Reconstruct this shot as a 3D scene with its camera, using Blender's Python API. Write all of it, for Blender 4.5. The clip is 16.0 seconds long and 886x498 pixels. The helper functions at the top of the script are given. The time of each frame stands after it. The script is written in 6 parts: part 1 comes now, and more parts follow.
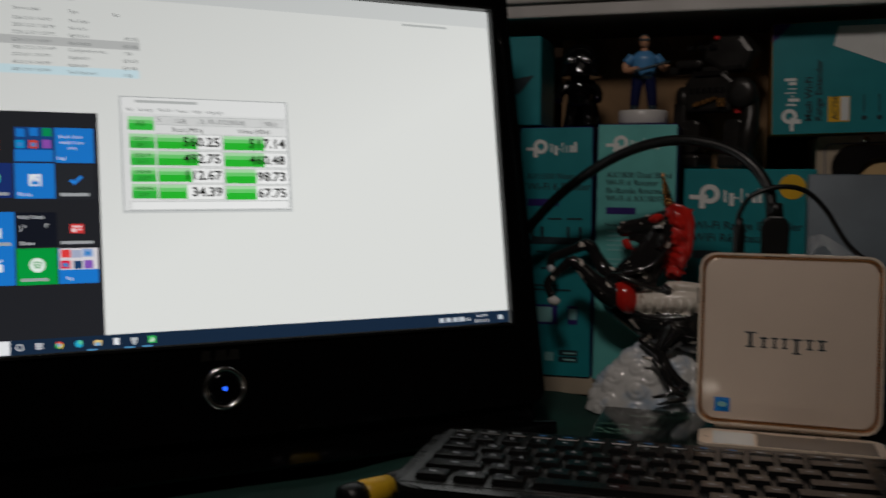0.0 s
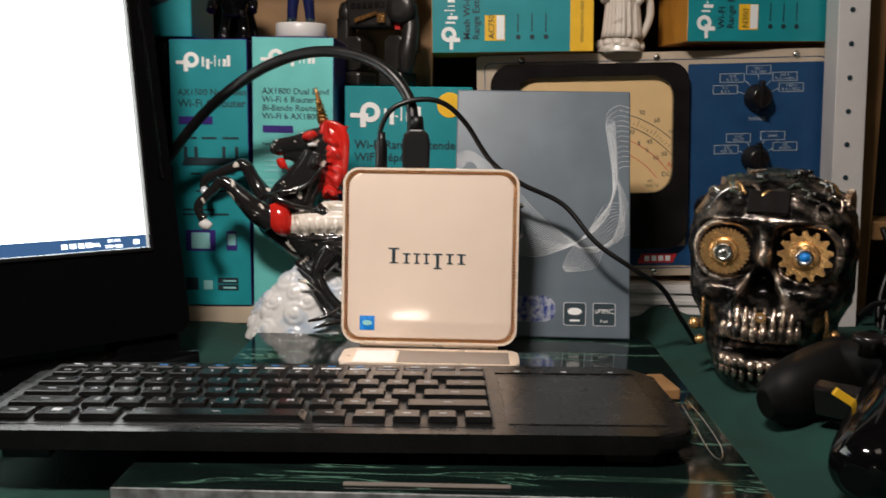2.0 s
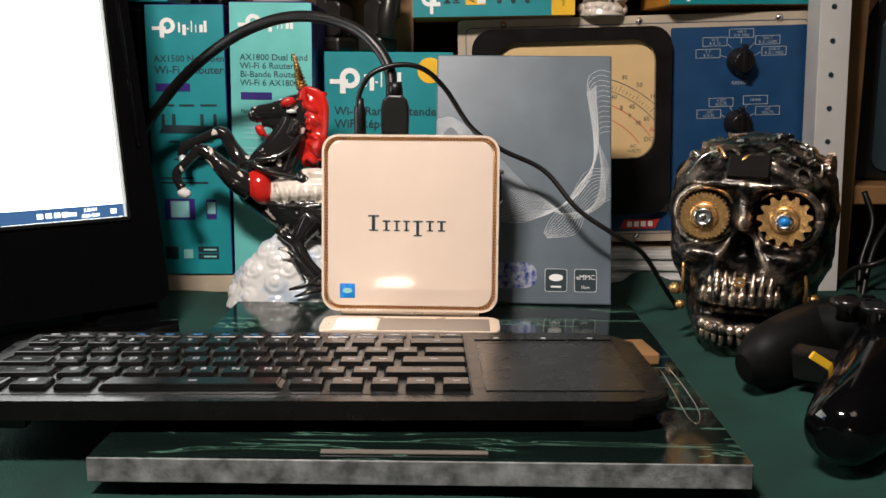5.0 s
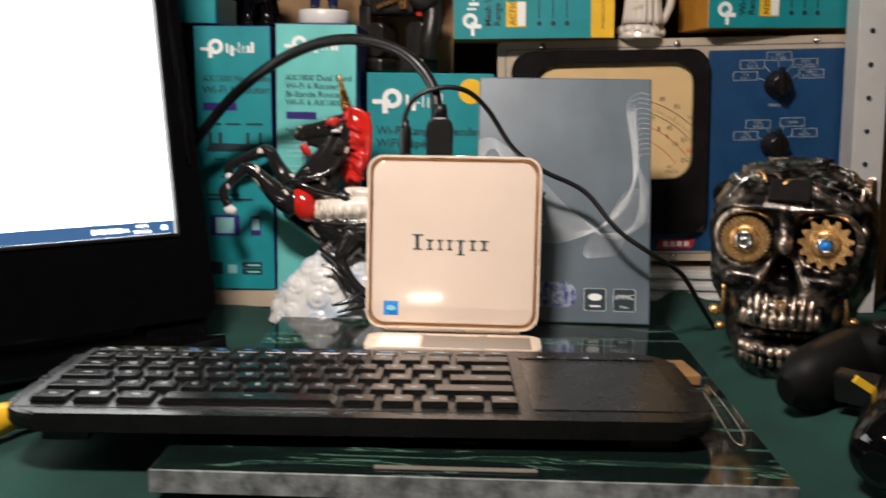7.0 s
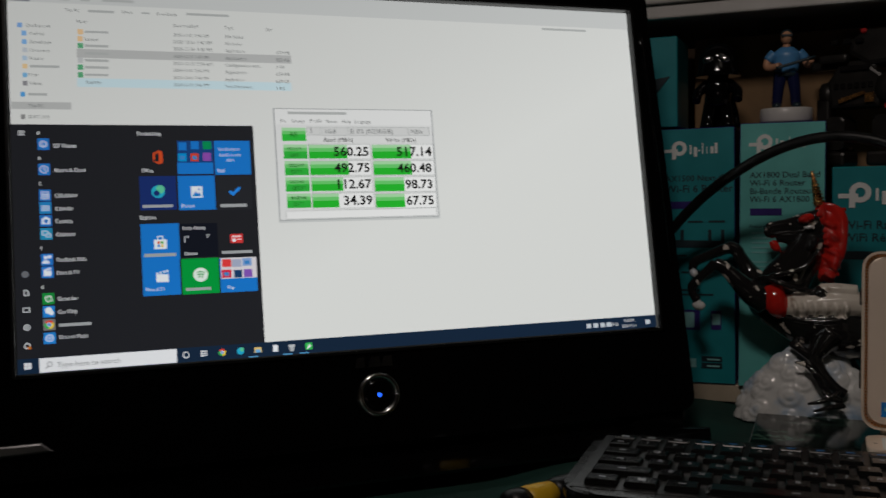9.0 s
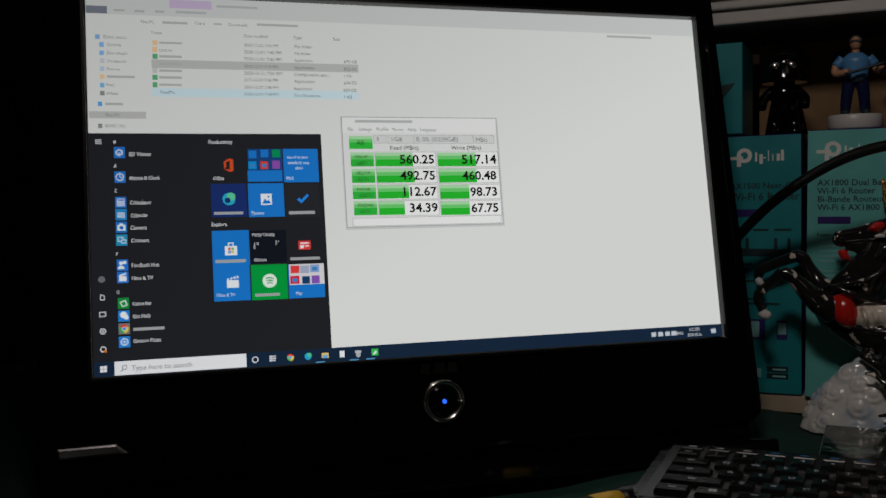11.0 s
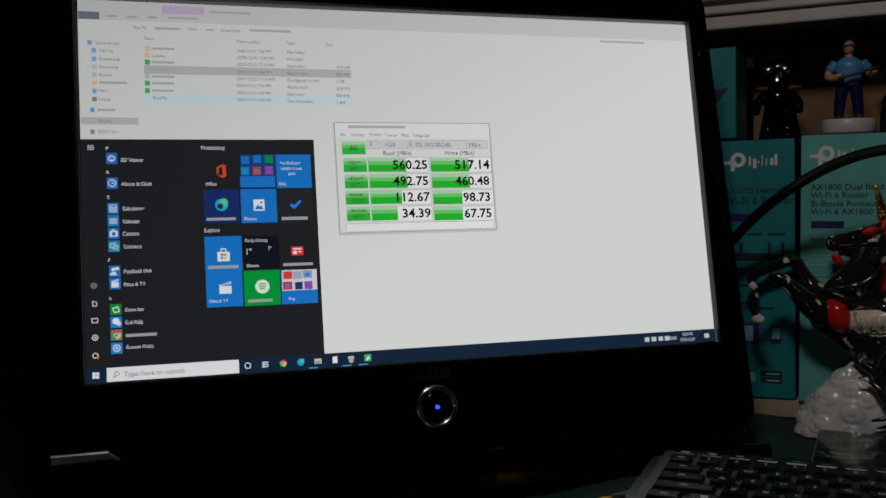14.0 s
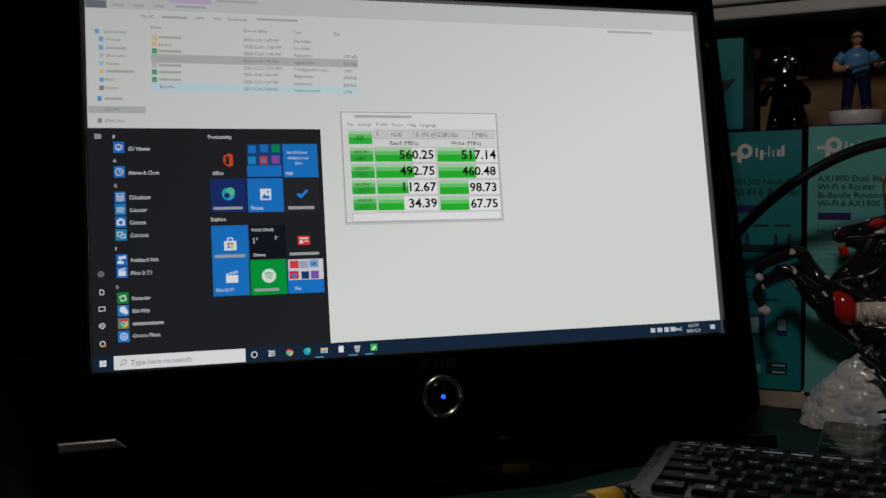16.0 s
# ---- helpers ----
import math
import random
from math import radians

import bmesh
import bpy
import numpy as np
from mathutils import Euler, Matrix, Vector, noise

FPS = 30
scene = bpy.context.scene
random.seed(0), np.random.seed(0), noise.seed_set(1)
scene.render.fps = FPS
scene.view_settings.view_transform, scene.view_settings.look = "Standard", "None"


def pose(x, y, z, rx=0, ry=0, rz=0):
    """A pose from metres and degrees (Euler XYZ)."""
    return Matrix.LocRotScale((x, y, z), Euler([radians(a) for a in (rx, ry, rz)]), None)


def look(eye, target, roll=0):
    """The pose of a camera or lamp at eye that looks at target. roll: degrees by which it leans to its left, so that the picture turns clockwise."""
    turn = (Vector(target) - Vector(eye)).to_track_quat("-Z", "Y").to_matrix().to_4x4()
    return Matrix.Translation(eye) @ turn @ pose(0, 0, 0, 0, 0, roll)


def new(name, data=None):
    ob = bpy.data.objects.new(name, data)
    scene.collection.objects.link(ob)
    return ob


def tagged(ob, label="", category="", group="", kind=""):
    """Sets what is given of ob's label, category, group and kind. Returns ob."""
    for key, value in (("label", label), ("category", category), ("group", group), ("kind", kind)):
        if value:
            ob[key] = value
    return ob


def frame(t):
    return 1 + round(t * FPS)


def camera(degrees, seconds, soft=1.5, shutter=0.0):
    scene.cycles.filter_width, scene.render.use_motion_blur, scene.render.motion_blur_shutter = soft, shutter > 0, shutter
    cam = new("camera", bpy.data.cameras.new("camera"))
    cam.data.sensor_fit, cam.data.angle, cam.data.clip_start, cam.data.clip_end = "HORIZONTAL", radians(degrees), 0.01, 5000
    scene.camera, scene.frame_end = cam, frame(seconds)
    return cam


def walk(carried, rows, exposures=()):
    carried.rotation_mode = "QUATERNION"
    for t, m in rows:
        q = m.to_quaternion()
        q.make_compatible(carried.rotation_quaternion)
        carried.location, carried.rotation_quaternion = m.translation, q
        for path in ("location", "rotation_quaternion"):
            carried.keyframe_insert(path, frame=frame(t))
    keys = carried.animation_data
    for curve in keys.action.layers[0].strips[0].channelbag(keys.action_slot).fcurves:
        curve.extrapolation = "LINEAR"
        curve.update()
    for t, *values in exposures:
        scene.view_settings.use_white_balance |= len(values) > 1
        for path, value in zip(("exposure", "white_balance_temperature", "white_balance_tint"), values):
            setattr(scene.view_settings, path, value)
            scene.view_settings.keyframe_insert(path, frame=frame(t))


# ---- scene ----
from mathutils.bvhtree import BVHTree

cam = camera(50.6, 16.0, soft=1.5, shutter=0.5)
PATH = [
    (0, (0.0819, -0.0166, 0.2139), (-0.5020, 1.8884, 0.0409), 0.21),
    (0.5, (0.1074, -0.0096, 0.2191), (-0.3187, 1.9318, -0.0032), 0.19),
    (1, (0.1287, 0.0047, 0.2085), (-0.1484, 1.9724, -0.0174), 0.52),
    (1.5, (0.1465, 0.0205, 0.1984), (-0.0063, 1.9998, -0.0443), 0.97),
    (2, (0.1544, 0.0325, 0.1929), (0.0935, 2.0102, -0.0983), 0.70),
    (2.5, (0.1595, 0.0350, 0.1928), (0.1379, 2.0091, -0.1270), 0.65),
    (3, (0.1589, 0.0365, 0.1927), (0.1305, 2.0075, -0.1453), 0.34),
    (3.5, (0.1586, 0.0365, 0.1926), (0.1366, 2.0056, -0.1572), 0.38),
    (4, (0.1604, 0.0362, 0.1919), (0.1341, 2.0036, -0.1667), 0.37),
    (6.5, (0.1593, 0.0353, 0.1931), (0.1134, 2.0022, -0.1663), 0.63),
    (7, (0.1463, 0.0238, 0.1987), (0.0616, 1.9940, -0.1347), 0.77),
    (7.5, (0.1071, 0.0067, 0.2056), (-0.1899, 1.9662, -0.0632), -0.14),
    (8, (0.0645, -0.0109, 0.2142), (-0.4385, 1.9124, -0.0045), -0.71),
    (8.5, (0.0453, -0.0201, 0.2108), (-0.6185, 1.8582, 0.0334), -1.06),
    (9, (0.0422, -0.0276, 0.2082), (-0.7259, 1.8135, 0.0649), -1.23),
    (9.5, (0.0341, -0.0308, 0.2098), (-0.7917, 1.7857, 0.0734), -1.36),
    (10, (0.0326, -0.0348, 0.2087), (-0.8240, 1.7682, 0.0850), -1.38),
    (12.5, (0.0330, -0.0338, 0.2114), (-0.8306, 1.7653, 0.0786), -1.10),
    (13, (0.0322, -0.0333, 0.2121), (-0.8147, 1.7739, 0.0821), -0.96),
    (13.5, (0.0353, -0.0328, 0.2125), (-0.8089, 1.7759, 0.0859), -1.03),
    (14, (0.0358, -0.0329, 0.2126), (-0.8233, 1.7688, 0.0865), -1.21),
    (14.5, (0.0348, -0.0338, 0.2138), (-0.8196, 1.7699, 0.0835), -1.10),
    (15, (0.0352, -0.0317, 0.2148), (-0.8247, 1.7679, 0.0666), -1.09),
    (15.5, (0.0356, -0.0333, 0.2119), (-0.8308, 1.7635, 0.0678), -1.10),
    (16, (0.0346, -0.0338, 0.2114), (-0.8325, 1.7628, 0.0679), -1.02),
]
# ---------------------------------------------------------------- light
EXPOSURES = [(0.0, -3.1), (0.7, -2.75), (1.0, -2.0), (1.2, -1.5), (1.5, -0.8), (1.8, -0.55), (2.2, -0.36), (2.8, -0.2), (6.9, -0.2), (7.3, -0.3), (7.6, -1.25), (7.8, -2.3), (8.0, -2.8), (8.5, -3.15), (10.0, -3.3), (16.0, -3.3)]
walk(cam, [(t, look(eye, target, roll)) for t, eye, target, roll in PATH], EXPOSURES)

world = bpy.data.worlds.new("world")
world.use_nodes = True
world.node_tree.nodes["Background"].inputs[0].default_value = (1.0, 0.8, 0.6, 1)
world.node_tree.nodes["Background"].inputs[1].default_value = 0.008
scene.world = world


def area_lamp(name, eye, target, sx, sy, watts, colour, spread=3.14):
    data = bpy.data.lights.new(name, "AREA")
    data.shape, data.size, data.size_y, data.energy, data.color = "RECTANGLE", sx, sy, watts, colour
    data.spread = spread
    ob = new(name, data)
    ob.matrix_world = look(eye, target)
    return ob


area_lamp("desk_lamp_light", (-0.04, 0.12, 0.76), (0.10, 0.70, 0.09), 0.16, 0.08, 5.3, (1.0, 0.885, 0.82), 2.0)
# weak overhead fill, added without a fitting of its own in the room
area_lamp("fill_light", (0.5, -0.4, 1.52), (0.3, 0.6, 0.0), 0.4, 0.4, 1.6, (1.0, 0.86, 0.74))
area_lamp("small_lamp_light", (0.000, -0.42, 0.030), (0.10, 0.69, 0.05), 0.062, 0.012, 0.30, (1.0, 0.88, 0.74))


# ---------------------------------------------------------------- materials
def mat(name, colour, rough=0.5, metal=0.0, vary=0.12, scale=60.0, bump=0.0, bscale=300.0, coat=0.0, second=None, emit=0.0, spec=0.5, bdist=0.001):
    m = bpy.data.materials.new(name)
    m.use_nodes = True
    nt = m.node_tree
    b = nt.nodes["Principled BSDF"]
    b.inputs["Roughness"].default_value, b.inputs["Metallic"].default_value = rough, metal
    b.inputs["Coat Weight"].default_value = coat
    b.inputs["Specular IOR Level"].default_value = spec
    b.inputs["Coat Roughness"].default_value = 0.06
    co = nt.nodes.new("ShaderNodeTexCoord")
    if vary or second:
        n = nt.nodes.new("ShaderNodeTexNoise")
        n.inputs["Scale"].default_value, n.inputs["Detail"].default_value = scale, 6
        nt.links.new(co.outputs["Object"], n.inputs["Vector"])
        r = nt.nodes.new("ShaderNodeValToRGB")
        if second:
            c2, lo, hi = second
            r.color_ramp.elements[0].position, r.color_ramp.elements[1].position = lo, hi
        else:
            c2 = tuple(min(1, c * (1 + vary)) for c in colour)
            colour = tuple(c * (1 - vary) for c in colour)
            r.color_ramp.elements[0].position, r.color_ramp.elements[1].position = 0.3, 0.7
        r.color_ramp.elements[0].color, r.color_ramp.elements[1].color = (*colour, 1), (*c2, 1)
        nt.links.new(n.outputs["Fac"], r.inputs["Fac"])
        nt.links.new(r.outputs["Color"], b.inputs["Base Color"])
        rr = nt.nodes.new("ShaderNodeMapRange")
        rr.inputs["To Min"].default_value, rr.inputs["To Max"].default_value = max(0.02, rough - 0.07), min(1, rough + 0.09)
        nt.links.new(n.outputs["Fac"], rr.inputs["Value"])
        nt.links.new(rr.outputs["Result"], b.inputs["Roughness"])
    else:
        b.inputs["Base Color"].default_value = (*colour, 1)
    if bump:
        n2 = nt.nodes.new("ShaderNodeTexNoise")
        n2.inputs["Scale"].default_value, n2.inputs["Detail"].default_value = bscale, 4
        nt.links.new(co.outputs["Object"], n2.inputs["Vector"])
        bp = nt.nodes.new("ShaderNodeBump")
        bp.inputs["Strength"].default_value, bp.inputs["Distance"].default_value = bump, bdist
        nt.links.new(n2.outputs["Fac"], bp.inputs["Height"])
        nt.links.new(bp.outputs["Normal"], b.inputs["Normal"])
    if emit:
        b.inputs["Emission Color"].default_value, b.inputs["Emission Strength"].default_value = (*colour, 1), emit
    return m


def glow(name, colour, strength, panel=None):
    m = bpy.data.materials.new(name)
    m.use_nodes = True
    b = m.node_tree.nodes["Principled BSDF"]
    b.inputs["Base Color"].default_value, b.inputs["Roughness"].default_value = (0.01, 0.01, 0.01, 1), 0.6
    b.inputs["Specular IOR Level"].default_value = 0.12
    b.inputs["Emission Color"].default_value, b.inputs["Emission Strength"].default_value = (*colour, 1), strength
    if panel:
        # viewing-angle dimming put into the panel's glow: weaker towards the far upper corner
        nt, (w, h) = m.node_tree, panel
        co, sep, mx, mz, add, out = (nt.nodes.new("ShaderNode" + k) for k in ("TexCoord", "SeparateXYZ", "MapRange", "MapRange", "Math", "MapRange"))
        nt.links.new(co.outputs["Object"], sep.inputs[0])
        for node, axis, lo, hi in ((mx, "X", -w, 0), (mz, "Z", h, 0)):
            node.inputs["From Min"].default_value, node.inputs["From Max"].default_value, node.inputs["To Max"].default_value = lo, hi, 0.5
            nt.links.new(sep.outputs[axis], node.inputs["Value"])
        nt.links.new(mx.outputs["Result"], add.inputs[0])
        nt.links.new(mz.outputs["Result"], add.inputs[1])
        out.inputs["From Max"].default_value = 0.6
        out.inputs["To Min"].default_value, out.inputs["To Max"].default_value = 0.72 * strength, 1.06 * strength
        nt.links.new(add.outputs[0], out.inputs["Value"])
        nt.links.new(out.outputs["Result"], b.inputs["Emission Strength"])
    return m


M = dict(
    cloth=mat("green_cloth", (0.0024, 0.036, 0.027), 0.92, vary=0.35, scale=18, bump=0.6, bscale=900),
    wood_dark=mat("dark_wood", (0.06, 0.03, 0.015), 0.55, vary=0.4, scale=9, bump=0.2),
    wood=mat("pale_wood", (0.26, 0.14, 0.055), 0.5, vary=0.25, scale=14, bump=0.15, bscale=120),
    wall=mat("brown_wall", (0.075, 0.045, 0.025), 0.8, vary=0.3, scale=6, bump=0.2),
    white=mat("white_enamel", (0.58, 0.57, 0.55), 0.35, vary=0.06, scale=30),
    teal=mat("teal_card", (0.008, 0.24, 0.27), 0.42, vary=0.08, scale=40, bump=0.05),
    teal_pale=mat("pale_teal_card", (0.13, 0.50, 0.47), 0.42, vary=0.08, scale=40, bump=0.05),
    purple=mat("violet_card", (0.03, 0.015, 0.16), 0.4, vary=0.1),
    yellow=mat("yellow_card", (0.78, 0.46, 0.02), 0.42, vary=0.07),
    orange=mat("orange_card", (0.50, 0.22, 0.03), 0.45, vary=0.12),
    print_white=mat("white_print", (0.80, 0.82, 0.80), 0.45, vary=0.04),
    print_pale=mat("pale_print", (0.25, 0.55, 0.55), 0.45, vary=0.05),
    ink=mat("dark_print", (0.012, 0.03, 0.04), 0.45, vary=0.1),
    slate=mat("slate_card", (0.095, 0.125, 0.15), 0.38, vary=0.16, scale=22, bump=0.04),
    silver_line=mat("silver_print", (0.62, 0.66, 0.68), 0.4, vary=0.05),
    holo=mat("blue_foil", (0.05, 0.10, 0.5), 0.2, 0.6, second=((0.75, 0.82, 0.95), 0.38, 0.6), scale=200),
    black=mat("black_plastic", (0.005, 0.005, 0.005), 0.36, spec=0.4, vary=0.25, scale=80, bump=0.08, bscale=1500),
    gloss=mat("gloss_black_plastic", (0.0025, 0.0025, 0.0028), 0.07, vary=0.1),
    key=mat("key_plastic", (0.006, 0.006, 0.006), 0.21, spec=0.45, vary=0.2, scale=90),
    kb=mat("charcoal_plastic", (0.006, 0.0058, 0.0056), 0.26, spec=0.26, vary=0.18, scale=60),
    pad=mat("touchpad_plastic", (0.010, 0.0095, 0.009), 0.27, vary=0.12, scale=60),
    champagne=mat("champagne_metal", (0.92, 0.755, 0.62), 0.34, 0.35, vary=0.03, scale=20, bump=0.03, bscale=2500, coat=0.35),
    silver=mat("silver_plastic", (0.86, 0.72, 0.58), 0.28, 0.3, vary=0.05),
    gold=mat("gold_bead", (0.72, 0.36, 0.12), 0.25, 0.9, vary=0.2, scale=300),
    brass=mat("old_brass", (0.80, 0.47, 0.19), 0.26, 0.85, second=((0.30, 0.15, 0.06), 0.55, 0.80), scale=120, bump=0.2),
    chrome=mat("chrome", (0.80, 0.79, 0.77), 0.2, 1.0, vary=0.05),
    horse=mat("chipped_black_glaze", (0.014, 0.013, 0.013), 0.10, vary=0, second=((0.68, 0.62, 0.55), 0.635, 0.65), scale=95, coat=0.6),
    red=mat("red_glaze", (0.52, 0.018, 0.012), 0.14, vary=0.2, scale=60, bump=0.3, bscale=130, coat=0.5),
    glaze=mat("white_glaze", (0.70, 0.70, 0.68), 0.13, vary=0, second=((0.34, 0.46, 0.60), 0.50, 0.68), scale=42, bump=0.5, bscale=110, coat=0.5),
    cream_glaze=mat("cream_glaze", (0.66, 0.60, 0.52), 0.2, vary=0.1, second=((0.30, 0.22, 0.15), 0.62, 0.75), scale=70, bump=0.5, bscale=120, coat=0.3),
    blue=mat("blue_enamel", (0.005, 0.048, 0.135), 0.45, vary=0.12, scale=50, bump=0.15, bscale=900),
    bakelite=mat("black_bakelite", (0.010, 0.009, 0.009), 0.18, vary=0.2),
    dial=mat("yellowed_dial_card", (0.66, 0.46, 0.22), 0.5, vary=0.06, scale=30),
    cream=mat("cream_paint", (0.47, 0.39, 0.29), 0.45, vary=0.1, scale=40),
    skin=mat("figure_flesh_paint", (0.50, 0.26, 0.15), 0.4, vary=0.1),
    shirt=mat("figure_blue_paint", (0.08, 0.26, 0.52), 0.35, vary=0.12),
    navy=mat("figure_navy_paint", (0.010, 0.014, 0.06), 0.2, vary=0.15),
    gunmetal=mat("gunmetal_plastic", (0.022, 0.020, 0.018), 0.35, 0.35, vary=0.3, scale=60, bump=0.2),
    panel_print=mat("worn_panel_print", (0.36, 0.42, 0.45), 0.5, vary=0.15, scale=400),
    pcb=mat("circuit_board", (0.03, 0.045, 0.03), 0.35, vary=0, second=((0.20, 0.17, 0.12), 0.55, 0.65), scale=240, bump=0.4),
    clear=mat("smoky_pad", (0.17, 0.15, 0.13), 0.3, vary=0.1),
    sticker=mat("blue_sticker", (0.01, 0.20, 0.62), 0.25, vary=0.25, scale=180),
    matte=mat("matte_black_plastic", (0.004, 0.004, 0.004), 0.55, spec=0.18, vary=0.2, scale=90),
    steel=mat("brushed_steel", (0.34, 0.34, 0.35), 0.3, 1.0, vary=0.1),
    tan=mat("tan_cardboard", (0.24, 0.145, 0.07), 0.8, vary=0.2, scale=25, bump=0.15),
    redp=mat("red_badge", (0.55, 0.03, 0.03), 0.35, vary=0.1),
)


def marble():
    m = mat("green_marble", (0.010, 0.022, 0.018), 0.09, vary=0, spec=0.4)
    nt = m.node_tree
    b = nt.nodes["Principled BSDF"]
    co = nt.nodes.new("ShaderNodeTexCoord")
    mp = nt.nodes.new("ShaderNodeMapping")
    mp.inputs["Scale"].default_value = (0.8, 5.0, 4.0)
    mp.inputs["Rotation"].default_value = (0, 0, 0.12)
    nt.links.new(co.outputs["Object"], mp.inputs["Vector"])
    n = nt.nodes.new("ShaderNodeTexNoise")
    n.inputs["Scale"].default_value, n.inputs["Detail"].default_value, n.inputs["Distortion"].default_value = 9, 9, 1.6
    nt.links.new(mp.outputs["Vector"], n.inputs["Vector"])
    r = nt.nodes.new("ShaderNodeValToRGB")
    e = r.color_ramp.elements
    e[0].position, e[0].color = 0.35, (0.004, 0.008, 0.007, 1)
    e[1].position, e[1].color = 0.80, (0.14, 0.24, 0.18, 1)
    for p, c in ((0.50, (0.004, 0.009, 0.008, 1)), (0.575, (0.006, 0.015, 0.012, 1)), (0.595, (0.09, 0.19, 0.14, 1)), (0.612, (0.006, 0.015, 0.012, 1)), (0.68, (0.010, 0.026, 0.019, 1))):
        q = e.new(p)
        q.color = c
    nt.links.new(n.outputs["Fac"], r.inputs["Fac"])
    nt.links.new(r.outputs["Color"], b.inputs["Base Color"])
    return m




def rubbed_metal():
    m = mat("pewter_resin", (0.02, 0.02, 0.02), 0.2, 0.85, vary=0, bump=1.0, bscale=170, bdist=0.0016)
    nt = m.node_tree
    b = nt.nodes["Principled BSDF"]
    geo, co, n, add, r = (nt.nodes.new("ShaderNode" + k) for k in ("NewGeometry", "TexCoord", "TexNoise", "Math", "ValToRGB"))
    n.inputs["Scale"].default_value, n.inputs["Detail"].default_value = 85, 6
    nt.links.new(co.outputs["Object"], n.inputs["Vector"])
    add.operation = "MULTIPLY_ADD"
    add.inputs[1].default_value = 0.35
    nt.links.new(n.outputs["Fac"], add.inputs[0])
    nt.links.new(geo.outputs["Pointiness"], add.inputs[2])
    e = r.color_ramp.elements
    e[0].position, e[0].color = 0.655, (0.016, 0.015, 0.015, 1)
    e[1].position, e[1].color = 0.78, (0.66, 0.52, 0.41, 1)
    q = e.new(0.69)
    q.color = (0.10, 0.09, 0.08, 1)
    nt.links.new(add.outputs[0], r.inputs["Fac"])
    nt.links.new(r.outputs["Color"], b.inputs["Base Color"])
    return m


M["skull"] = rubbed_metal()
M["marble"] = marble()
M["marble_edge"] = mat("sawn_marble_edge", (0.075, 0.082, 0.085), 0.6, vary=0, second=((0.33, 0.35, 0.35), 0.36, 0.70), scale=85, bump=0.4, bscale=400)


# ---------------------------------------------------------------- mesh helpers
def link(name, bm, material, parent=None, label="", m=None, smooth=False):
    me = bpy.data.meshes.new(name)
    bmesh.ops.recalc_face_normals(bm, faces=bm.faces)
    bm.to_mesh(me)
    bm.free()
    for k in material if isinstance(material, (list, tuple)) else (material,):
        me.materials.append(M[k] if isinstance(k, str) else k)
    if smooth:
        for p in me.polygons:
            p.use_smooth = True
    ob = new(name, me)
    if parent:
        ob.parent = parent
    if m is not None:
        ob.matrix_basis = m
    if label:
        ob["label"] = label
    return ob


part = link


def thing(name, m, label, category, group="", kind=""):
    ob = new(name)
    ob.matrix_basis = m
    ob.empty_display_size = 0.02
    return tagged(ob, label, category, group, kind)


def add_box(bm, x0, x1, y0, y1, z0, z1, bevel=0.0, seg=2, slot=0):
    v = [bm.verts.new((x, y, z)) for x in (x0, x1) for y in (y0, y1) for z in (z0, z1)]
    fs = [bm.faces.new([v[i] for i in q]) for q in ((0, 1, 3, 2), (4, 6, 7, 5), (0, 4, 5, 1), (2, 3, 7, 6), (0, 2, 6, 4), (1, 5, 7, 3))]
    for f in fs:
        f.material_index = slot
    if bevel:
        es = list({e for f in fs for e in f.edges})
        g = bmesh.ops.bevel(bm, geom=es, offset=bevel, segments=seg, profile=0.5, affect="EDGES")
        for f in g["faces"]:
            f.material_index = slot
    return bm


def box(x0, x1, y0, y1, z0, z1, bevel=0.0, seg=2):
    return add_box(bmesh.new(), x0, x1, y0, y1, z0, z1, bevel, seg)


def outline(w, h, r, n=6):
    pts = []
    for cx, cy, a0 in ((w / 2 - r, h / 2 - r, 0), (-w / 2 + r, h / 2 - r, 90), (-w / 2 + r, -h / 2 + r, 180), (w / 2 - r, -h / 2 + r, 270)):
        for i in range(n + 1):
            a = radians(a0 + 90 * i / n)
            pts.append((cx + r * math.cos(a), cy + r * math.sin(a)))
    return pts


def add_prism(bm, pts, y0, y1, m=None, slot=0, bevel=0.0):
    """An outline in x and z, pushed from y0 to y1."""
    m = m or Matrix()
    a = [bm.verts.new(m @ Vector((x, y0, z))) for x, z in pts]
    b = [bm.verts.new(m @ Vector((x, y1, z))) for x, z in pts]
    fs = [bm.faces.new(a), bm.faces.new(b[::-1])]
    caps = [e for f in fs for e in f.edges]
    n = len(pts)
    for i in range(n):
        fs.append(bm.faces.new((a[i], b[i], b[(i + 1) % n], a[(i + 1) % n])))
    for f in fs:
        f.material_index = slot
    if bevel:
        g = bmesh.ops.bevel(bm, geom=caps, offset=bevel, segments=2, profile=0.5, affect="EDGES")
        for f in g["faces"]:
            f.material_index = slot
    return bm


def prism(pts, y0, y1, bevel=0.0):
    return add_prism(bmesh.new(), pts, y0, y1, bevel=bevel)


def add_ring(bm, outer, inner, y0, y1, slot=0):
    n = len(outer)
    loops = [[bm.verts.new((x, y, z)) for x, z in pts] for pts, y in ((outer, y0), (inner, y0), (inner, y1), (outer, y1))]
    for k in range(4):
        a, b = loops[k], loops[(k + 1) % 4]
        for i in range(n):
            f = bm.faces.new((a[i], a[(i + 1) % n], b[(i + 1) % n], b[i]))
            f.material_index = slot
    return bm


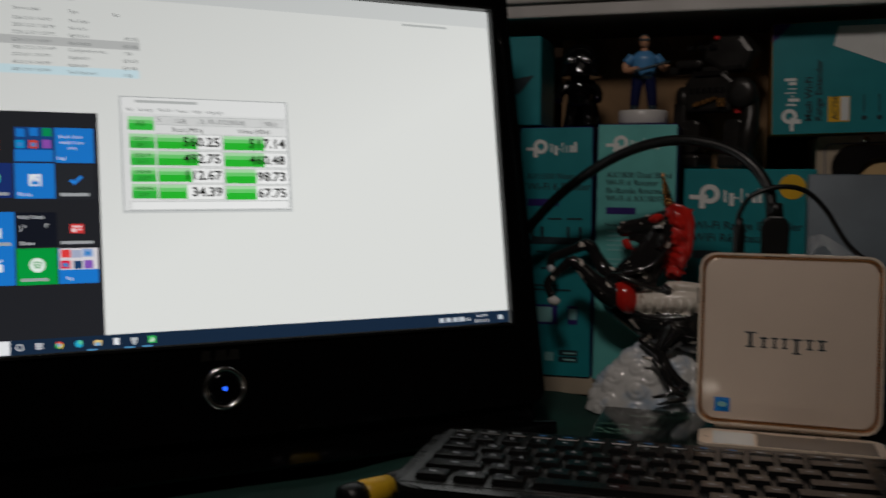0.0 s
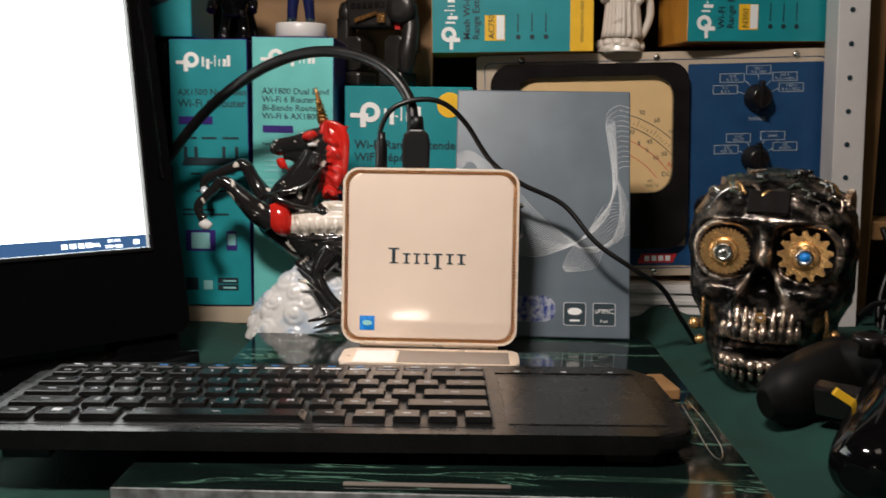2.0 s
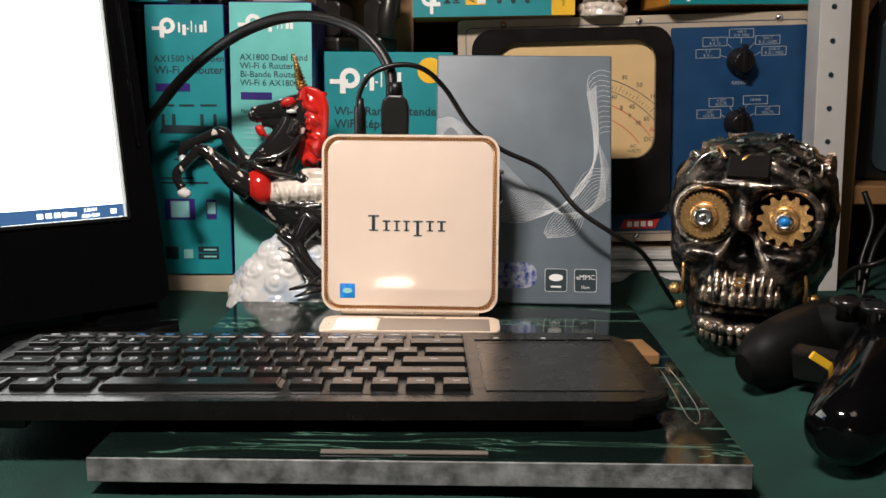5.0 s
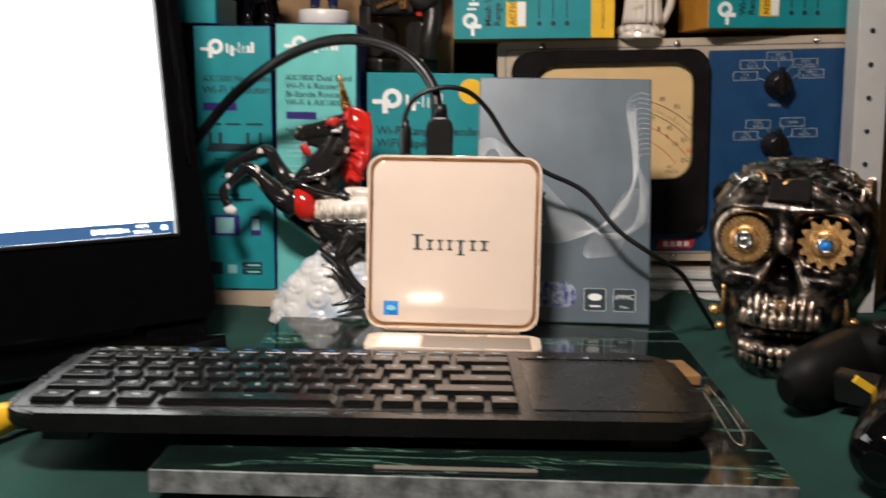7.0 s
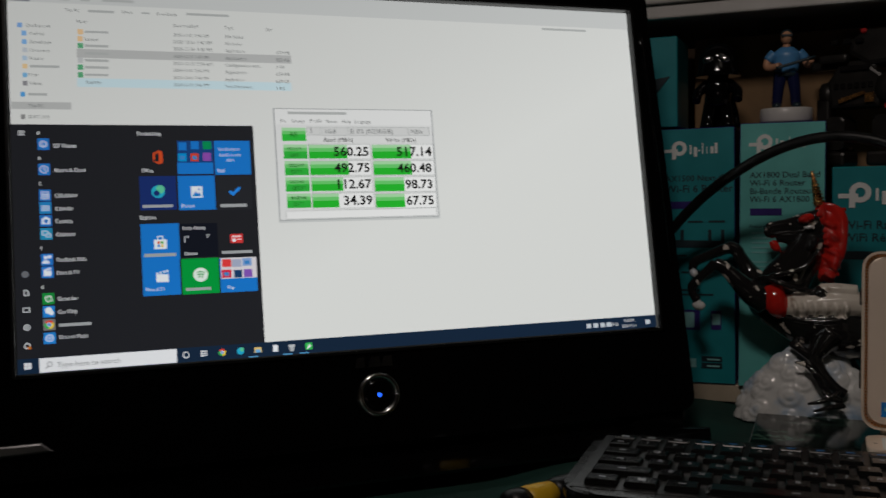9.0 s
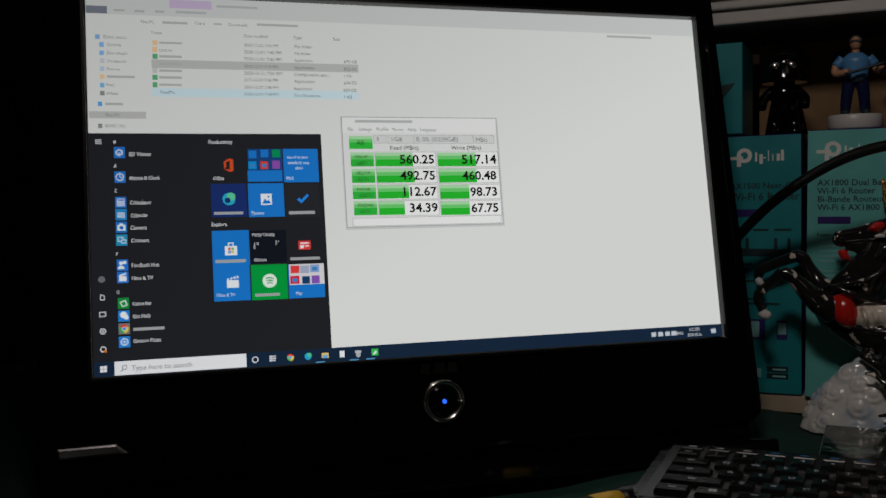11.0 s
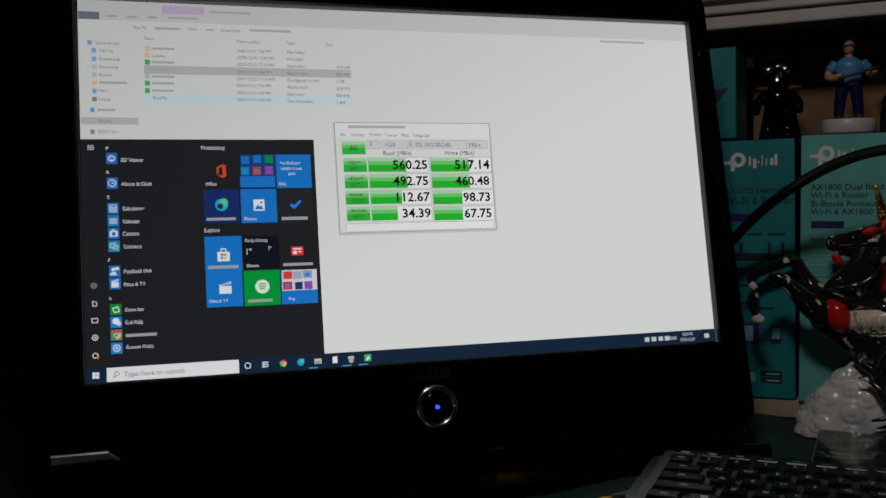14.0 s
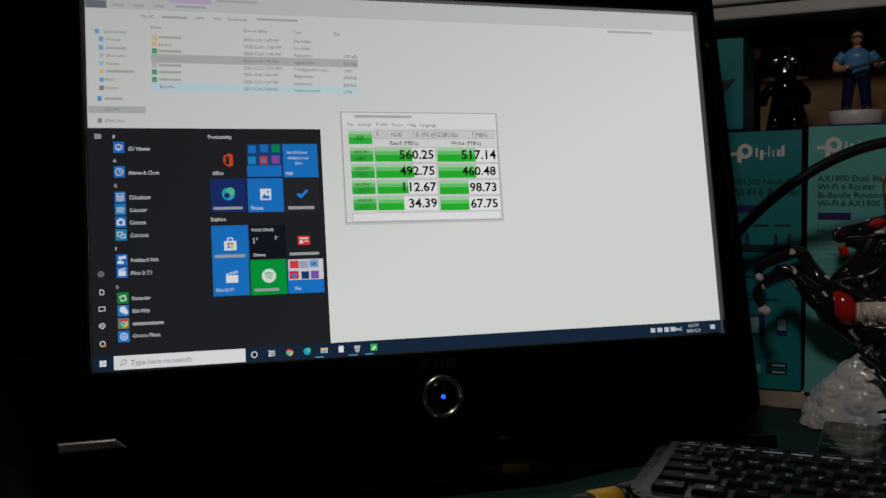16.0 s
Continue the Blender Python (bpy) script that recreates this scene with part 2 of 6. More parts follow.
def smooth_line(pts, per=8):
    out = []
    P = [Vector(p) for p in pts]
    P = [P[0] * 2 - P[1]] + P + [P[-1] * 2 - P[-2]]
    for i in range(1, len(P) - 2):
        for k in range(per):
            t = k / per
            a, b, c, d = P[i - 1], P[i], P[i + 1], P[i + 2]
            out.append(0.5 * (2 * b + (c - a) * t + (2 * a - 5 * b + 4 * c - d) * t * t + (3 * b - a - 3 * c + d) * t ** 3))
    out.append(P[-2])
    return out


def add_tube(bm, pts, radii, n=12, per=6, slot=0, flat=1.0):
    """A closed tube along a smooth line; pts may carry one radius each."""
    if not isinstance(radii, (list, tuple)):
        radii = [radii] * len(pts)
    line = smooth_line(pts, per)
    rad = [v.x for v in smooth_line([(r, 0, 0) for r in radii], per)]
    rings, up = [], Vector((0.13, 0.91, 0.37))
    for i, p in enumerate(line):
        d = (line[min(i + 1, len(line) - 1)] - line[max(i - 1, 0)]).normalized()
        s = d.cross(up)
        s = s.normalized() if s.length > 1e-4 else Vector((1, 0, 0))
        u = s.cross(d)
        up = u
        r = max(rad[i], 1e-5)
        rings.append([bm.verts.new(p + r * (math.cos(2 * math.pi * k / n) * s + flat * math.sin(2 * math.pi * k / n) * u)) for k in range(n)])
    for a, b in zip(rings, rings[1:]):
        for k in range(n):
            f = bm.faces.new((a[k], a[(k + 1) % n], b[(k + 1) % n], b[k]))
            f.material_index, f.smooth = slot, True
    for ring, p, s in ((rings[0], line[0], 1), (rings[-1], line[-1], -1)):
        f = bm.faces.new(ring)
        f.material_index = slot
    return bm


def tube(pts, radii, n=12, per=6, flat=1.0):
    return add_tube(bmesh.new(), pts, radii, n, per, 0, flat)


def add_lathe(bm, profile, n=32, m=None, slot=0):
    """(radius, height) pairs turned round z."""
    m = m or Matrix()
    rings = [[bm.verts.new(m @ Vector((r * math.cos(2 * math.pi * k / n), r * math.sin(2 * math.pi * k / n), z))) for k in range(n)] for r, z in profile]
    for a, b in zip(rings, rings[1:]):
        for k in range(n):
            f = bm.faces.new((a[k], a[(k + 1) % n], b[(k + 1) % n], b[k]))
            f.material_index, f.smooth = slot, True
    for ring in (rings[0], rings[-1]):
        bm.faces.new(ring).material_index = slot
    return bm


def lathe(profile, n=32, m=None):
    return add_lathe(bmesh.new(), profile, n, m)


def add_ball(bm, c, r, m=None, slot=0, seg=16):
    rx, ry, rz = r if isinstance(r, (list, tuple)) else (r, r, r)
    g = bmesh.ops.create_uvsphere(bm, u_segments=seg, v_segments=max(6, seg * 3 // 4), radius=1.0)
    mm = Matrix.Translation(c) @ (m or Matrix()) @ Matrix.Diagonal((rx, ry, rz, 1))
    bmesh.ops.transform(bm, matrix=mm, verts=g["verts"])
    for f in {f for v in g["verts"] for f in v.link_faces}:
        f.material_index, f.smooth = slot, True
    return bm


def add_part(bm, sub, m):
    """Joins a small mesh, moved by m, to a larger one."""
    me = bpy.data.meshes.new("joined")
    bmesh.ops.transform(sub, matrix=m, verts=sub.verts)
    sub.to_mesh(me)
    sub.free()
    bm.from_mesh(me)
    bpy.data.meshes.remove(me)


def add_gear(bm, m, r, teeth, depth, thick, hole, slot=0):
    n = teeth * 4
    outer = [((r if k % 4 in (1, 2) else r - depth) * math.cos(2 * math.pi * k / n), (r if k % 4 in (1, 2) else r - depth) * math.sin(2 * math.pi * k / n)) for k in range(n)]
    inner = [(hole * math.cos(2 * math.pi * k / n), hole * math.sin(2 * math.pi * k / n)) for k in range(n)]
    add_part(bm, add_ring(bmesh.new(), outer, inner, -thick, 0, slot), m)
    return bm


FLAT = pose(0, 0, 0, 90, 0, 0)


def lettering(s, size, m, material, parent, align="LEFT", name="lettering", depth=0.0, bold=0.0):
    """Writing with the built-in font, in the plane of x and z of m, as a mesh."""
    cu = bpy.data.curves.new(name, "FONT")
    cu.body, cu.size, cu.align_x, cu.resolution_u, cu.extrude, cu.offset = s, size, align, 2, depth, bold * size
    tmp = bpy.data.objects.new(name, cu)
    me = bpy.data.meshes.new_from_object(tmp)
    bpy.data.objects.remove(tmp)
    bpy.data.curves.remove(cu)
    me.materials.append(M[material] if isinstance(material, str) else material)
    ob = new(name, me)
    ob.parent = parent
    ob.matrix_basis = m @ FLAT
    return ob


def bar(x0, x1, z0, z1, y, material, parent, name="printed_bar", t=0.0003):
    return part(name, box(x0, x1, y - t, y, z0, z1), material, parent)


# ---------------------------------------------------------------- the room
def slab(name, dims, material, label):
    return tagged(link(name, box(*dims), material), label, "room", kind="structure")


slab("floor", (-1.6, 1.6, -1.6, 1.3, -0.80, -0.75), "wood_dark", "dark wooden floor below the table")
slab("ceiling", (-1.6, 1.6, -1.6, 1.3, 1.60, 1.65), "cream", "plain cream ceiling above the desk")
slab("wall_north", (-1.6, 1.6, 1.20, 1.30, -0.75, 1.60), "wall", "brown wooden wall behind the shelves")
slab("wall_south", (-1.6, 1.6, -1.60, -1.50, -0.75, 1.60), "wall", "plain brown wall across the room")
slab("wall_west", (-1.6, -1.5, -1.50, 1.20, -0.75, 1.60), "wall", "plain brown wall beside the desk")
slab("wall_east", (1.5, 1.6, -1.50, 1.20, -0.75, 1.60), "wall", "plain brown wall beside the shelf")

# table and its cloth
table = thing("table", pose(0, 0.6, -0.75), "dark wooden table under a green cloth", "table")
part("tabletop", box(-0.95, 0.75, -0.45, 0.52, 0.715, 0.744, 0.004), "wood_dark", table)
for x in (-0.85, 0.65):
    for y in (-0.38, 0.45):
        part("leg", box(x - 0.03, x + 0.03, y - 0.03, y + 0.03, 0, 0.715, 0.004), "wood_dark", table)


def cloth_height(x, y):
    z = 0.0018 + 0.0022 * noise.noise((x * 7, y * 7, 1.3)) + 0.0012 * noise.noise((x * 19, y * 15, 5.0))
    # soft folds beside the marble tile
    d = x - 0.315 - 0.10 * (0.62 - y)
    side = max(0, min(1, (x - 0.297) / 0.03))
    z += side * (0.013 * math.exp(-((d - 0.045) / 0.022) ** 2) + 0.008 * math.exp(-((d - 0.11) / 0.03) ** 2))
    z += 0.008 * side * math.exp(-((y - 0.70) / 0.05) ** 2)
    left = max(0, min(1, (-0.03 - x) / 0.03))
    z += left * 0.006 * max(0, math.sin(26 * (x * 0.4 + y) + 3 * noise.noise((x * 5, y * 5, 0))))
    if -0.03 < x < 0.31 and 0.42 < y < 0.76:
        z = min(z, 0.002)
    return max(z, 0.0)


bm = bmesh.new()
NX, NY = 150, 100
grid = [[bm.verts.new((-0.96 + 1.72 * i / NX, 0.13 + 1.0 * j / NY, cloth_height(-0.96 + 1.72 * i / NX, 0.13 + 1.0 * j / NY))) for j in range(NY + 1)] for i in range(NX + 1)]
for i in range(NX):
    for j in range(NY):
        bm.faces.new((grid[i][j], grid[i + 1][j], grid[i + 1][j + 1], grid[i][j + 1]))
edge = [grid[i][0] for i in range(NX + 1)]
low = [bm.verts.new((v.co.x, 0.126 + 0.006 * math.sin(40 * v.co.x), -0.16)) for v in edge]
for i in range(NX):
    bm.faces.new((edge[i], edge[i + 1], low[i + 1], low[i]))
tagged(link("tablecloth", bm, "cloth", smooth=True), "dark green cloth with soft folds on the table", "tablecloth")

# marble tile
bm = bmesh.new()
add_box(bm, -0.1525, 0.1525, -0.1525, 0.1525, 0.0, 0.0120, 0.0005, 1)
bm.normal_update()
for f in bm.faces:
    f.material_index = 0 if f.normal.z > 0.95 else 1
tile = link("marble_tile", bm, ["marble", "marble_edge"], m=pose(0.1415, 0.591, 0.008, 0, 0, 0.4))
tagged(tile, "polished dark green marble tile with sawn grey edge on the cloth", "marble tile")
strip = link("metal_strip", box(-0.039, 0.039, -0.002, 0.002, 0, 0.0009, 0.0003), "clear", m=pose(0.1355, 0.4475, 0.0201, 0, 0, 0.6))
tagged(strip, "thin bright metal strip lying on the marble's front", "metal strip")

# ---------------------------------------------------------------- shelves behind
shelf = thing("lower_shelf", pose(0, 0, 0), "white metal shelf with ribbed front edge on the table", "shelf")
part("board", box(-0.75, 0.155, 0.832, 1.15, 0.006, 0.022, 0.001), "cream", shelf)
part("rear_board", box(0.156, 0.495, 0.919, 1.15, 0.002, 0.034, 0.001), "cream", shelf)
part("ribbed_edge", prism([(0.156, 0.0), (0.495, 0.0), (0.495, 0.034), (0.156, 0.034)], 0.905, 0.918, 0.001), "white", shelf)
for k in range(3):
    part("rib", box(0.156, 0.495, 0.902, 0.905, 0.004 + 0.011 * k, 0.009 + 0.011 * k, 0.001), "white", shelf)
upper = thing("upper_shelf", pose(0, 0, 0), "white metal shelf with ribbed front edge above the boxes", "shelf")
part("board", box(-0.75, 0.46, 0.87, 1.15, 0.362, 0.376, 0.001), "white", upper)
part("front_edge", box(-0.75, 0.46, 0.857, 0.868, 0.353, 0.384, 0.002), "white", upper)
part("rib", box(-0.75, 0.46, 0.852, 0.858, 0.366, 0.372, 0.002), "white", upper)
part("rib", box(-0.75, 0.46, 0.848, 0.858, 0.378, 0.392, 0.002), "white", upper)

rack = thing("rack_upright", pose(0.4925, 0.88, 0, 0, -1.7, 0), "white perforated metal rack upright beside the meter", "rack upright")
bm = bmesh.new()
add_box(bm, -0.0135, 0.0135, 0, 0.0025, 0.002, 0.62, 0.0006, 1)
add_box(bm, -0.0135, -0.011, 0.002, 0.03, 0.002, 0.62)
add_box(bm, 0.011, 0.0135, 0.002, 0.03, 0.002, 0.62)
part("channel", bm, "white", rack)
for k in range(19):
    part("hole", lathe([(0.0022, -0.0004), (0.0022, 0.001)], 12, pose(-0.002, 0, 0.022 + 0.0292 * k, 90)), "ink", rack, "dark round hole")
post = link("wooden_post", box(0.515, 0.535, 0.93, 0.99, 0.002, 0.62, 0.002), "wood")
tagged(post, "pale wooden post beside the metal rack", "post")
ws = link("wooden_shelf", box(0.536, 0.85, 0.93, 1.19, 0.076, 0.094, 0.0015), "wood")
tagged(ws, "pale wooden side shelf carrying a black speaker", "shelf")
wp = link("back_panel", box(0.50, 0.95, 1.17, 1.198, 0.0, 0.62, 0.001), "wood")
tagged(wp, "pale wooden panel behind the side shelf", "panel")
sp = thing("speaker", pose(0.61, 1.02, 0.0945, 0, 0, -12), "black speaker standing on the wooden side shelf", "speaker")
part("cabinet", prism([(-0.055, 0), (0.06, 0), (0.06, 0.19), (-0.03, 0.19), (-0.055, 0.14)], -0.05, 0.08, 0.003), "black", sp)
part("grille", prism(outline(0.08, 0.15, 0.012), -0.054, -0.050, 0.001), "ink", sp, m=pose(0.008, 0, 0.085))

# ---------------------------------------------------------------- monitor
E = 7.0
SW, SH = 0.4587, 0.2544
ux, un = Vector((0.7399, 0.6726, -0.0069)).normalized(), Vector((0.6629, -0.7274, 0.1772)).normalized()
uz = un.cross(ux).normalized()
mon_m = Matrix.Translation((-0.0859, 0.7105, 0.0908)) @ Matrix((ux, -un, uz)).transposed().to_4x4()
mon = thing("monitor", mon_m, "glossy black widescreen monitor showing a start menu and benchmark window", "monitor")


def frame_outline(x0, x1, z0, z1, r):
    return [(x + (x0 + x1) / 2, z + (z0 + z1) / 2) for x, z in outline(x1 - x0, z1 - z0, r)]


bm = bmesh.new()
add_ring(bm, [(x - 0.010 * (z + 0.066) / 0.347 if x > 0 else x, z) for x, z in frame_outline(-0.491, 0.027, -0.066, 0.281, 0.012)], frame_outline(-SW - 0.001, 0.001, -0.001, SH + 0.001, 0.001), -0.004, 0.03)
part("bezel", bm, "gloss", mon)
part("inner_lip", add_ring(bmesh.new(), frame_outline(-SW - 0.003, 0.003, -0.003, SH + 0.003, 0.002), frame_outline(-SW - 0.001, 0.001, -0.001, SH + 0.001, 0.001), -0.0055, -0.0035), "black", mon)
part("back_shell", prism(frame_outline(-0.47, 0.0, -0.05, 0.27, 0.03), 0.012, 0.05, 0.008), "black", mon)
part("side_highlight_strip", tube([(0.015, -0.005, 0.05), (0.012, -0.0055, 0.15), (0.008, -0.005, 0.24)], 0.0014, 8), "gloss", mon)
part("silver_strip", prism([(-0.481, -0.0425), (-0.446, -0.0425), (-0.438, -0.0490), (-0.481, -0.0500)], -0.0075, -0.004, 0.0015), "steel", mon, "brushed silver accent")
ring = tube([(0.0132 * math.cos(a * math.pi / 16), -0.0048, 0.0132 * math.sin(a * math.pi / 16)) for a in range(33)], 0.0023, 12, 3)
pb = part("power_button", ring, "chrome", mon, "chrome ring round the power button", pose(-0.2295, 0, -0.0325))
part("button_face", lathe([(0.0114, -0.0), (0.0114, 0.002), (0.009, 0.003)], 32, pose(0, -0.004, 0, 90)), "gloss", pb)
led = glow("blue_led", (0.02, 0.12, 1.0), 14)
part("power_light", lathe([(0.0016, 0), (0.0016, 0.0004)], 16, pose(0, -0.0072, 0, 90)), led, pb, "small blue power light")
for k, w in enumerate((0.007, 0.009, 0.008)):
    part("badge_mark", prism([(-0.245 + 0.0095 * k, -0.013), (-0.245 + 0.0095 * k + w, -0.013), (-0.243 + 0.0095 * k + w * 0.7, -0.006), (-0.243 + 0.0095 * k, -0.006)], -0.0046, -0.004), "gunmetal", mon)
part("hanging_tag", prism(frame_outline(-0.516, -0.484, 0.283, 0.2965, 0.005), -0.006, -0.005), "purple", mon, "violet tag at the corner")
part("tag_rim", add_ring(bmesh.new(), frame_outline(-0.517, -0.483, 0.282, 0.2975, 0.006), frame_outline(-0.515, -0.485, 0.284, 0.2955, 0.005), -0.0066, -0.0055), "print_white", mon)
part("foot_post", prism([(-0.022, -0.05), (0.024, -0.05), (0.018, -0.088), (-0.034, -0.088)], 0.0, 0.03, 0.004), "gloss", mon)
part("foot_post", prism([(-0.497, -0.05), (-0.46, -0.05), (-0.45, -0.088), (-0.49, -0.088)], 0.0, 0.03, 0.004), "gloss", mon)
part("foot_bar", prism([(-0.49, -0.0885), (0.018, -0.0885), (0.018, -0.078), (-0.03, -0.074), (-0.44, -0.074), (-0.49, -0.078)], -0.035, 0.045, 0.003), "gloss", mon)

screen_lit = glow("screen_white", (0.80, 0.815, 0.79), E, (SW, SH))
screen = part("screen", box(-SW, 0, -0.0006, 0.004, 0, SH), screen_lit, mon, "lit screen with windows and tiles")
UI = {}
GREY_INK, INK, WHITE_INK = (0.17, 0.18, 0.18), (0.008, 0.008, 0.008), (0.86, 0.88, 0.90)


def ui_mat(c):
    if c not in UI:
        UI[c] = glow("screen_colour", c, E, (SW, SH))
    return UI[c]


def ui_rect(name, x0, y0, x1, y1, c, lvl):
    y = -0.0006 - 0.00012 * lvl
    x0, x1, y0, y1 = max(0, x0), min(1920, x1), max(0, y0), min(1080, y1)
    return part(name, box(-SW + x0 * SW / 1920, -SW + x1 * SW / 1920, y, y + 0.0001, SH - y1 * SH / 1080, SH - y0 * SH / 1080), ui_mat(c), screen)


def ui_text(s, x, y, h, c, lvl):
    big = lvl == 8
    ob = lettering(s, h * SH / 1080 * 1.38, pose(-SW + (x + 5 * big) * SW / 1920, -0.0006 - 0.00012 * lvl, SH - y * SH / 1080), ui_mat(c), screen, name="screen_text", bold=0.022 if big else 0.0)
    k = 1.06 if big else 0.77 if c == WHITE_INK else 0.88 if lvl == 3 else 0.95
    ob.matrix_basis = ob.matrix_basis @ Matrix.Diagonal((k, 1.0 if big else 0.5 + 0.5 * k, 1, 1))
    return ob


def ui_shape(name, pts, c, lvl):
    """A flat shape on the screen, from corners in screen units."""
    y = -0.0006 - 0.00012 * lvl
    return part(name, prism([(-SW + u * SW / 1920, SH - v * SH / 1080) for u, v in pts], y, y + 0.0001), ui_mat(c), screen)


def ui_disc(name, u, v, r, c, lvl, a0=0, a1=360):
    pts = [(u + r * math.cos(radians(a)), v + r * math.sin(radians(a))) for a in [a0 + (a1 - a0) * k / 24 for k in range(24 if a1 - a0 > 359 else 25)]]
    return ui_shape(name, pts if a1 - a0 > 359 else pts + [(u, v)], c, lvl)


ui_rect("window_titlebar", 0, 0, 1920, 58, (.68,.70,.69), 1)
ui_rect("file_tab", 1, 35, 57, 57, (.20,.22,.27), 2)
ui_rect("tool_tab", 226, 8, 343, 33, (.62,.50,.70), 2)
ui_rect("blurred_label", 74, 43, 104, 49, (.50,.52,.51), 3)
ui_rect("blurred_label", 130, 43, 157, 50, (.50,.52,.51), 3)
ui_rect("blurred_label", 186, 42, 211, 49, (.50,.52,.51), 3)
ui_rect("blurred_label", 242, 41, 327, 48, (.50,.52,.51), 3)
ui_rect("blurred_label", 357, 19, 474, 26, (.50,.52,.51), 3)
ui_text("This PC", 145, 82, 10, GREY_INK, 3)
ui_text("Users", 294, 80, 10, GREY_INK, 3)
ui_text("Downloads", 388, 81, 10, GREY_INK, 3)
ui_rect("blurred_label", 205, 74, 274, 81, (.50,.52,.51), 3)
ui_rect("blurred_label", 347, 74, 369, 79, (.50,.52,.51), 3)
ui_rect("blurred_label", 470, 70, 590, 77, (.50,.52,.51), 3)
ui_rect("blurred_label", 1598, 66, 1760, 73, (.50,.52,.51), 3)
ui_text("Quick access", 45, 130, 10, GREY_INK, 3)
ui_text("Desktop", 54, 152, 9, GREY_INK, 3)
ui_text("Downloads", 53, 177, 10, GREY_INK, 3)
ui_text("Documents", 53, 200, 9, GREY_INK, 3)
ui_text("Pictures", 52, 223, 9, GREY_INK, 3)
ui_rect("blurred_label", 52, 238, 126, 245, (.50,.52,.51), 3)
ui_text("Music", 48, 269, 9, GREY_INK, 3)
ui_text("Videos", 48, 294, 10, GREY_INK, 3)
ui_rect("blurred_label", 46, 317, 93, 324, (.50,.52,.51), 3)
ui_rect("highlight_band", 3, 342, 153, 362, (.55,.56,.55), 2)
ui_text("This PC", 45, 357, 10, GREY_INK, 3)
ui_text("SDXC (H:)", 44, 388, 10, GREY_INK, 3)
ui_rect("icon", 24, 119, 36, 132, (.25,.45,.8), 1)
ui_rect("icon", 34, 141, 46, 155, (.25,.5,.85), 1)
ui_rect("icon", 34, 166, 46, 179, (.25,.5,.85), 1)
ui_rect("icon", 35, 189, 47, 202, (.6,.65,.7), 1)
ui_rect("icon", 34, 212, 46, 225, (.5,.65,.8), 1)
ui_rect("icon", 34, 235, 46, 248, (.9,.65,.35), 1)
ui_rect("icon", 34, 260, 45, 273, (.2,.5,.8), 1)
ui_rect("icon", 33, 283, 45, 296, (.3,.3,.32), 1)
ui_rect("icon", 27, 314, 38, 327, (.1,.4,.8), 1)
ui_rect("icon", 26, 344, 38, 357, (.2,.6,.85), 1)
ui_rect("icon", 26, 377, 37, 390, (.3,.3,.3), 1)
ui_text("Name", 174, 113, 10, GREY_INK, 3)
ui_text("Date modified", 431, 114, 10, GREY_INK, 3)
ui_text("Type", 574, 114, 11, GREY_INK, 3)
ui_text("Size", 693, 115, 11, GREY_INK, 3)
ui_rect("highlight_band", 172, 188, 765, 213, (.55,.56,.55), 2)
ui_rect("highlight_band", 170, 272, 761, 297, (.66,.84,.90), 2)
ui_rect("icon", 176, 131, 190, 146, (.9,.62,.35), 1)
ui_rect("blurred_label", 194, 135, 256, 141, (.50,.52,.51), 3)
ui_text("2020-12-01 7:40 PM", 431, 142, 10, GREY_INK, 3)
ui_text("File folder", 576, 142, 11, GREY_INK, 3)
ui_rect("icon", 175, 151, 189, 166, (.9,.62,.35), 1)
ui_text("License", 194, 164, 10, GREY_INK, 3)
ui_text("2020-12-01 7:40 PM", 430, 163, 11, GREY_INK, 3)
ui_text("File folder", 575, 163, 10, GREY_INK, 3)
ui_rect("icon", 175, 171, 189, 186, (.12,.45,.22), 1)
ui_rect("blurred_label", 193, 175, 255, 182, (.50,.52,.51), 3)
ui_text("2020-12-01 7:40 PM", 429, 184, 11, GREY_INK, 3)
ui_text("Application", 574, 184, 10, GREY_INK, 3)
ui_text("670 KB", 722, 185, 11, GREY_INK, 3)
ui_rect("icon", 174, 193, 188, 208, (.12,.45,.22), 1)
ui_rect("blurred_label", 193, 197, 254, 204, (.50,.52,.51), 3)
ui_text("2020-12-01 7:40 PM", 428, 206, 10, GREY_INK, 3)
ui_text("Application", 573, 207, 11, GREY_INK, 3)
ui_text("825 KB", 720, 208, 11, GREY_INK, 3)
ui_rect("icon", 174, 213, 187, 228, (.6,.62,.62), 1)
ui_rect("blurred_label", 192, 217, 254, 224, (.50,.52,.51), 3)
ui_text("2020-12-21 7:54 AM", 427, 227, 11, GREY_INK, 3)
ui_text("Configuration sett...", 572, 228, 11, GREY_INK, 3)
ui_text("1 KB", 719, 229, 10, GREY_INK, 3)
ui_rect("icon", 173, 233, 187, 248, (.12,.45,.22), 1)
ui_rect("blurred_label", 191, 237, 253, 244, (.50,.52,.51), 3)
ui_text("2020-12-01 7:40 PM", 426, 247, 10, GREY_INK, 3)
ui_text("Application", 571, 249, 11, GREY_INK, 3)
ui_text("654 KB", 718, 251, 11, GREY_INK, 3)
ui_rect("icon", 173, 255, 186, 270, (.12,.45,.22), 1)
ui_rect("blurred_label", 191, 259, 252, 265, (.50,.52,.51), 3)
ui_text("2020-12-01 7:40 PM", 426, 269, 10, GREY_INK, 3)
ui_text("Application", 569, 271, 10, GREY_INK, 3)
ui_text("839 KB", 716, 274, 11, GREY_INK, 3)
ui_rect("icon", 172, 275, 186, 290, (.6,.62,.62), 1)
ui_text("ReadMe", 193, 288, 10, GREY_INK, 3)
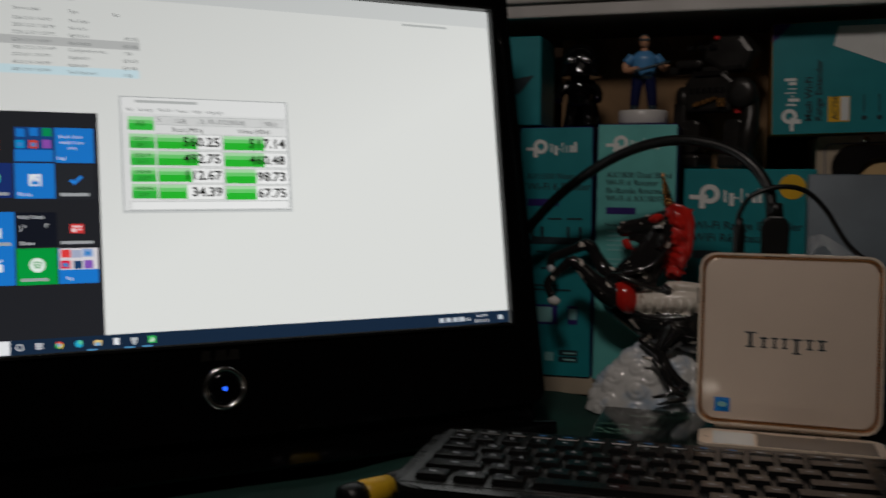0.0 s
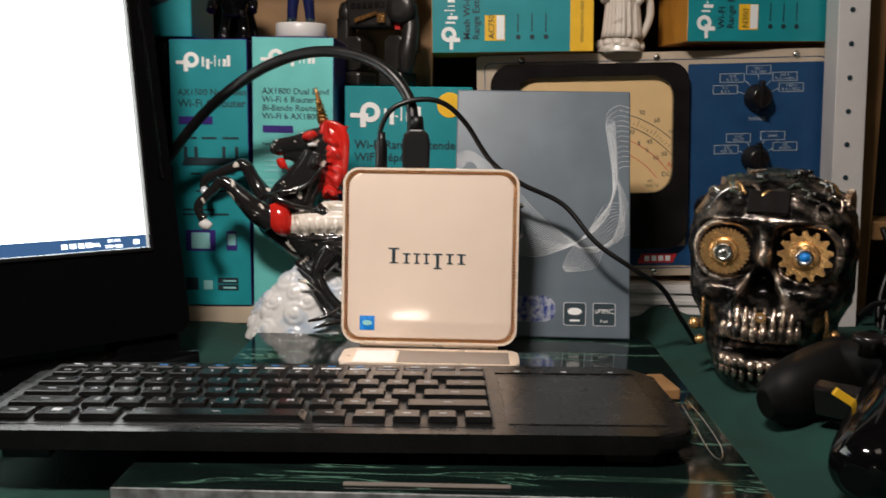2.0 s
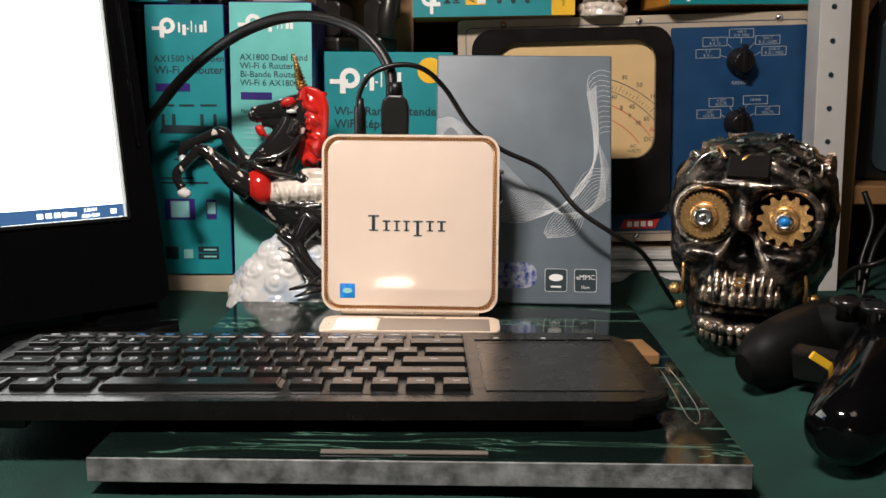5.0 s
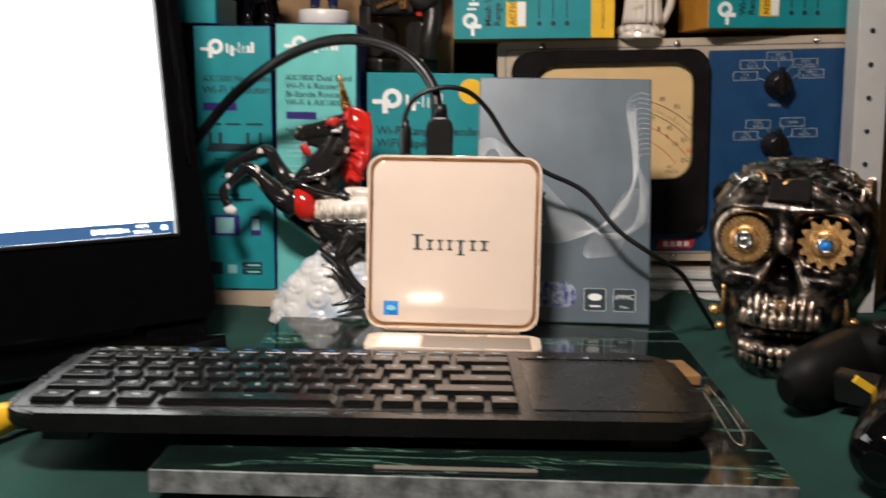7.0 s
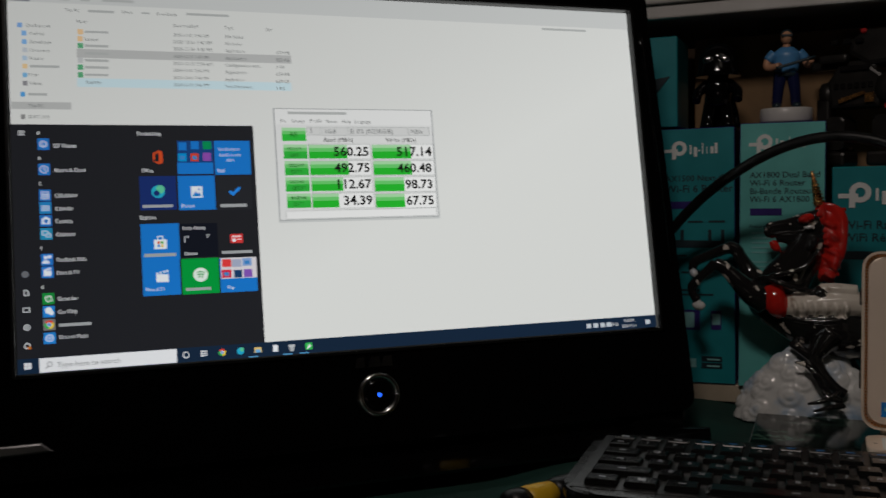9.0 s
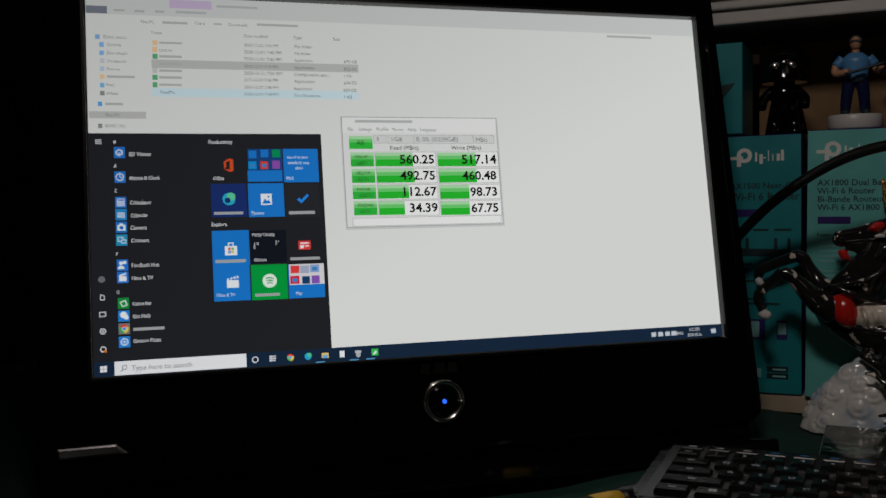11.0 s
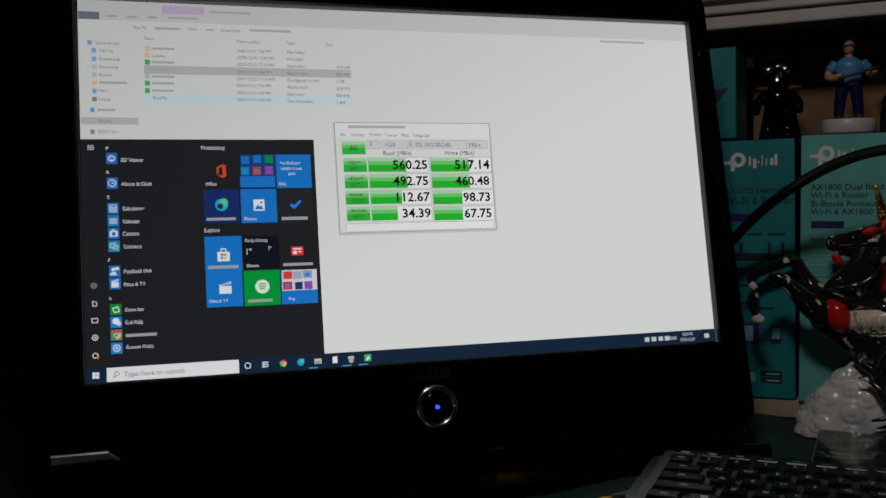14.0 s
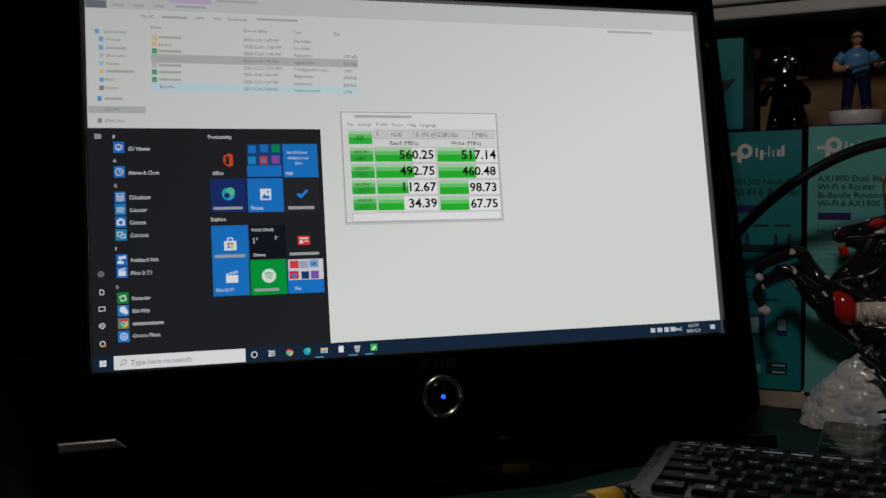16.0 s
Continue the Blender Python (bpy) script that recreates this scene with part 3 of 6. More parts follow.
ui_text("2020-12-01 7:40 PM", 425, 290, 10, GREY_INK, 3)
ui_text("Text Document", 568, 292, 10, GREY_INK, 3)
ui_text("1 KB", 715, 295, 11, GREY_INK, 3)
ui_rect("start_menu", 0, 405, 641, 1040, (.016,.017,.021), 4)
ui_text("3D Viewer", 103, 470, 13, WHITE_INK, 6)
ui_text("Alarms & Clock", 103, 538, 12, WHITE_INK, 6)
ui_text("Calculator", 103, 608, 13, WHITE_INK, 6)
ui_text("Calendar", 103, 644, 12, WHITE_INK, 6)
ui_text("Camera", 102, 679, 13, WHITE_INK, 6)
ui_text("Connect", 103, 715, 13, WHITE_INK, 6)
ui_text("Feedback Hub", 103, 784, 12, WHITE_INK, 6)
ui_text("Films & TV", 102, 820, 12, WHITE_INK, 6)
ui_text("Game bar", 102, 890, 12, WHITE_INK, 6)
ui_text("Get Help", 102, 925, 12, WHITE_INK, 6)
ui_text("Groove Music", 102, 993, 12, WHITE_INK, 6)
ui_rect("blurred_label", 103, 952, 184, 960, (.40,.42,.43), 6)
ui_rect("app_tile", 65, 444, 94, 476, (.02,.18,.62), 5)
ui_rect("app_tile", 65, 514, 94, 546, (.02,.18,.62), 5)
ui_rect("app_tile", 65, 586, 94, 617, (.02,.18,.62), 5)
ui_rect("app_tile", 65, 620, 94, 652, (.02,.25,.62), 5)
ui_rect("app_tile", 65, 656, 94, 687, (.02,.18,.62), 5)
ui_rect("app_tile", 65, 692, 94, 723, (.02,.3,.55), 5)
ui_rect("app_tile", 65, 762, 94, 793, (.02,.2,.7), 5)
ui_rect("app_tile", 65, 796, 94, 827, (.02,.2,.7), 5)
ui_rect("app_tile", 65, 868, 94, 898, (.01,.3,.05), 5)
ui_rect("app_tile", 65, 903, 94, 933, (.02,.25,.75), 5)
ui_rect("app_tile", 65, 938, 94, 968, (.2,.2,.2), 5)
ui_rect("app_tile", 65, 974, 94, 1004, (.02,.25,.75), 5)
ui_text("#", 64, 434, 11, WHITE_INK, 6)
ui_text("A", 64, 503, 11, WHITE_INK, 6)
ui_text("C", 64, 574, 11, WHITE_INK, 6)
ui_text("F", 63, 751, 11, WHITE_INK, 6)
ui_text("G", 62, 856, 10, WHITE_INK, 6)
ui_text("Productivity", 319, 435, 13, WHITE_INK, 6)
ui_text("Explore", 319, 675, 13, WHITE_INK, 6)
ui_rect("tile", 427, 450, 525, 547, (.01,.06,.22), 5)
ui_rect("tile", 425, 514, 523, 547, (.01,.20,.66), 6)
ui_rect("tile", 528, 450, 629, 550, (.01,.20,.66), 5)
ui_rect("tile", 321, 552, 419, 649, (.01,.03,.16), 5)
ui_rect("tile", 424, 552, 525, 651, (.01,.20,.66), 5)
ui_rect("tile", 529, 555, 628, 653, (.02,.022,.027), 5)
ui_rect("tile", 319, 688, 421, 789, (.01,.20,.66), 5)
ui_rect("tile", 424, 690, 526, 786, (.006,.008,.015), 5)
ui_rect("tile", 319, 789, 419, 890, (.01,.20,.66), 5)
ui_rect("tile", 423, 790, 524, 891, (.0,.35,.05), 5)
ui_rect("tile", 527, 792, 630, 891, (.01,.20,.66), 5)
ui_rect("tile_panel", 530, 792, 630, 852, (.75,.72,.75), 6)
ui_rect("app_icon", 430, 455, 452, 478, (.01,.20,.66), 6)
ui_rect("app_icon", 464, 452, 486, 475, (.01,.20,.66), 6)
ui_rect("app_icon", 497, 452, 520, 475, (.0,.3,.1), 6)
ui_rect("app_icon", 428, 487, 451, 510, (.0,.3,.7), 6)
ui_rect("icon_mark", 433, 494, 446, 505, (.05,.25,.6), 6.5)
ui_rect("app_icon", 462, 487, 484, 510, (.7,.06,.03), 6)
ui_rect("icon_mark", 467, 494, 479, 505, (.05,.25,.6), 6.5)
ui_rect("app_icon", 496, 485, 518, 509, (.3,.08,.45), 6)
ui_rect("tile_icon", 534, 796, 559, 818, (.8,.05,.05), 7)
ui_rect("tile_icon", 561, 797, 587, 819, (.4,.45,.6), 7)
ui_rect("tile_icon", 590, 795, 616, 817, (.25,.4,.7), 7)
ui_rect("icon_mark", 596, 802, 610, 812, (.05,.25,.6), 7.5)
ui_rect("tile_icon", 532, 826, 558, 849, (.75,.02,.05), 7)
ui_rect("icon_mark", 538, 833, 552, 844, (.05,.25,.6), 7.5)
ui_rect("tile_icon", 566, 828, 588, 850, (.01,.05,.15), 7)
ui_rect("tile_icon", 593, 827, 616, 850, (.25,.1,.5), 7)
# tile pictures
PALE, BLUE, NIGHT = (.88, .90, .93), (.01, .20, .66), (.016, .017, .021)
ui_shape("office_icon", [(360, 487), (376, 478), (386, 482), (386, 514), (376, 518), (360, 509), (376, 511), (376, 485), (366, 489), (366, 504), (360, 507)], (.75, .08, .02), 7)
ui_disc("browser_icon", 370, 597, 18, (.02, .45, .62), 7)
ui_disc("browser_icon", 376, 590, 12, (.12, .62, .35), 7.3)
ui_disc("browser_icon", 366, 601, 8, (.01, .03, .16), 7.6)
ui_rect("photo_icon", 459, 583, 490, 616, PALE, 7)
ui_shape("photo_icon", [(462, 612), (471, 597), (477, 605), (481, 600), (487, 612)], BLUE, 7.4)
ui_disc("photo_icon", 481, 592, 3, BLUE, 7.4)
ui_shape("tick_icon", [(562, 602), (568, 596), (575, 602), (592, 585), (597, 591), (575, 613)], (.02, .26, .85), 7)
ui_rect("shop_icon", 353, 733, 387, 760, PALE, 7)
ui_rect("shop_icon", 362, 723, 365, 734, PALE, 7)
ui_rect("shop_icon", 375, 723, 378, 734, PALE, 7)
ui_rect("shop_icon", 362, 723, 378, 726, PALE, 7.2)
for k, c in enumerate(((.8, .1, .05), (.1, .5, .1), (.05, .3, .8), (.85, .55, .05))):
    ui_rect("shop_icon", 362 + 9 * (k % 2), 738 + 9 * (k // 2), 369 + 9 * (k % 2), 745 + 9 * (k // 2), c, 7.4)
ui_rect("news_icon", 560, 724, 595, 750, (.78, .05, .05), 7)
ui_rect("news_icon", 565, 729, 590, 733, PALE, 7.4)
ui_rect("news_icon", 565, 737, 575, 746, PALE, 7.4)
ui_rect("news_icon", 579, 738, 590, 741, PALE, 7.4)
ui_rect("film_icon", 355, 831, 388, 853, PALE, 7)
ui_shape("film_icon", [(355, 827), (386, 818), (388, 825), (357, 832)], PALE, 7)
for k in range(3):
    ui_shape("film_icon", [(362 + 9 * k, 825 - 2.6 * k), (366 + 9 * k, 824 - 2.6 * k), (364 + 9 * k, 831 - 2.6 * k), (360 + 9 * k, 832 - 2.6 * k)], BLUE, 7.4)
ui_disc("music_icon", 474, 837, 20, (.85, .93, .87), 7)
for k in range(3):
    ui_shape("music_icon", [(462 + 2 * k, 829 + 7 * k), (474, 826 + 7 * k), (486 - 2 * k, 830 + 7 * k), (485 - 2 * k, 833 + 7 * k), (474, 829.5 + 7 * k), (463 + 2 * k, 832 + 7 * k)], (.0, .35, .05), 7.4)
# pictures in the list of programs
ui_shape("app_icon", [(79, 450), (88, 455), (88, 465), (79, 470), (70, 465), (70, 455)], PALE, 6)
ui_shape("app_icon", [(79, 453), (85, 457), (85, 463), (79, 467), (73, 463), (73, 457)], (.02, .18, .62), 6.3)
ui_shape("app_icon", [(78, 460), (80, 460), (80, 469), (78, 469)], PALE, 6.6)
ui_disc("app_icon", 79, 530, 11, PALE, 6)
ui_disc("app_icon", 79, 530, 8.5, (.02, .18, .62), 6.3)
ui_shape("app_icon", [(78, 523), (80, 523), (80, 529), (85, 531), (84, 533), (78, 531)], PALE, 6.6)
ui_rect("app_icon", 70, 591, 89, 612, PALE, 6)
ui_rect("app_icon", 72, 593, 87, 598, (.02, .18, .62), 6.3)
for k in range(6):
    ui_rect("app_icon", 72 + 5.4 * (k % 3), 601 + 5 * (k // 3), 76 + 5.4 * (k % 3), 604.5 + 5 * (k // 3), (.02, .18, .62), 6.3)
for k in range(12):
    ui_rect("app_icon", 70 + 5 * (k % 4), 630 + 5.5 * (k // 4), 73.5 + 5 * (k % 4), 633.5 + 5.5 * (k // 4), PALE, 6)
ui_rect("app_icon", 69, 665, 90, 681, PALE, 6)
ui_rect("app_icon", 75, 661, 84, 666, PALE, 6)
ui_disc("app_icon", 79.5, 673, 5.5, (.02, .18, .62), 6.3)
ui_rect("app_icon", 69, 699, 84, 712, PALE, 6)
ui_rect("app_icon", 71, 701, 82, 710, (.02, .3, .55), 6.3)
ui_rect("app_icon", 78, 706, 91, 717, PALE, 6.5)
ui_rect("app_icon", 80, 708, 89, 715, (.02, .3, .55), 6.7)
ui_disc("app_icon", 76, 772, 5, PALE, 6)
ui_disc("app_icon", 76, 788, 9, PALE, 6, 180, 360)
ui_rect("app_icon", 81, 766, 90, 774, PALE, 6)
ui_rect("app_icon", 70, 808, 89, 822, PALE, 6)
ui_shape("app_icon", [(70, 805), (88, 799), (89, 803), (71, 809)], PALE, 6)
ui_shape("app_icon", [(70, 879), (85, 874), (90, 889), (75, 893)], PALE, 6)
ui_shape("app_icon", [(73, 881), (83, 878), (87, 887), (77, 890)], (.01, .3, .05), 6.3)
ui_disc("app_icon", 79, 915, 9, PALE, 6)
ui_disc("app_icon", 86, 922, 6, PALE, 6.2)
for k, c in enumerate(((.75, .06, .04), (.85, .6, .05), (.05, .45, .1))):
    ui_disc("app_icon", 79.5, 953, 12, c, 6, 210 + 120 * k, 330 + 120 * k)
ui_disc("app_icon", 79.5, 953, 6, PALE, 6.3)
ui_disc("app_icon", 79.5, 953, 4.5, (.05, .25, .75), 6.5)
ui_disc("app_icon", 79.5, 989, 10, PALE, 6)
ui_disc("app_icon", 79.5, 989, 7, (.02, .25, .75), 6.3)
ui_disc("app_icon", 79.5, 989, 3, PALE, 6.6)
for k in range(3):
    ui_rect("menu_mark", 17, 423 + 5 * k, 34, 425 + 5 * k, PALE, 5)
ui_disc("side_icon", 25, 815, 9, (.16, .17, .19), 5)
ui_shape("side_icon", [(20, 857), (28, 857), (32, 861), (32, 872), (20, 872)], PALE, 5)
ui_shape("side_icon", [(22, 859), (27, 859), (30, 862), (30, 870), (22, 870)], NIGHT, 5.3)
ui_rect("side_icon", 17, 904, 34, 917, PALE, 5)
ui_rect("side_icon", 19, 906, 32, 915, NIGHT, 5.3)
ui_disc("side_icon", 25, 957, 8, PALE, 5)
ui_disc("side_icon", 25, 957, 5.5, NIGHT, 5.3)
ui_disc("side_icon", 25, 957, 2.5, PALE, 5.6)
ui_disc("side_icon", 25, 1006, 8, PALE, 5)
ui_disc("side_icon", 25, 1006, 5.5, NIGHT, 5.3)
ui_disc("side_icon", 30, 1011, 4, (.8, .2, .02), 5.6)
ui_text("Office", 328, 541, 12, WHITE_INK, 7)
ui_text("Photos", 431, 644, 12, WHITE_INK, 7)
ui_text("Mail", 534, 543, 12, WHITE_INK, 7)
ui_text("Films & TV", 326, 877, 11, WHITE_INK, 7)
ui_text("Play", 546, 881, 11, WHITE_INK, 7)
ui_text("See all of your", 539, 479, 10, WHITE_INK, 7)
ui_text("emails in one", 541, 496, 11, WHITE_INK, 7)
ui_text("place", 562, 511, 10, WHITE_INK, 7)
ui_rect("blurred_label", 327, 634, 408, 642, (.40,.42,.43), 7)
ui_rect("blurred_label", 537, 636, 612, 645, (.40,.42,.43), 7)
ui_rect("blurred_label", 326, 772, 410, 781, (.40,.42,.43), 7)
ui_rect("blurred_label", 535, 772, 620, 780, (.40,.42,.43), 7)
ui_rect("blurred_label", 432, 873, 501, 881, (.40,.42,.43), 7)
ui_text("Partly Cloudy", 430, 707, 11, WHITE_INK, 7)
ui_text("1°", 430, 743, 20, WHITE_INK, 7)
ui_text("Ottawa", 432, 780, 11, WHITE_INK, 7)
ui_text("3°", 494, 732, 12, WHITE_INK, 7)
ui_rect("window_shadow", 701, 350, 1196, 695, (.62,.64,.63), 2)
ui_rect("window_border", 704, 351, 1192, 689, (.35,.37,.37), 3)
ui_rect("benchmark_window", 706, 353, 1190, 687, (.80,.81,.80), 4)
ui_rect("window_title", 706, 353, 1190, 400, (.86,.87,.86), 5)
ui_rect("blurred_label", 745, 361, 921, 369, (.50,.52,.51), 6)
ui_text("File", 721, 394, 10, GREY_INK, 6)
ui_text("Settings", 754, 394, 10, GREY_INK, 6)
ui_text("Profile", 809, 394, 11, GREY_INK, 6)
ui_text("Theme", 856, 395, 10, GREY_INK, 6)
ui_text("Help", 906, 395, 11, GREY_INK, 6)
ui_text("Language", 944, 395, 11, GREY_INK, 6)
ui_rect("button", 724, 410, 795, 450, (.03,.55,.05), 5)
ui_rect("bar_sheen", 724, 410, 795, 420, (.42,.76,.42), 5.4)
ui_rect("bar_sheen", 724, 420, 795, 430, (.16,.64,.17), 5.4)
ui_text("All", 746, 438, 16, INK, 6)
ui_rect("field_border", 798, 407, 839, 433, (.45,.47,.46), 4)
ui_rect("field", 800, 409, 837, 431, (.72,.73,.72), 5)
ui_rect("field_border", 842, 407, 922, 434, (.45,.47,.46), 4)
ui_rect("field", 844, 409, 920, 432, (.72,.73,.72), 5)
ui_rect("field_border", 924, 406, 1112, 434, (.45,.47,.46), 4)
ui_rect("field", 926, 408, 1110, 432, (.72,.73,.72), 5)
ui_rect("field_border", 1113, 406, 1181, 433, (.45,.47,.46), 4)
ui_rect("field", 1115, 408, 1179, 431, (.72,.73,.72), 5)
ui_text("5", 807, 425, 14, GREY_INK, 6)
ui_text("1GiB", 851, 427, 14, GREY_INK, 6)
ui_text("E: 0% (0/238GiB)", 930, 427, 15, GREY_INK, 6)
ui_text("MB/s", 1120, 428, 15, GREY_INK, 6)
ui_text("Read (MB/s)", 847, 453, 14, INK, 6)
ui_text("Write (MB/s)", 1039, 453, 14, INK, 6)
ui_rect("button", 726, 461, 796, 504, (.03,.5,.05), 5)
ui_rect("bar_sheen", 726, 461, 796, 471, (.42,.76,.42), 5.4)
ui_rect("bar_sheen", 726, 471, 796, 482, (.16,.64,.17), 5.4)
ui_text("SEQ1M", 738, 479, 10, INK, 6)
ui_text("Q8T1", 744, 498, 10, INK, 6)
ui_rect("field_border", 799, 459, 989, 507, (.45,.47,.46), 4)
ui_rect("result_field", 801, 461, 987, 505, (.92,.93,.92), 5)
ui_rect("result_bar", 801, 462, 916, 504, (.02,.52,.03), 6)
ui_rect("bar_sheen", 801, 462, 916, 472, (.42,.76,.42), 6.4)
ui_rect("bar_sheen", 801, 472, 916, 483, (.16,.64,.17), 6.4)
ui_text("560.25", 869, 496, 28, INK, 8)
ui_rect("field_border", 992, 459, 1190, 508, (.45,.47,.46), 4)
ui_rect("result_field", 994, 461, 1188, 506, (.92,.93,.92), 5)
ui_rect("result_bar", 994, 462, 1116, 505, (.02,.52,.03), 6)
ui_rect("bar_sheen", 994, 462, 1116, 472, (.42,.76,.42), 6.4)
ui_rect("bar_sheen", 994, 472, 1116, 483, (.16,.64,.17), 6.4)
ui_text("517.14", 1064, 497, 29, INK, 8)
ui_rect("button", 727, 511, 797, 554, (.03,.5,.05), 5)
ui_rect("bar_sheen", 727, 511, 797, 521, (.42,.76,.42), 5.4)
ui_rect("bar_sheen", 727, 521, 797, 532, (.16,.64,.17), 5.4)
ui_text("SEQ1M", 739, 529, 11, INK, 6)
ui_text("Q1T1", 744, 548, 11, INK, 6)
ui_rect("field_border", 800, 510, 989, 557, (.45,.47,.46), 4)
ui_rect("result_field", 802, 512, 987, 555, (.92,.93,.92), 5)
ui_rect("result_bar", 802, 512, 918, 554, (.02,.52,.03), 6)
ui_rect("bar_sheen", 802, 512, 918, 522, (.42,.76,.42), 6.4)
ui_rect("bar_sheen", 802, 522, 918, 533, (.16,.64,.17), 6.4)
ui_text("492.75", 869, 546, 28, INK, 8)
ui_rect("field_border", 993, 511, 1190, 559, (.45,.47,.46), 4)
ui_rect("result_field", 995, 513, 1188, 557, (.92,.93,.92), 5)
ui_rect("result_bar", 995, 513, 1115, 556, (.02,.52,.03), 6)
ui_rect("bar_sheen", 995, 513, 1115, 523, (.42,.76,.42), 6.4)
ui_rect("bar_sheen", 995, 523, 1115, 534, (.16,.64,.17), 6.4)
ui_text("460.48", 1064, 548, 28, INK, 8)
ui_rect("button", 727, 560, 797, 603, (.03,.5,.05), 5)
ui_rect("bar_sheen", 727, 560, 797, 570, (.42,.76,.42), 5.4)
ui_rect("bar_sheen", 727, 570, 797, 581, (.16,.64,.17), 5.4)
ui_text("RND4K", 739, 578, 10, INK, 6)
ui_text("Q32T1", 745, 597, 11, INK, 6)
ui_rect("field_border", 801, 560, 989, 607, (.45,.47,.46), 4)
ui_rect("result_field", 803, 562, 987, 605, (.92,.93,.92), 5)
ui_rect("result_bar", 803, 562, 898, 603, (.02,.52,.03), 6)
ui_rect("bar_sheen", 803, 562, 898, 572, (.42,.76,.42), 6.4)
ui_rect("bar_sheen", 803, 572, 898, 582, (.16,.64,.17), 6.4)
ui_text("112.67", 869, 596, 28, INK, 8)
ui_rect("field_border", 993, 562, 1190, 610, (.45,.47,.46), 4)
ui_rect("result_field", 995, 564, 1188, 608, (.92,.93,.92), 5)
ui_rect("result_bar", 995, 564, 1088, 607, (.02,.52,.03), 6)
ui_rect("bar_sheen", 995, 564, 1088, 574, (.42,.76,.42), 6.4)
ui_rect("bar_sheen", 995, 574, 1088, 585, (.16,.64,.17), 6.4)
ui_text("98.73", 1085, 599, 28, INK, 8)
ui_rect("button", 728, 609, 798, 652, (.03,.5,.05), 5)
ui_rect("bar_sheen", 728, 609, 798, 619, (.42,.76,.42), 5.4)
ui_rect("bar_sheen", 728, 619, 798, 630, (.16,.64,.17), 5.4)
ui_text("RND4K", 740, 627, 11, INK, 6)
ui_text("Q1T1", 746, 645, 10, INK, 6)
ui_rect("field_border", 801, 609, 990, 657, (.45,.47,.46), 4)
ui_rect("result_field", 803, 611, 988, 655, (.92,.93,.92), 5)
ui_rect("result_bar", 803, 611, 882, 653, (.02,.52,.03), 6)
ui_rect("bar_sheen", 803, 611, 882, 621, (.42,.76,.42), 6.4)
ui_rect("bar_sheen", 803, 621, 882, 632, (.16,.64,.17), 6.4)
ui_text("34.39", 890, 646, 28, INK, 8)
ui_rect("field_border", 993, 613, 1189, 661, (.45,.47,.46), 4)
ui_rect("result_field", 995, 615, 1187, 659, (.92,.93,.92), 5)
ui_rect("result_bar", 995, 615, 1086, 657, (.02,.52,.03), 6)
ui_rect("bar_sheen", 995, 615, 1086, 625, (.42,.76,.42), 6.4)
ui_rect("bar_sheen", 995, 625, 1086, 636, (.16,.64,.17), 6.4)
ui_text("67.75", 1085, 650, 28, INK, 8)
ui_rect("field_border", 722, 660, 1186, 686, (.45,.47,.46), 4)
ui_rect("progress_field", 724, 662, 1184, 684, (.90,.91,.90), 5)
ui_rect("taskbar", 0, 1040, 1920, 1080, (.008,.022,.05), 4)
ui_rect("search_box", 52, 1041, 400, 1079, (.84,.86,.88), 5)
ui_text("Type here to search", 95, 1068, 15, GREY_INK, 6)
for k in range(4):
    ui_rect("start_icon", 16 + 9 * (k % 2), 1051 + 9 * (k // 2), 24 + 9 * (k % 2), 1059 + 9 * (k // 2), PALE, 6)
ui_disc("search_icon", 78, 1058, 7, (.25, .26, .27), 6)
ui_disc("search_icon", 78, 1058, 5, (.84, .86, .88), 6.3)
ui_shape("search_icon", [(72, 1063), (74, 1065), (68, 1070), (67, 1068)], (.25, .26, .27), 6)
ui_disc("taskbar_icon", 424, 1060, 9, PALE, 6)
ui_disc("taskbar_icon", 424, 1060, 6.5, (.008, .022, .05), 6.3)
for k in range(3):
    ui_rect("taskbar_icon", 463, 1052 + 6 * k, 481, 1055 + 6 * k, PALE, 6)
ui_rect("taskbar_icon", 467, 1051, 469, 1069, PALE, 6.3)
for k, c in enumerate(((.75, .06, .04), (.85, .6, .05), (.05, .45, .1))):
    ui_disc("taskbar_icon", 522, 1060, 10, c, 6, 210 + 120 * k, 330 + 120 * k)
ui_disc("taskbar_icon", 522, 1060, 5, PALE, 6.3)
ui_disc("taskbar_icon", 522, 1060, 3.7, (.05, .25, .75), 6.5)
ui_disc("taskbar_icon", 572, 1060, 10, (.02, .42, .65), 6)
ui_disc("taskbar_icon", 576, 1056, 6, (.1, .6, .35), 6.3)
ui_rect("taskbar_icon", 611, 1053, 631, 1068, (.85, .6, .2), 6)
ui_rect("taskbar_icon", 614, 1059, 628, 1068, (.15, .45, .8), 6.3)
ui_rect("taskbar_icon", 663, 1050, 677, 1069, PALE, 6)
ui_rect("taskbar_icon", 708, 1052, 726, 1060, (.55, .58, .6), 6)
ui_disc("taskbar_icon", 717, 1065, 7, (.45, .48, .5), 6)
ui_rect("taskbar_icon", 756, 1050, 776, 1070, (.04, .55, .1), 6)
ui_shape("taskbar_icon", [(759, 1066), (768, 1055), (773, 1060), (763, 1068)], PALE, 6.3)
ui_rect("active_mark", 594, 1077, 619, 1080, (.1,.4,.75), 6)
ui_rect("active_mark", 691, 1077, 717, 1080, (.1,.4,.75), 6)
ui_rect("active_mark", 739, 1077, 765, 1080, (.1,.4,.75), 6)
ui_text("5:52 PM", 1800, 1057, 11, WHITE_INK, 6)
ui_text("2020-12-21", 1792, 1074, 11, WHITE_INK, 6)
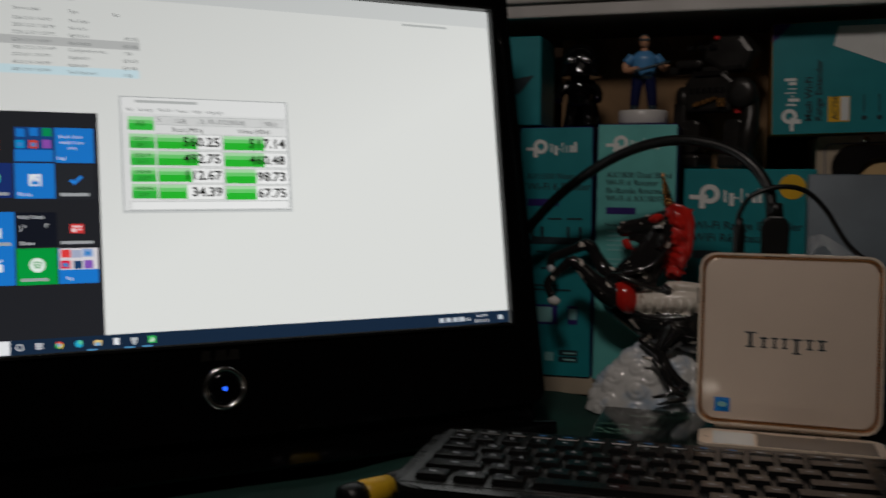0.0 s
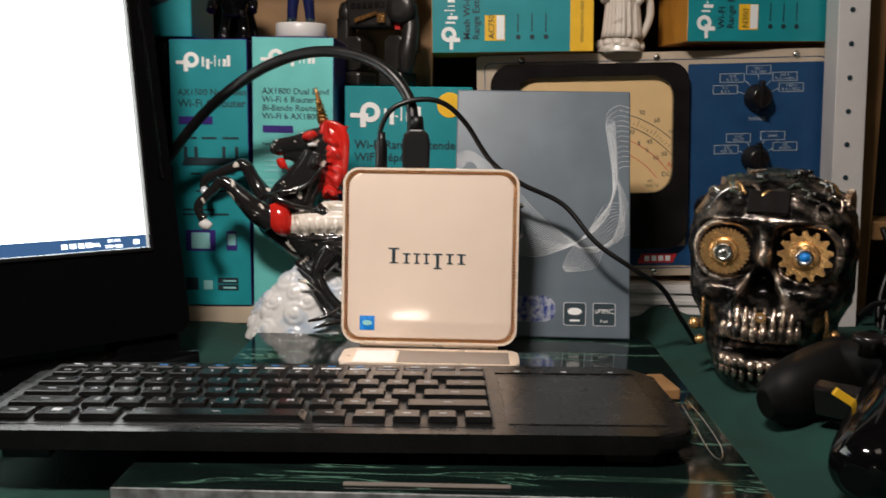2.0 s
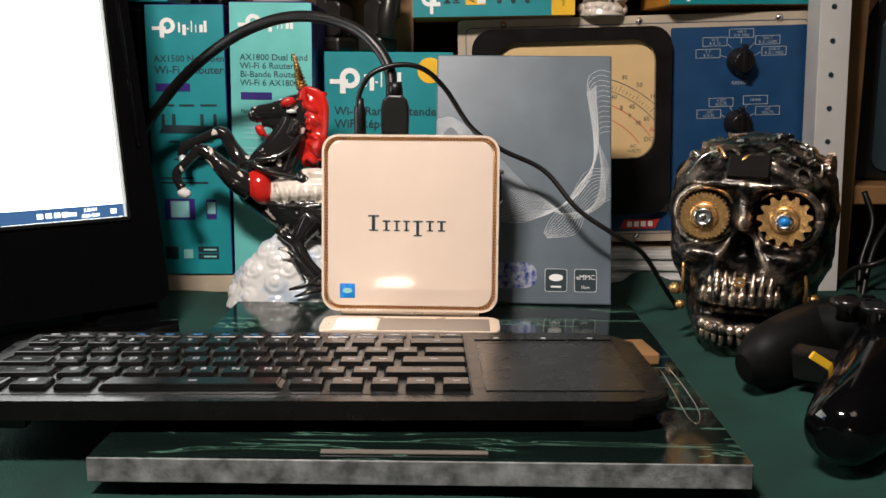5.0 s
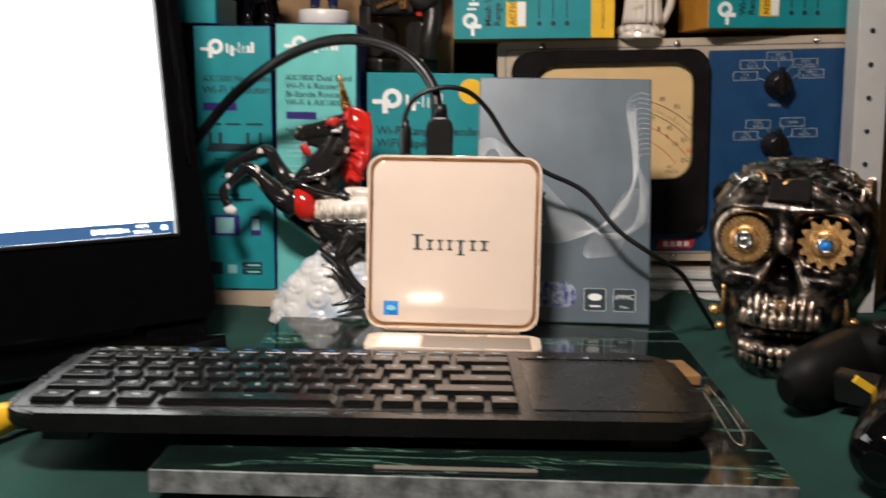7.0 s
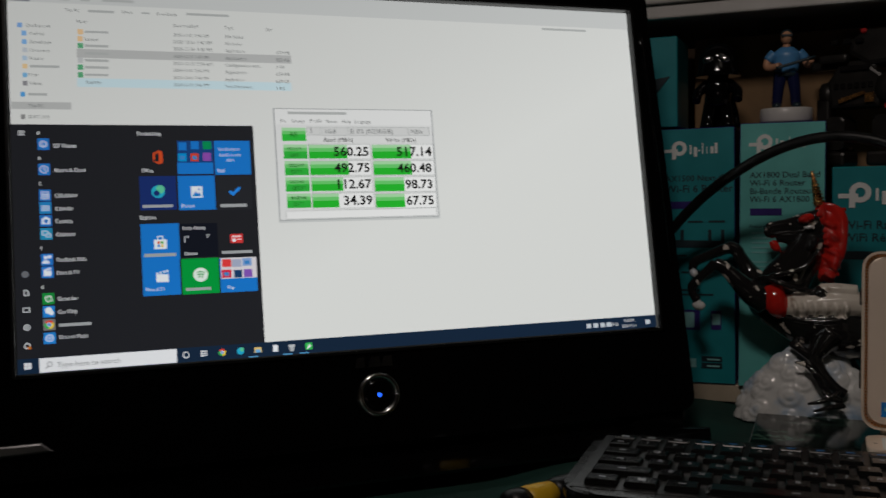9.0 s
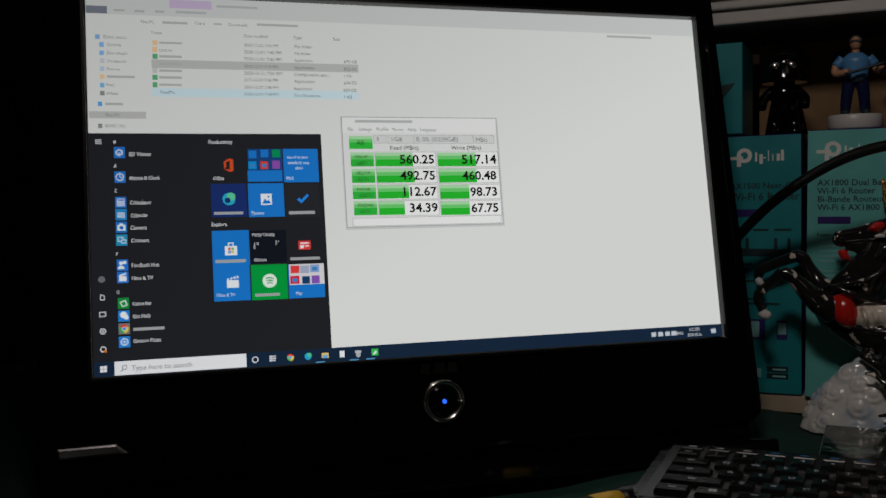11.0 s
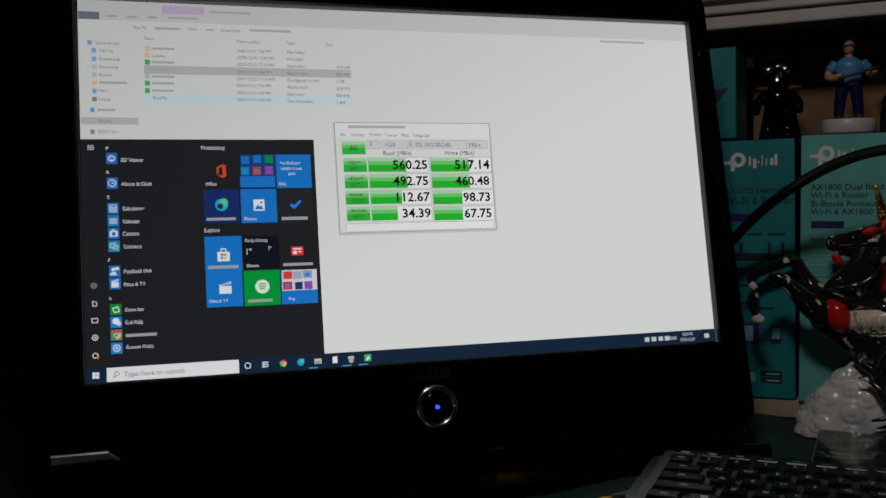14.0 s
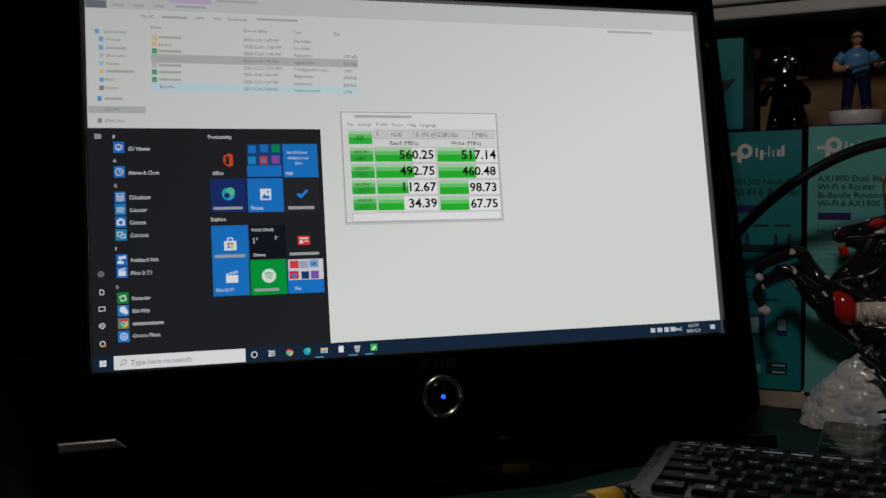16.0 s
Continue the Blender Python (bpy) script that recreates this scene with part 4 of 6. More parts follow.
ui_text("ENG", 1752, 1067, 12, WHITE_INK, 6)
ui_rect("tray_icon", 1664, 1054, 1680, 1068, (.6,.65,.7), 6)
ui_rect("tray_icon", 1688, 1054, 1705, 1068, (.6,.65,.7), 6)
ui_rect("tray_icon", 1713, 1054, 1729, 1068, (.6,.65,.7), 6)
ui_rect("tray_icon", 1735, 1054, 1752, 1068, (.6,.65,.7), 6)
ui_rect("tray_icon", 1880, 1054, 1897, 1068, (.6,.65,.7), 6)



# ---------------------------------------------------------------- keyboard
kb = thing("keyboard", pose(0.0830, 0.5335, 0.0205, 0, 0, 2.2), "charcoal wireless keyboard with touchpad lying on the marble", "keyboard")
TILT_KB = pose(0, 0, 0.0, -0.6, 0, 0)
kb_pts = outline(0.367, 0.130, 0.022, 8)


def kb_box(x0, x1, y0, y1, z0, z1, bevel):
    bm = box(x0, x1, y0, y1, z0, z1, bevel)
    bmesh.ops.transform(bm, matrix=TILT_KB, verts=bm.verts)
    return bm


def lift(m):
    return TILT_KB @ m


bm = prism(kb_pts, 0.0062, 0.016, 0.0030)
bmesh.ops.transform(bm, matrix=Matrix(((1, 0, 0, 0), (0, 0, 1, 0), (0, 1, 0, 0), (0, 0, 0, 1))), verts=bm.verts)
bmesh.ops.transform(bm, matrix=TILT_KB, verts=bm.verts)
part("case", bm, "kb", kb)
for x in (-0.15, 0.15):
    part("rubber_foot", box(x - 0.012, x + 0.012, 0.045, 0.055, 0.0, 0.0059, 0.0008), "black", kb)
    part("rubber_foot", box(x - 0.012, x + 0.012, -0.058, -0.050, 0.0, 0.0066, 0.0008), "black", kb)
part("key_well", kb_box(-0.178, 0.083, -0.0555, 0.0585, 0.0155, 0.0163, 0.0003), "black", kb)
PITCH, X0 = 0.01700, -0.1730
legend = mat("key_legend", (0.55, 0.57, 0.60), 0.5, vary=0.03)
legend_blue = mat("blue_key_legend", (0.05, 0.25, 0.65), 0.5, vary=0.03)
ROWS = [
    [("1234567890-="[i - 1] if 0 < i < 13 else "", 1.0) for i in range(13)] + [("", 2.1)],
    [("", 1.5)] + [(c, 1.0) for c in "QWERTYUIOP"] + [("", 1.0), ("", 1.0), ("", 1.6)],
    [("", 1.75)] + [(c, 1.0) for c in "ASDFGHJKL"] + [("", 1.0), ("", 1.0), ("", 2.35)],
    [("", 2.25)] + [(c, 1.0) for c in "ZXCVBNM"] + [("", 1.0), ("", 1.0), ("", 1.0), ("", 2.85)],
    [("", 1.3), ("win", 1.3), ("", 1.3), ("", 5.6), ("", 1.2), ("", 1.2), ("", 1.05), ("", 1.1), ("", 1.05)],
]
key_mesh = {}


def key(x, y, w, d, h=0.0030):
    k = (round(w, 5), round(d, 5))
    if k not in key_mesh:
        bm = bmesh.new()
        add_box(bm, -w / 2, w / 2, -d / 2, d / 2, 0, h, 0.0009, 2)
        for v in bm.verts:
            if v.co.z > h * 0.6:
                v.co.x *= 0.955
                v.co.y *= 0.93
                v.co.z -= 0.055 * v.co.y
        me = bpy.data.meshes.new("key")
        bmesh.ops.recalc_face_normals(bm, faces=bm.faces)
        bm.to_mesh(me)
        bm.free()
        me.materials.append(M["key"])
        key_mesh[k] = me
    ob = new("key", key_mesh[k])
    ob.parent = kb
    ob.matrix_basis = lift(pose(x, y, 0.0163))
    return ob


for r, row in enumerate(ROWS):
    x, y = X0, 0.0345 - 0.0192 * r
    for s, u in row:
        w = u * PITCH
        k = key(x + w / 2, y, w - 0.0036, 0.0152)
        if s == "win":
            for dx in (-0.0011, 0.0011):
                for dy in (-0.0011, 0.0011):
                    part("key_mark", box(dx - 0.0009, dx + 0.0009, dy - 0.0009, dy + 0.0009, 0.0029, 0.0033), legend, k)
        elif s:
            ob = lettering(s, 0.0056, Matrix(), legend, k, "CENTER", "key_letter")
            ob.matrix_basis = pose(0, -0.0012, 0.00315)
        else:
            part("key_mark", box(-0.002, 0.002, -0.0004, 0.0004, 0.0029, 0.00315), legend, k)
        x += w
for i in range(15):
    k = key(X0 + (i + 0.5) * PITCH * 1.005, 0.0525, PITCH - 0.003, 0.0085, 0.0016)
    part("key_mark", box(-0.0025, 0.0025, -0.0006, 0.0006, 0.00155, 0.0018), legend_blue if 2 < i < 11 else legend, k)
part("touchpad", kb_box(0.0895, 0.1705, -0.0500, 0.0380, 0.0158, 0.0165, 0.0004), "pad", kb, "smooth black touchpad")
for i in range(3):
    part("media_button", kb_box(0.0885 + 0.0285 * i, 0.1155 + 0.0285 * i, 0.0465, 0.0540, 0.0158, 0.0166, 0.0004), "kb", kb)
    part("button_mark", kb_box(0.1005 + 0.0285 * i, 0.1035 + 0.0285 * i, 0.0490, 0.0505, 0.0165, 0.0168, 0), legend, kb)

# ---------------------------------------------------------------- mini computer
pc = thing("mini_computer", pose(0.1246, 0.690, 0.0242, -5.8, 0, -1.0), "champagne mini computer standing on edge with beaded gold trim", "mini computer")
PZ = 0.0655
cz = pose(0, 0, PZ)
part("body", prism(outline(0.1245, 0.1245, 0.011), 0.003, 0.030, 0.002), "silver", pc, m=cz)
part("face_plate", prism(outline(0.1175, 0.1175, 0.009), -0.0012, 0.003, 0.0007), "champagne", pc, "brushed champagne face", cz)
rim = add_ring(bmesh.new(), outline(0.1262, 0.1262, 0.0118), outline(0.1228, 0.1228, 0.0102), -0.0018, 0.0045)
part("rim", rim, "silver", pc, "", cz)
line = outline(0.1203, 0.1203, 0.0095, 8)
seg_len = [math.dist(a, b) for a, b in zip(line, line[1:] + line[:1])]
bead = bmesh.new()
add_box(bead, -0.0008, 0.0008, -0.0012, 0.0008, -0.0008, 0.0008, 0.0004, 1)
bead_me = bpy.data.meshes.new("bead")
bead.to_mesh(bead_me)
bead.free()
bead_me.materials.append(M["gold"])
total = sum(seg_len)
step = total / 200
for k in range(200):
    d, i = k * step, 0
    while d > seg_len[i]:
        d -= seg_len[i]
        i += 1
    a, b = line[i], line[(i + 1) % len(line)]
    t = d / max(seg_len[i], 1e-9)
    ob = new("bead", bead_me)
    ob.parent = pc
    ob.matrix_basis = cz @ pose(a[0] + (b[0] - a[0]) * t, -0.0004, a[1] + (b[1] - a[1]) * t, 0, math.degrees(-math.atan2(b[1] - a[1], b[0] - a[0])), 0)
# name plate as plain upright bars
x = -0.0300
for w, h0, h1 in ((0.0085, 0.0, 0.0112), (0.0060, 0.0, 0.0075), (0.0050, 0.0, 0.0075), (0.0050, 0.0, 0.0075), (0.0075, -0.0035, 0.0075), (0.0060, 0.0, 0.0075), (0.0068, 0.0, 0.0075)):
    bm = bmesh.new()
    add_box(bm, x + w * 0.32, x + w * 0.60, -0.0015, -0.0012, h0, h1)
    add_box(bm, x + w * 0.02, x + w * 0.92, -0.00152, -0.0012, h1 - 0.0011, h1)
    add_box(bm, x + w * 0.10, x + w * 0.84, -0.00154, -0.0012, h0, h0 + 0.0009)
    part("name_mark", bm, "ink", pc, "", pose(0, 0, 0.0603))
    x += w + 0.0019
part("sticker", box(-0.0500, -0.0392, -0.0016, -0.0012, 0.0118, 0.0222, 0.0002, 1), "sticker", pc, "small square blue sticker")
part("sticker_mark", prism([(0.0036 * math.cos(a * math.pi / 12) - 0.0446, 0.0019 * math.sin(a * math.pi / 12) + 0.0172) for a in range(24)], -0.0018, -0.0016), "print_pale", pc)
for x0, w, k in ((-0.004, 0.015, "chrome"), (0.016, 0.014, "chrome"), (0.036, 0.012, "chrome"), (-0.027, 0.008, "black")):
    part("port", box(x0, x0 + w, 0.008, 0.022, 0.1275, 0.1292, 0.0005), k, pc)
part("video_port", box(0.0625, 0.0650, 0.006, 0.020, 0.083, 0.101, 0.001), "gunmetal", pc)
for z in (0.081, 0.103):
    part("port_screw", lathe([(0.0018, 0), (0.0018, 0.004), (0.0014, 0.0045)], 6, pose(0.0622, 0.013, z, 0, 90)), "chrome", pc)
for z in (0.03, 0.09):
    part("side_latch", box(-0.0645, -0.0622, 0.006, 0.012, z, z + 0.012, 0.0006), "gunmetal", pc)
part("foot_pad", box(-0.050, 0.050, 0.002, 0.026, -0.0012, 0.0035, 0.0008), "silver", pc)

st = thing("stand_plate", pose(0.1265, 0.668, 0.0203), "flat silver metal plate under the mini computer", "stand")
part("plate", prism([(p, q) for p, q in outline(0.124, 0.040, 0.008)], 0.0, 0.0034, 0.0008), "silver", st, "", Matrix(((1, 0, 0, 0), (0, 0, 1, 0), (0, 1, 0, 0), (0, 0, 0, 1))))
part("paper_label", box(-0.052, -0.024, -0.018, 0.012, 0.0034, 0.0038), "print_white", st, "white paper label")
part("dark_inset", box(-0.022, 0.055, -0.018, 0.012, 0.0034, 0.0037), "clear", st)
hd = thing("video_cable", pose(0, 0, 0), "thick black video cable plugged into the mini computer's top", "cable")
part("cord", tube([(0.1112, 0.7080, 0.1761), (0.1085, 0.7150, 0.1989), (0.0945, 0.7220, 0.2186), (0.0734, 0.7320, 0.2307), (0.0434, 0.7420, 0.2359), (0.0124, 0.7520, 0.2314), (-0.0220, 0.7620, 0.2159), (-0.0604, 0.7800, 0.1887), (-0.0960, 0.7950, 0.1500), (-0.1180, 0.8000, 0.1120)], 0.0042, 14, 8), "black", hd)
part("plug", prism([(-0.0095, 0.0), (0.0095, 0.0), (0.0100, 0.018), (0.0085, 0.024), (0.0045, 0.0275), (-0.0045, 0.0275), (-0.0085, 0.024), (-0.0100, 0.018)], -0.0055, 0.0055, 0.0015), "black", hd, "", pose(0.1135, 0.707, 0.1525))
part("plug_tip", box(-0.007, 0.007, -0.003, 0.003, -0.003, 0.001), "gold", hd, "bright metal plug tip", pose(0.1135, 0.707, 0.1525))
part("strain_relief", lathe([(0.0055, 0.0), (0.0050, 0.006), (0.0044, 0.010)], 14, pose(0.1137, 0.7075, 0.179)), "black", hd)
pw = thing("power_cable", pose(0, 0, 0), "thin black power cable looping over the grey box", "cable")
part("cord", tube([(0.0871, 0.7060, 0.1714), (0.0892, 0.7060, 0.1831), (0.0976, 0.7060, 0.1949), (0.1153, 0.7080, 0.2008), (0.1330, 0.7120, 0.1982), (0.1489, 0.7220, 0.1839), (0.1677, 0.7350, 0.1563), (0.1908, 0.7350, 0.1398), (0.2225, 0.7350, 0.1245), (0.2471, 0.7250, 0.0973), (0.2743, 0.7220, 0.0790), (0.2994, 0.7400, 0.0618), (0.3177, 0.7500, 0.0359), (0.3368, 0.7700, 0.0093)], 0.0019, 10, 8), "black", pw)
part("plug", lathe([(0.0040, 0.0), (0.0043, 0.002), (0.0043, 0.018), (0.0030, 0.022), (0.0028, 0.027)], 14, pose(0.0885, 0.707, 0.1505)), "black", pw)

# ---------------------------------------------------------------- grey box with wave print
gx = thing("grey_box", pose(0.2085, 0.740, 0.0212, -15, 0, -1.2), "slate grey cardboard box with white wave lines leaning behind the computer", "box")
GW, GH = 0.137, 0.1955
part("carton", box(-GW / 2, GW / 2, 0, 0.032, 0.0, GH, 0.0012), "slate", gx)


def ribbons(a, b, count, width=0.00012):
    """Fine lines spread between two bounding lines."""
    bm = bmesh.new()
    for k in range(count):
        t = k / (count - 1)
        line = smooth_line([tuple(Vector((*p, 0)).lerp(Vector((*q, 0)), t)) for p, q in zip(a, b)], 8)
        prev = None
        for i, p in enumerate(line):
            d = (line[min(i + 1, len(line) - 1)] - line[max(i - 1, 0)]).normalized()
            nrm = Vector((-d.y, d.x, 0)) * width
            x0, x1 = p + nrm, p - nrm
            pair = [bm.verts.new((max(-GW / 2 + 0.0005, min(GW / 2 - 0.0005, q.x)), -0.00025 - 0.00001 * k, q.y)) for q in (x0, x1)]
            if prev:
                bm.faces.new((prev[0], prev[1], pair[1], pair[0]))
            prev = pair
    return bm


def g(px, py):
    return ((px - 0.5) * GW, (1 - py) * GH)


part("wave_print", ribbons([g(0.0, .27), g(.10, .26), g(.28, .36), g(.50, .52), g(.69, .62)], [g(0.0, .36), g(.10, .30), g(.24, .46), g(.46, .60), g(.72, .64)], 12), "silver_line", gx)
part("wave_print", ribbons([g(.30, .55), g(.45, .60), g(.60, .63), g(.75, .60), g(.88, .50), g(.90, .36), g(.86, .15)], [g(.30, .66), g(.45, .68), g(.58, .66), g(.70, .62), g(.80, .54), g(.92, .40), g(.91, .12)], 12), "silver_line", gx)
part("wave_print", ribbons([g(.86, .15), g(.87, .09), g(.93, .06), g(1.0, .07)], [g(.92, .34), g(.935, .32), g(.96, .31), g(1.0, .31)], 13), "silver_line", gx)
part("wave_print", ribbons([g(.62, .72), g(.66, .66), g(.76, .58), g(.86, .47), g(1.0, .46)], [g(.64, .74), g(.80, .72), g(.86, .64), g(.94, .60), g(1.0, .58)], 12), "silver_line", gx)
part("wave_print", ribbons([g(.92, .34), g(.94, .45), g(.93, .55), g(.88, .62), g(.75, .64)], [g(.99, .45), g(.97, .52), g(.95, .60), g(.80, .66), g(.70, .64)], 9), "silver_line", gx)
for x0 in (0.625, 0.79):
    part("badge", prism([(p + (x0 - 0.5) * GW + 0.009, q + 0.0185) for p, q in outline(0.0172, 0.0178, 0.002)], -0.0004, 0), "ink", gx, "small black square badge")
    part("badge_frame", add_ring(bmesh.new(), [(p + (x0 - 0.5) * GW + 0.009, q + 0.0185) for p, q in outline(0.0172, 0.0178, 0.002)], [(p + (x0 - 0.5) * GW + 0.009, q + 0.0185) for p, q in outline(0.0164, 0.0170, 0.0018)], -0.0006, -0.0003), "silver_line", gx)
    if x0 > 0.7:
        lettering("eMMC", 0.0054, pose((x0 - 0.5) * GW + 0.009, -0.0007, 0.0192), "print_white", gx, "CENTER")
    else:
        part("badge_mark", prism([(0.0054 * math.cos(a * math.pi / 12) + (x0 - 0.5) * GW + 0.009, 0.0028 * math.sin(a * math.pi / 12) + 0.0205) for a in range(24)], -0.0006, -0.0004), "print_white", gx)
    if x0 > 0.7:
        lettering("Flash", 0.0032, pose((x0 - 0.5) * GW + 0.009, -0.0007, 0.0122), "print_white", gx, "CENTER")
        continue
    bar((x0 - 0.5) * GW + 0.005, (x0 - 0.5) * GW + 0.013, 0.0128, 0.0142, -0.0004, "print_white", gx)
part("foil_label", prism([(p - 0.0085, q + 0.022) for p, q in outline(0.040, 0.020, 0.0095)], -0.0005, 0), "holo", gx, "blue foil oval label")

# ---------------------------------------------------------------- networking boxes


def word_mark(bm, x, y, z, s):
    """Seven plain strokes in a row, of the width of a short word."""
    for k, (w, lo, hi) in enumerate(((0.13, 0, 0.62), (0.22, -0.18, 0.48), (0.15, 0.18, 0.28), (0.07, 0, 0.72), (0.07, 0, 0.48), (0.21, 0, 0.48), (0.19, 0, 0.72))):
        xa = x + s * 0.275 * k
        add_box(bm, xa, xa + s * w, y - 0.0003, y, z + s * lo, z + s * hi)


def logo(parent, x, z, s, y, material="print_white"):
    """A plain round-and-bar device with a bar beside it."""
    pts = [(s * 0.5 * math.cos(a), s * 0.5 * math.sin(a)) for a in [math.pi * k / 20 for k in range(40)]]
    inn = [(s * 0.24 * math.cos(a), s * 0.24 * math.sin(a)) for a in [math.pi * k / 20 for k in range(40)]]
    bm = bmesh.new()
    add_ring(bm, [(x + p, z + q) for p, q in pts], [(x + p, z + q) for p, q in inn], y - 0.0003, y)
    add_box(bm, x - s * 1.0, x - s * 0.1, y - 0.00035, y, z - s * 0.28, z - s * 0.05)
    add_box(bm, x - s * 0.5, x - s * 0.22, y - 0.0004, y, z - s * 0.75, z + s * 0.1)
    part("logo_mark", bm, material, parent)
    word_mark(bm2 := bmesh.new(), x + s * 0.70, y, z - s * 0.42, s)
    part("logo_mark", bm2, material, parent)


def carton(name, m, w, d, h, face, label, side=None):
    ob = thing(name, m, label, "box", "networking boxes")
    part("carton", box(0, w, 0, d, 0, h, 0.0008, 1), face if side is None else side, ob)
    if side is not None:
        part("front_print", box(0.0006, w - 0.0006, -0.0004, 0.0, 0.0006, h - 0.0006), face, ob)
    return ob


def words(parent, rows, y=-0.0005, material="ink"):
    for s, x, z, size in rows:
        lettering(s, size, pose(x, y, z), material, parent, bold=0.012)


b1 = carton("router_box", pose(-0.1030, 0.830, 0.0222, -1, -0.4, 0.5), 0.0665, 0.09, 0.2285, "teal", "tall teal router box with white and dark print", "purple")
logo(b1, 0.0190, 0.2110, 0.0130, -0.0005)
words(b1, (("AX1500 Next-Gen", 0.0065, 0.1815, 0.0076),))
lettering("Wi-Fi 6 Router", 0.0094, pose(0.0065, -0.0005, 0.1715), "ink", b1, bold=0.014)
bar(0.007, 0.036, 0.157, 0.1635, -0.0005, "purple", b1, "model_label")
bm = bmesh.new()
add_prism(bm, [(0.008, 0.122), (0.058, 0.122), (0.056, 0.128), (0.012, 0.129)], -0.0009, -0.0004)
for x in (0.012, 0.021, 0.045, 0.056):
    add_box(bm, x - 0.0014, x + 0.0014, -0.0008, -0.0004, 0.126, 0.138)
part("router_picture", bm, "ink", b1)
for k, (x, z, w) in enumerate(((0.010, 0.1445, 0.012), (0.026, 0.1445, 0.013), (0.044, 0.1445, 0.014), (0.016, 0.114, 0.009), (0.042, 0.114, 0.012), (0.020, 0.099, 0.03), (0.008, 0.083, 0.028), (0.008, 0.079, 0.04))):
    bar(x, x + w, z, z + 0.0016, -0.0005, "ink", b1)
part("laptop_picture", prism([(0.010, 0.048), (0.036, 0.048), (0.036, 0.066), (0.010, 0.066)], -0.0008, -0.0004), "purple", b1)
part("page_picture", prism([(0.015, 0.050), (0.031, 0.050), (0.031, 0.064), (0.015, 0.064)], -0.0010, -0.0007), "print_pale", b1)
part("phone_picture", prism(outline(0.009, 0.017, 0.001), -0.0008, -0.0004), "purple", b1, "", pose(0.050, 0, 0.057))
part("phone_page", prism(outline(0.007, 0.010, 0.0005), -0.0010, -0.0007), "print_pale", b1, "", pose(0.050, 0, 0.058))
for z in (0.0135, 0.0195):
    bar(0.037, 0.055, z, z + 0.005, -0.0005, "ink", b1, "store_label")
    bar(0.042, 0.053, z + 0.0015, z + 0.003, -0.0009, "print_pale", b1)
bar(0.009, 0.020, 0.0135, 0.0245, -0.0005, "ink", b1, "dark_square")
bar(0.0245, 0.0325, 0.0140, 0.022, -0.0005, "print_pale", b1)

b2 = carton("router_box", pose(-0.0345, 0.828, 0.0222, -1, 0.3, -0.5), 0.0695, 0.10, 0.231, "teal_pale", "tall pale teal router box with grey print", "purple")
logo(b2, 0.0205, 0.2145, 0.0130, -0.0005)
words(b2, (("AX1800 Dual Band", 0.0085, 0.1835, 0.0073), ("Wi-Fi 6 Router", 0.0085, 0.1765, 0.0073), ("Bi-Bande Routeur", 0.0085, 0.1695, 0.0073), ("Wi-Fi 6 AX1800", 0.0085, 0.1625, 0.0073), ("Features Caractéristiques", 0.0085, 0.140, 0.0042)))
bar(0.009, 0.035, 0.151, 0.157, -0.0005, "purple", b2, "model_label")
for k in range(16):
    if k % 6 != 5:
        bar(0.0105, 0.0105 + (0.034, 0.041, 0.028, 0.037, 0.031)[k % 5], 0.135 - 0.0042 * k, 0.1362 - 0.0042 * k, -0.0005, "print_pale", b2)

b3 = carton("extender_box", pose(0.0412, 0.860, 0.0222, 0, 0, 0), 0.112, 0.085, 0.1915, "teal", "teal range extender box with white and dark print")
logo(b3, 0.0225, 0.1690, 0.0175, -0.0005)
words(b3, (("Wi-Fi Range Extender", 0.0085, 0.1375, 0.0104), ("WiFi Répéteur", 0.0085, 0.1265, 0.0104)))
bar(0.009, 0.033, 0.111, 0.118, -0.0005, "ink", b3, "model_label")
part("round_label", lathe([(0.011, 0), (0.011, 0.0005)], 28, pose(0.092, 0, 0.176, 90)), "yellow", b3, "round yellow label")
b0 = carton("router_box", pose(-0.175, 0.850, 0.2535, 0, 0, 0), 0.0855, 0.07, 0.082, "teal", "teal box with a dark router picture stacked on another box")
part("router_picture", prism([(0.04, 0.040), (0.079, 0.046), (0.066, 0.030), (0.05, 0.024)], -0.001, -0.0002), "ink", b0)
cs = link("cardboard_sheet", box(-0.088, 0.114, 0.956, 0.960, 0.0223, 0.345, 0.0008), "tan")
tagged(cs, "plain tan cardboard sheet standing behind the small figures", "cardboard")
dk = link("dark_box", box(-0.175, -0.108, 0.835, 0.93, 0.0222, 0.2465, 0.001), "black")
tagged(dk, "black cardboard box beside the teal boxes", "box")


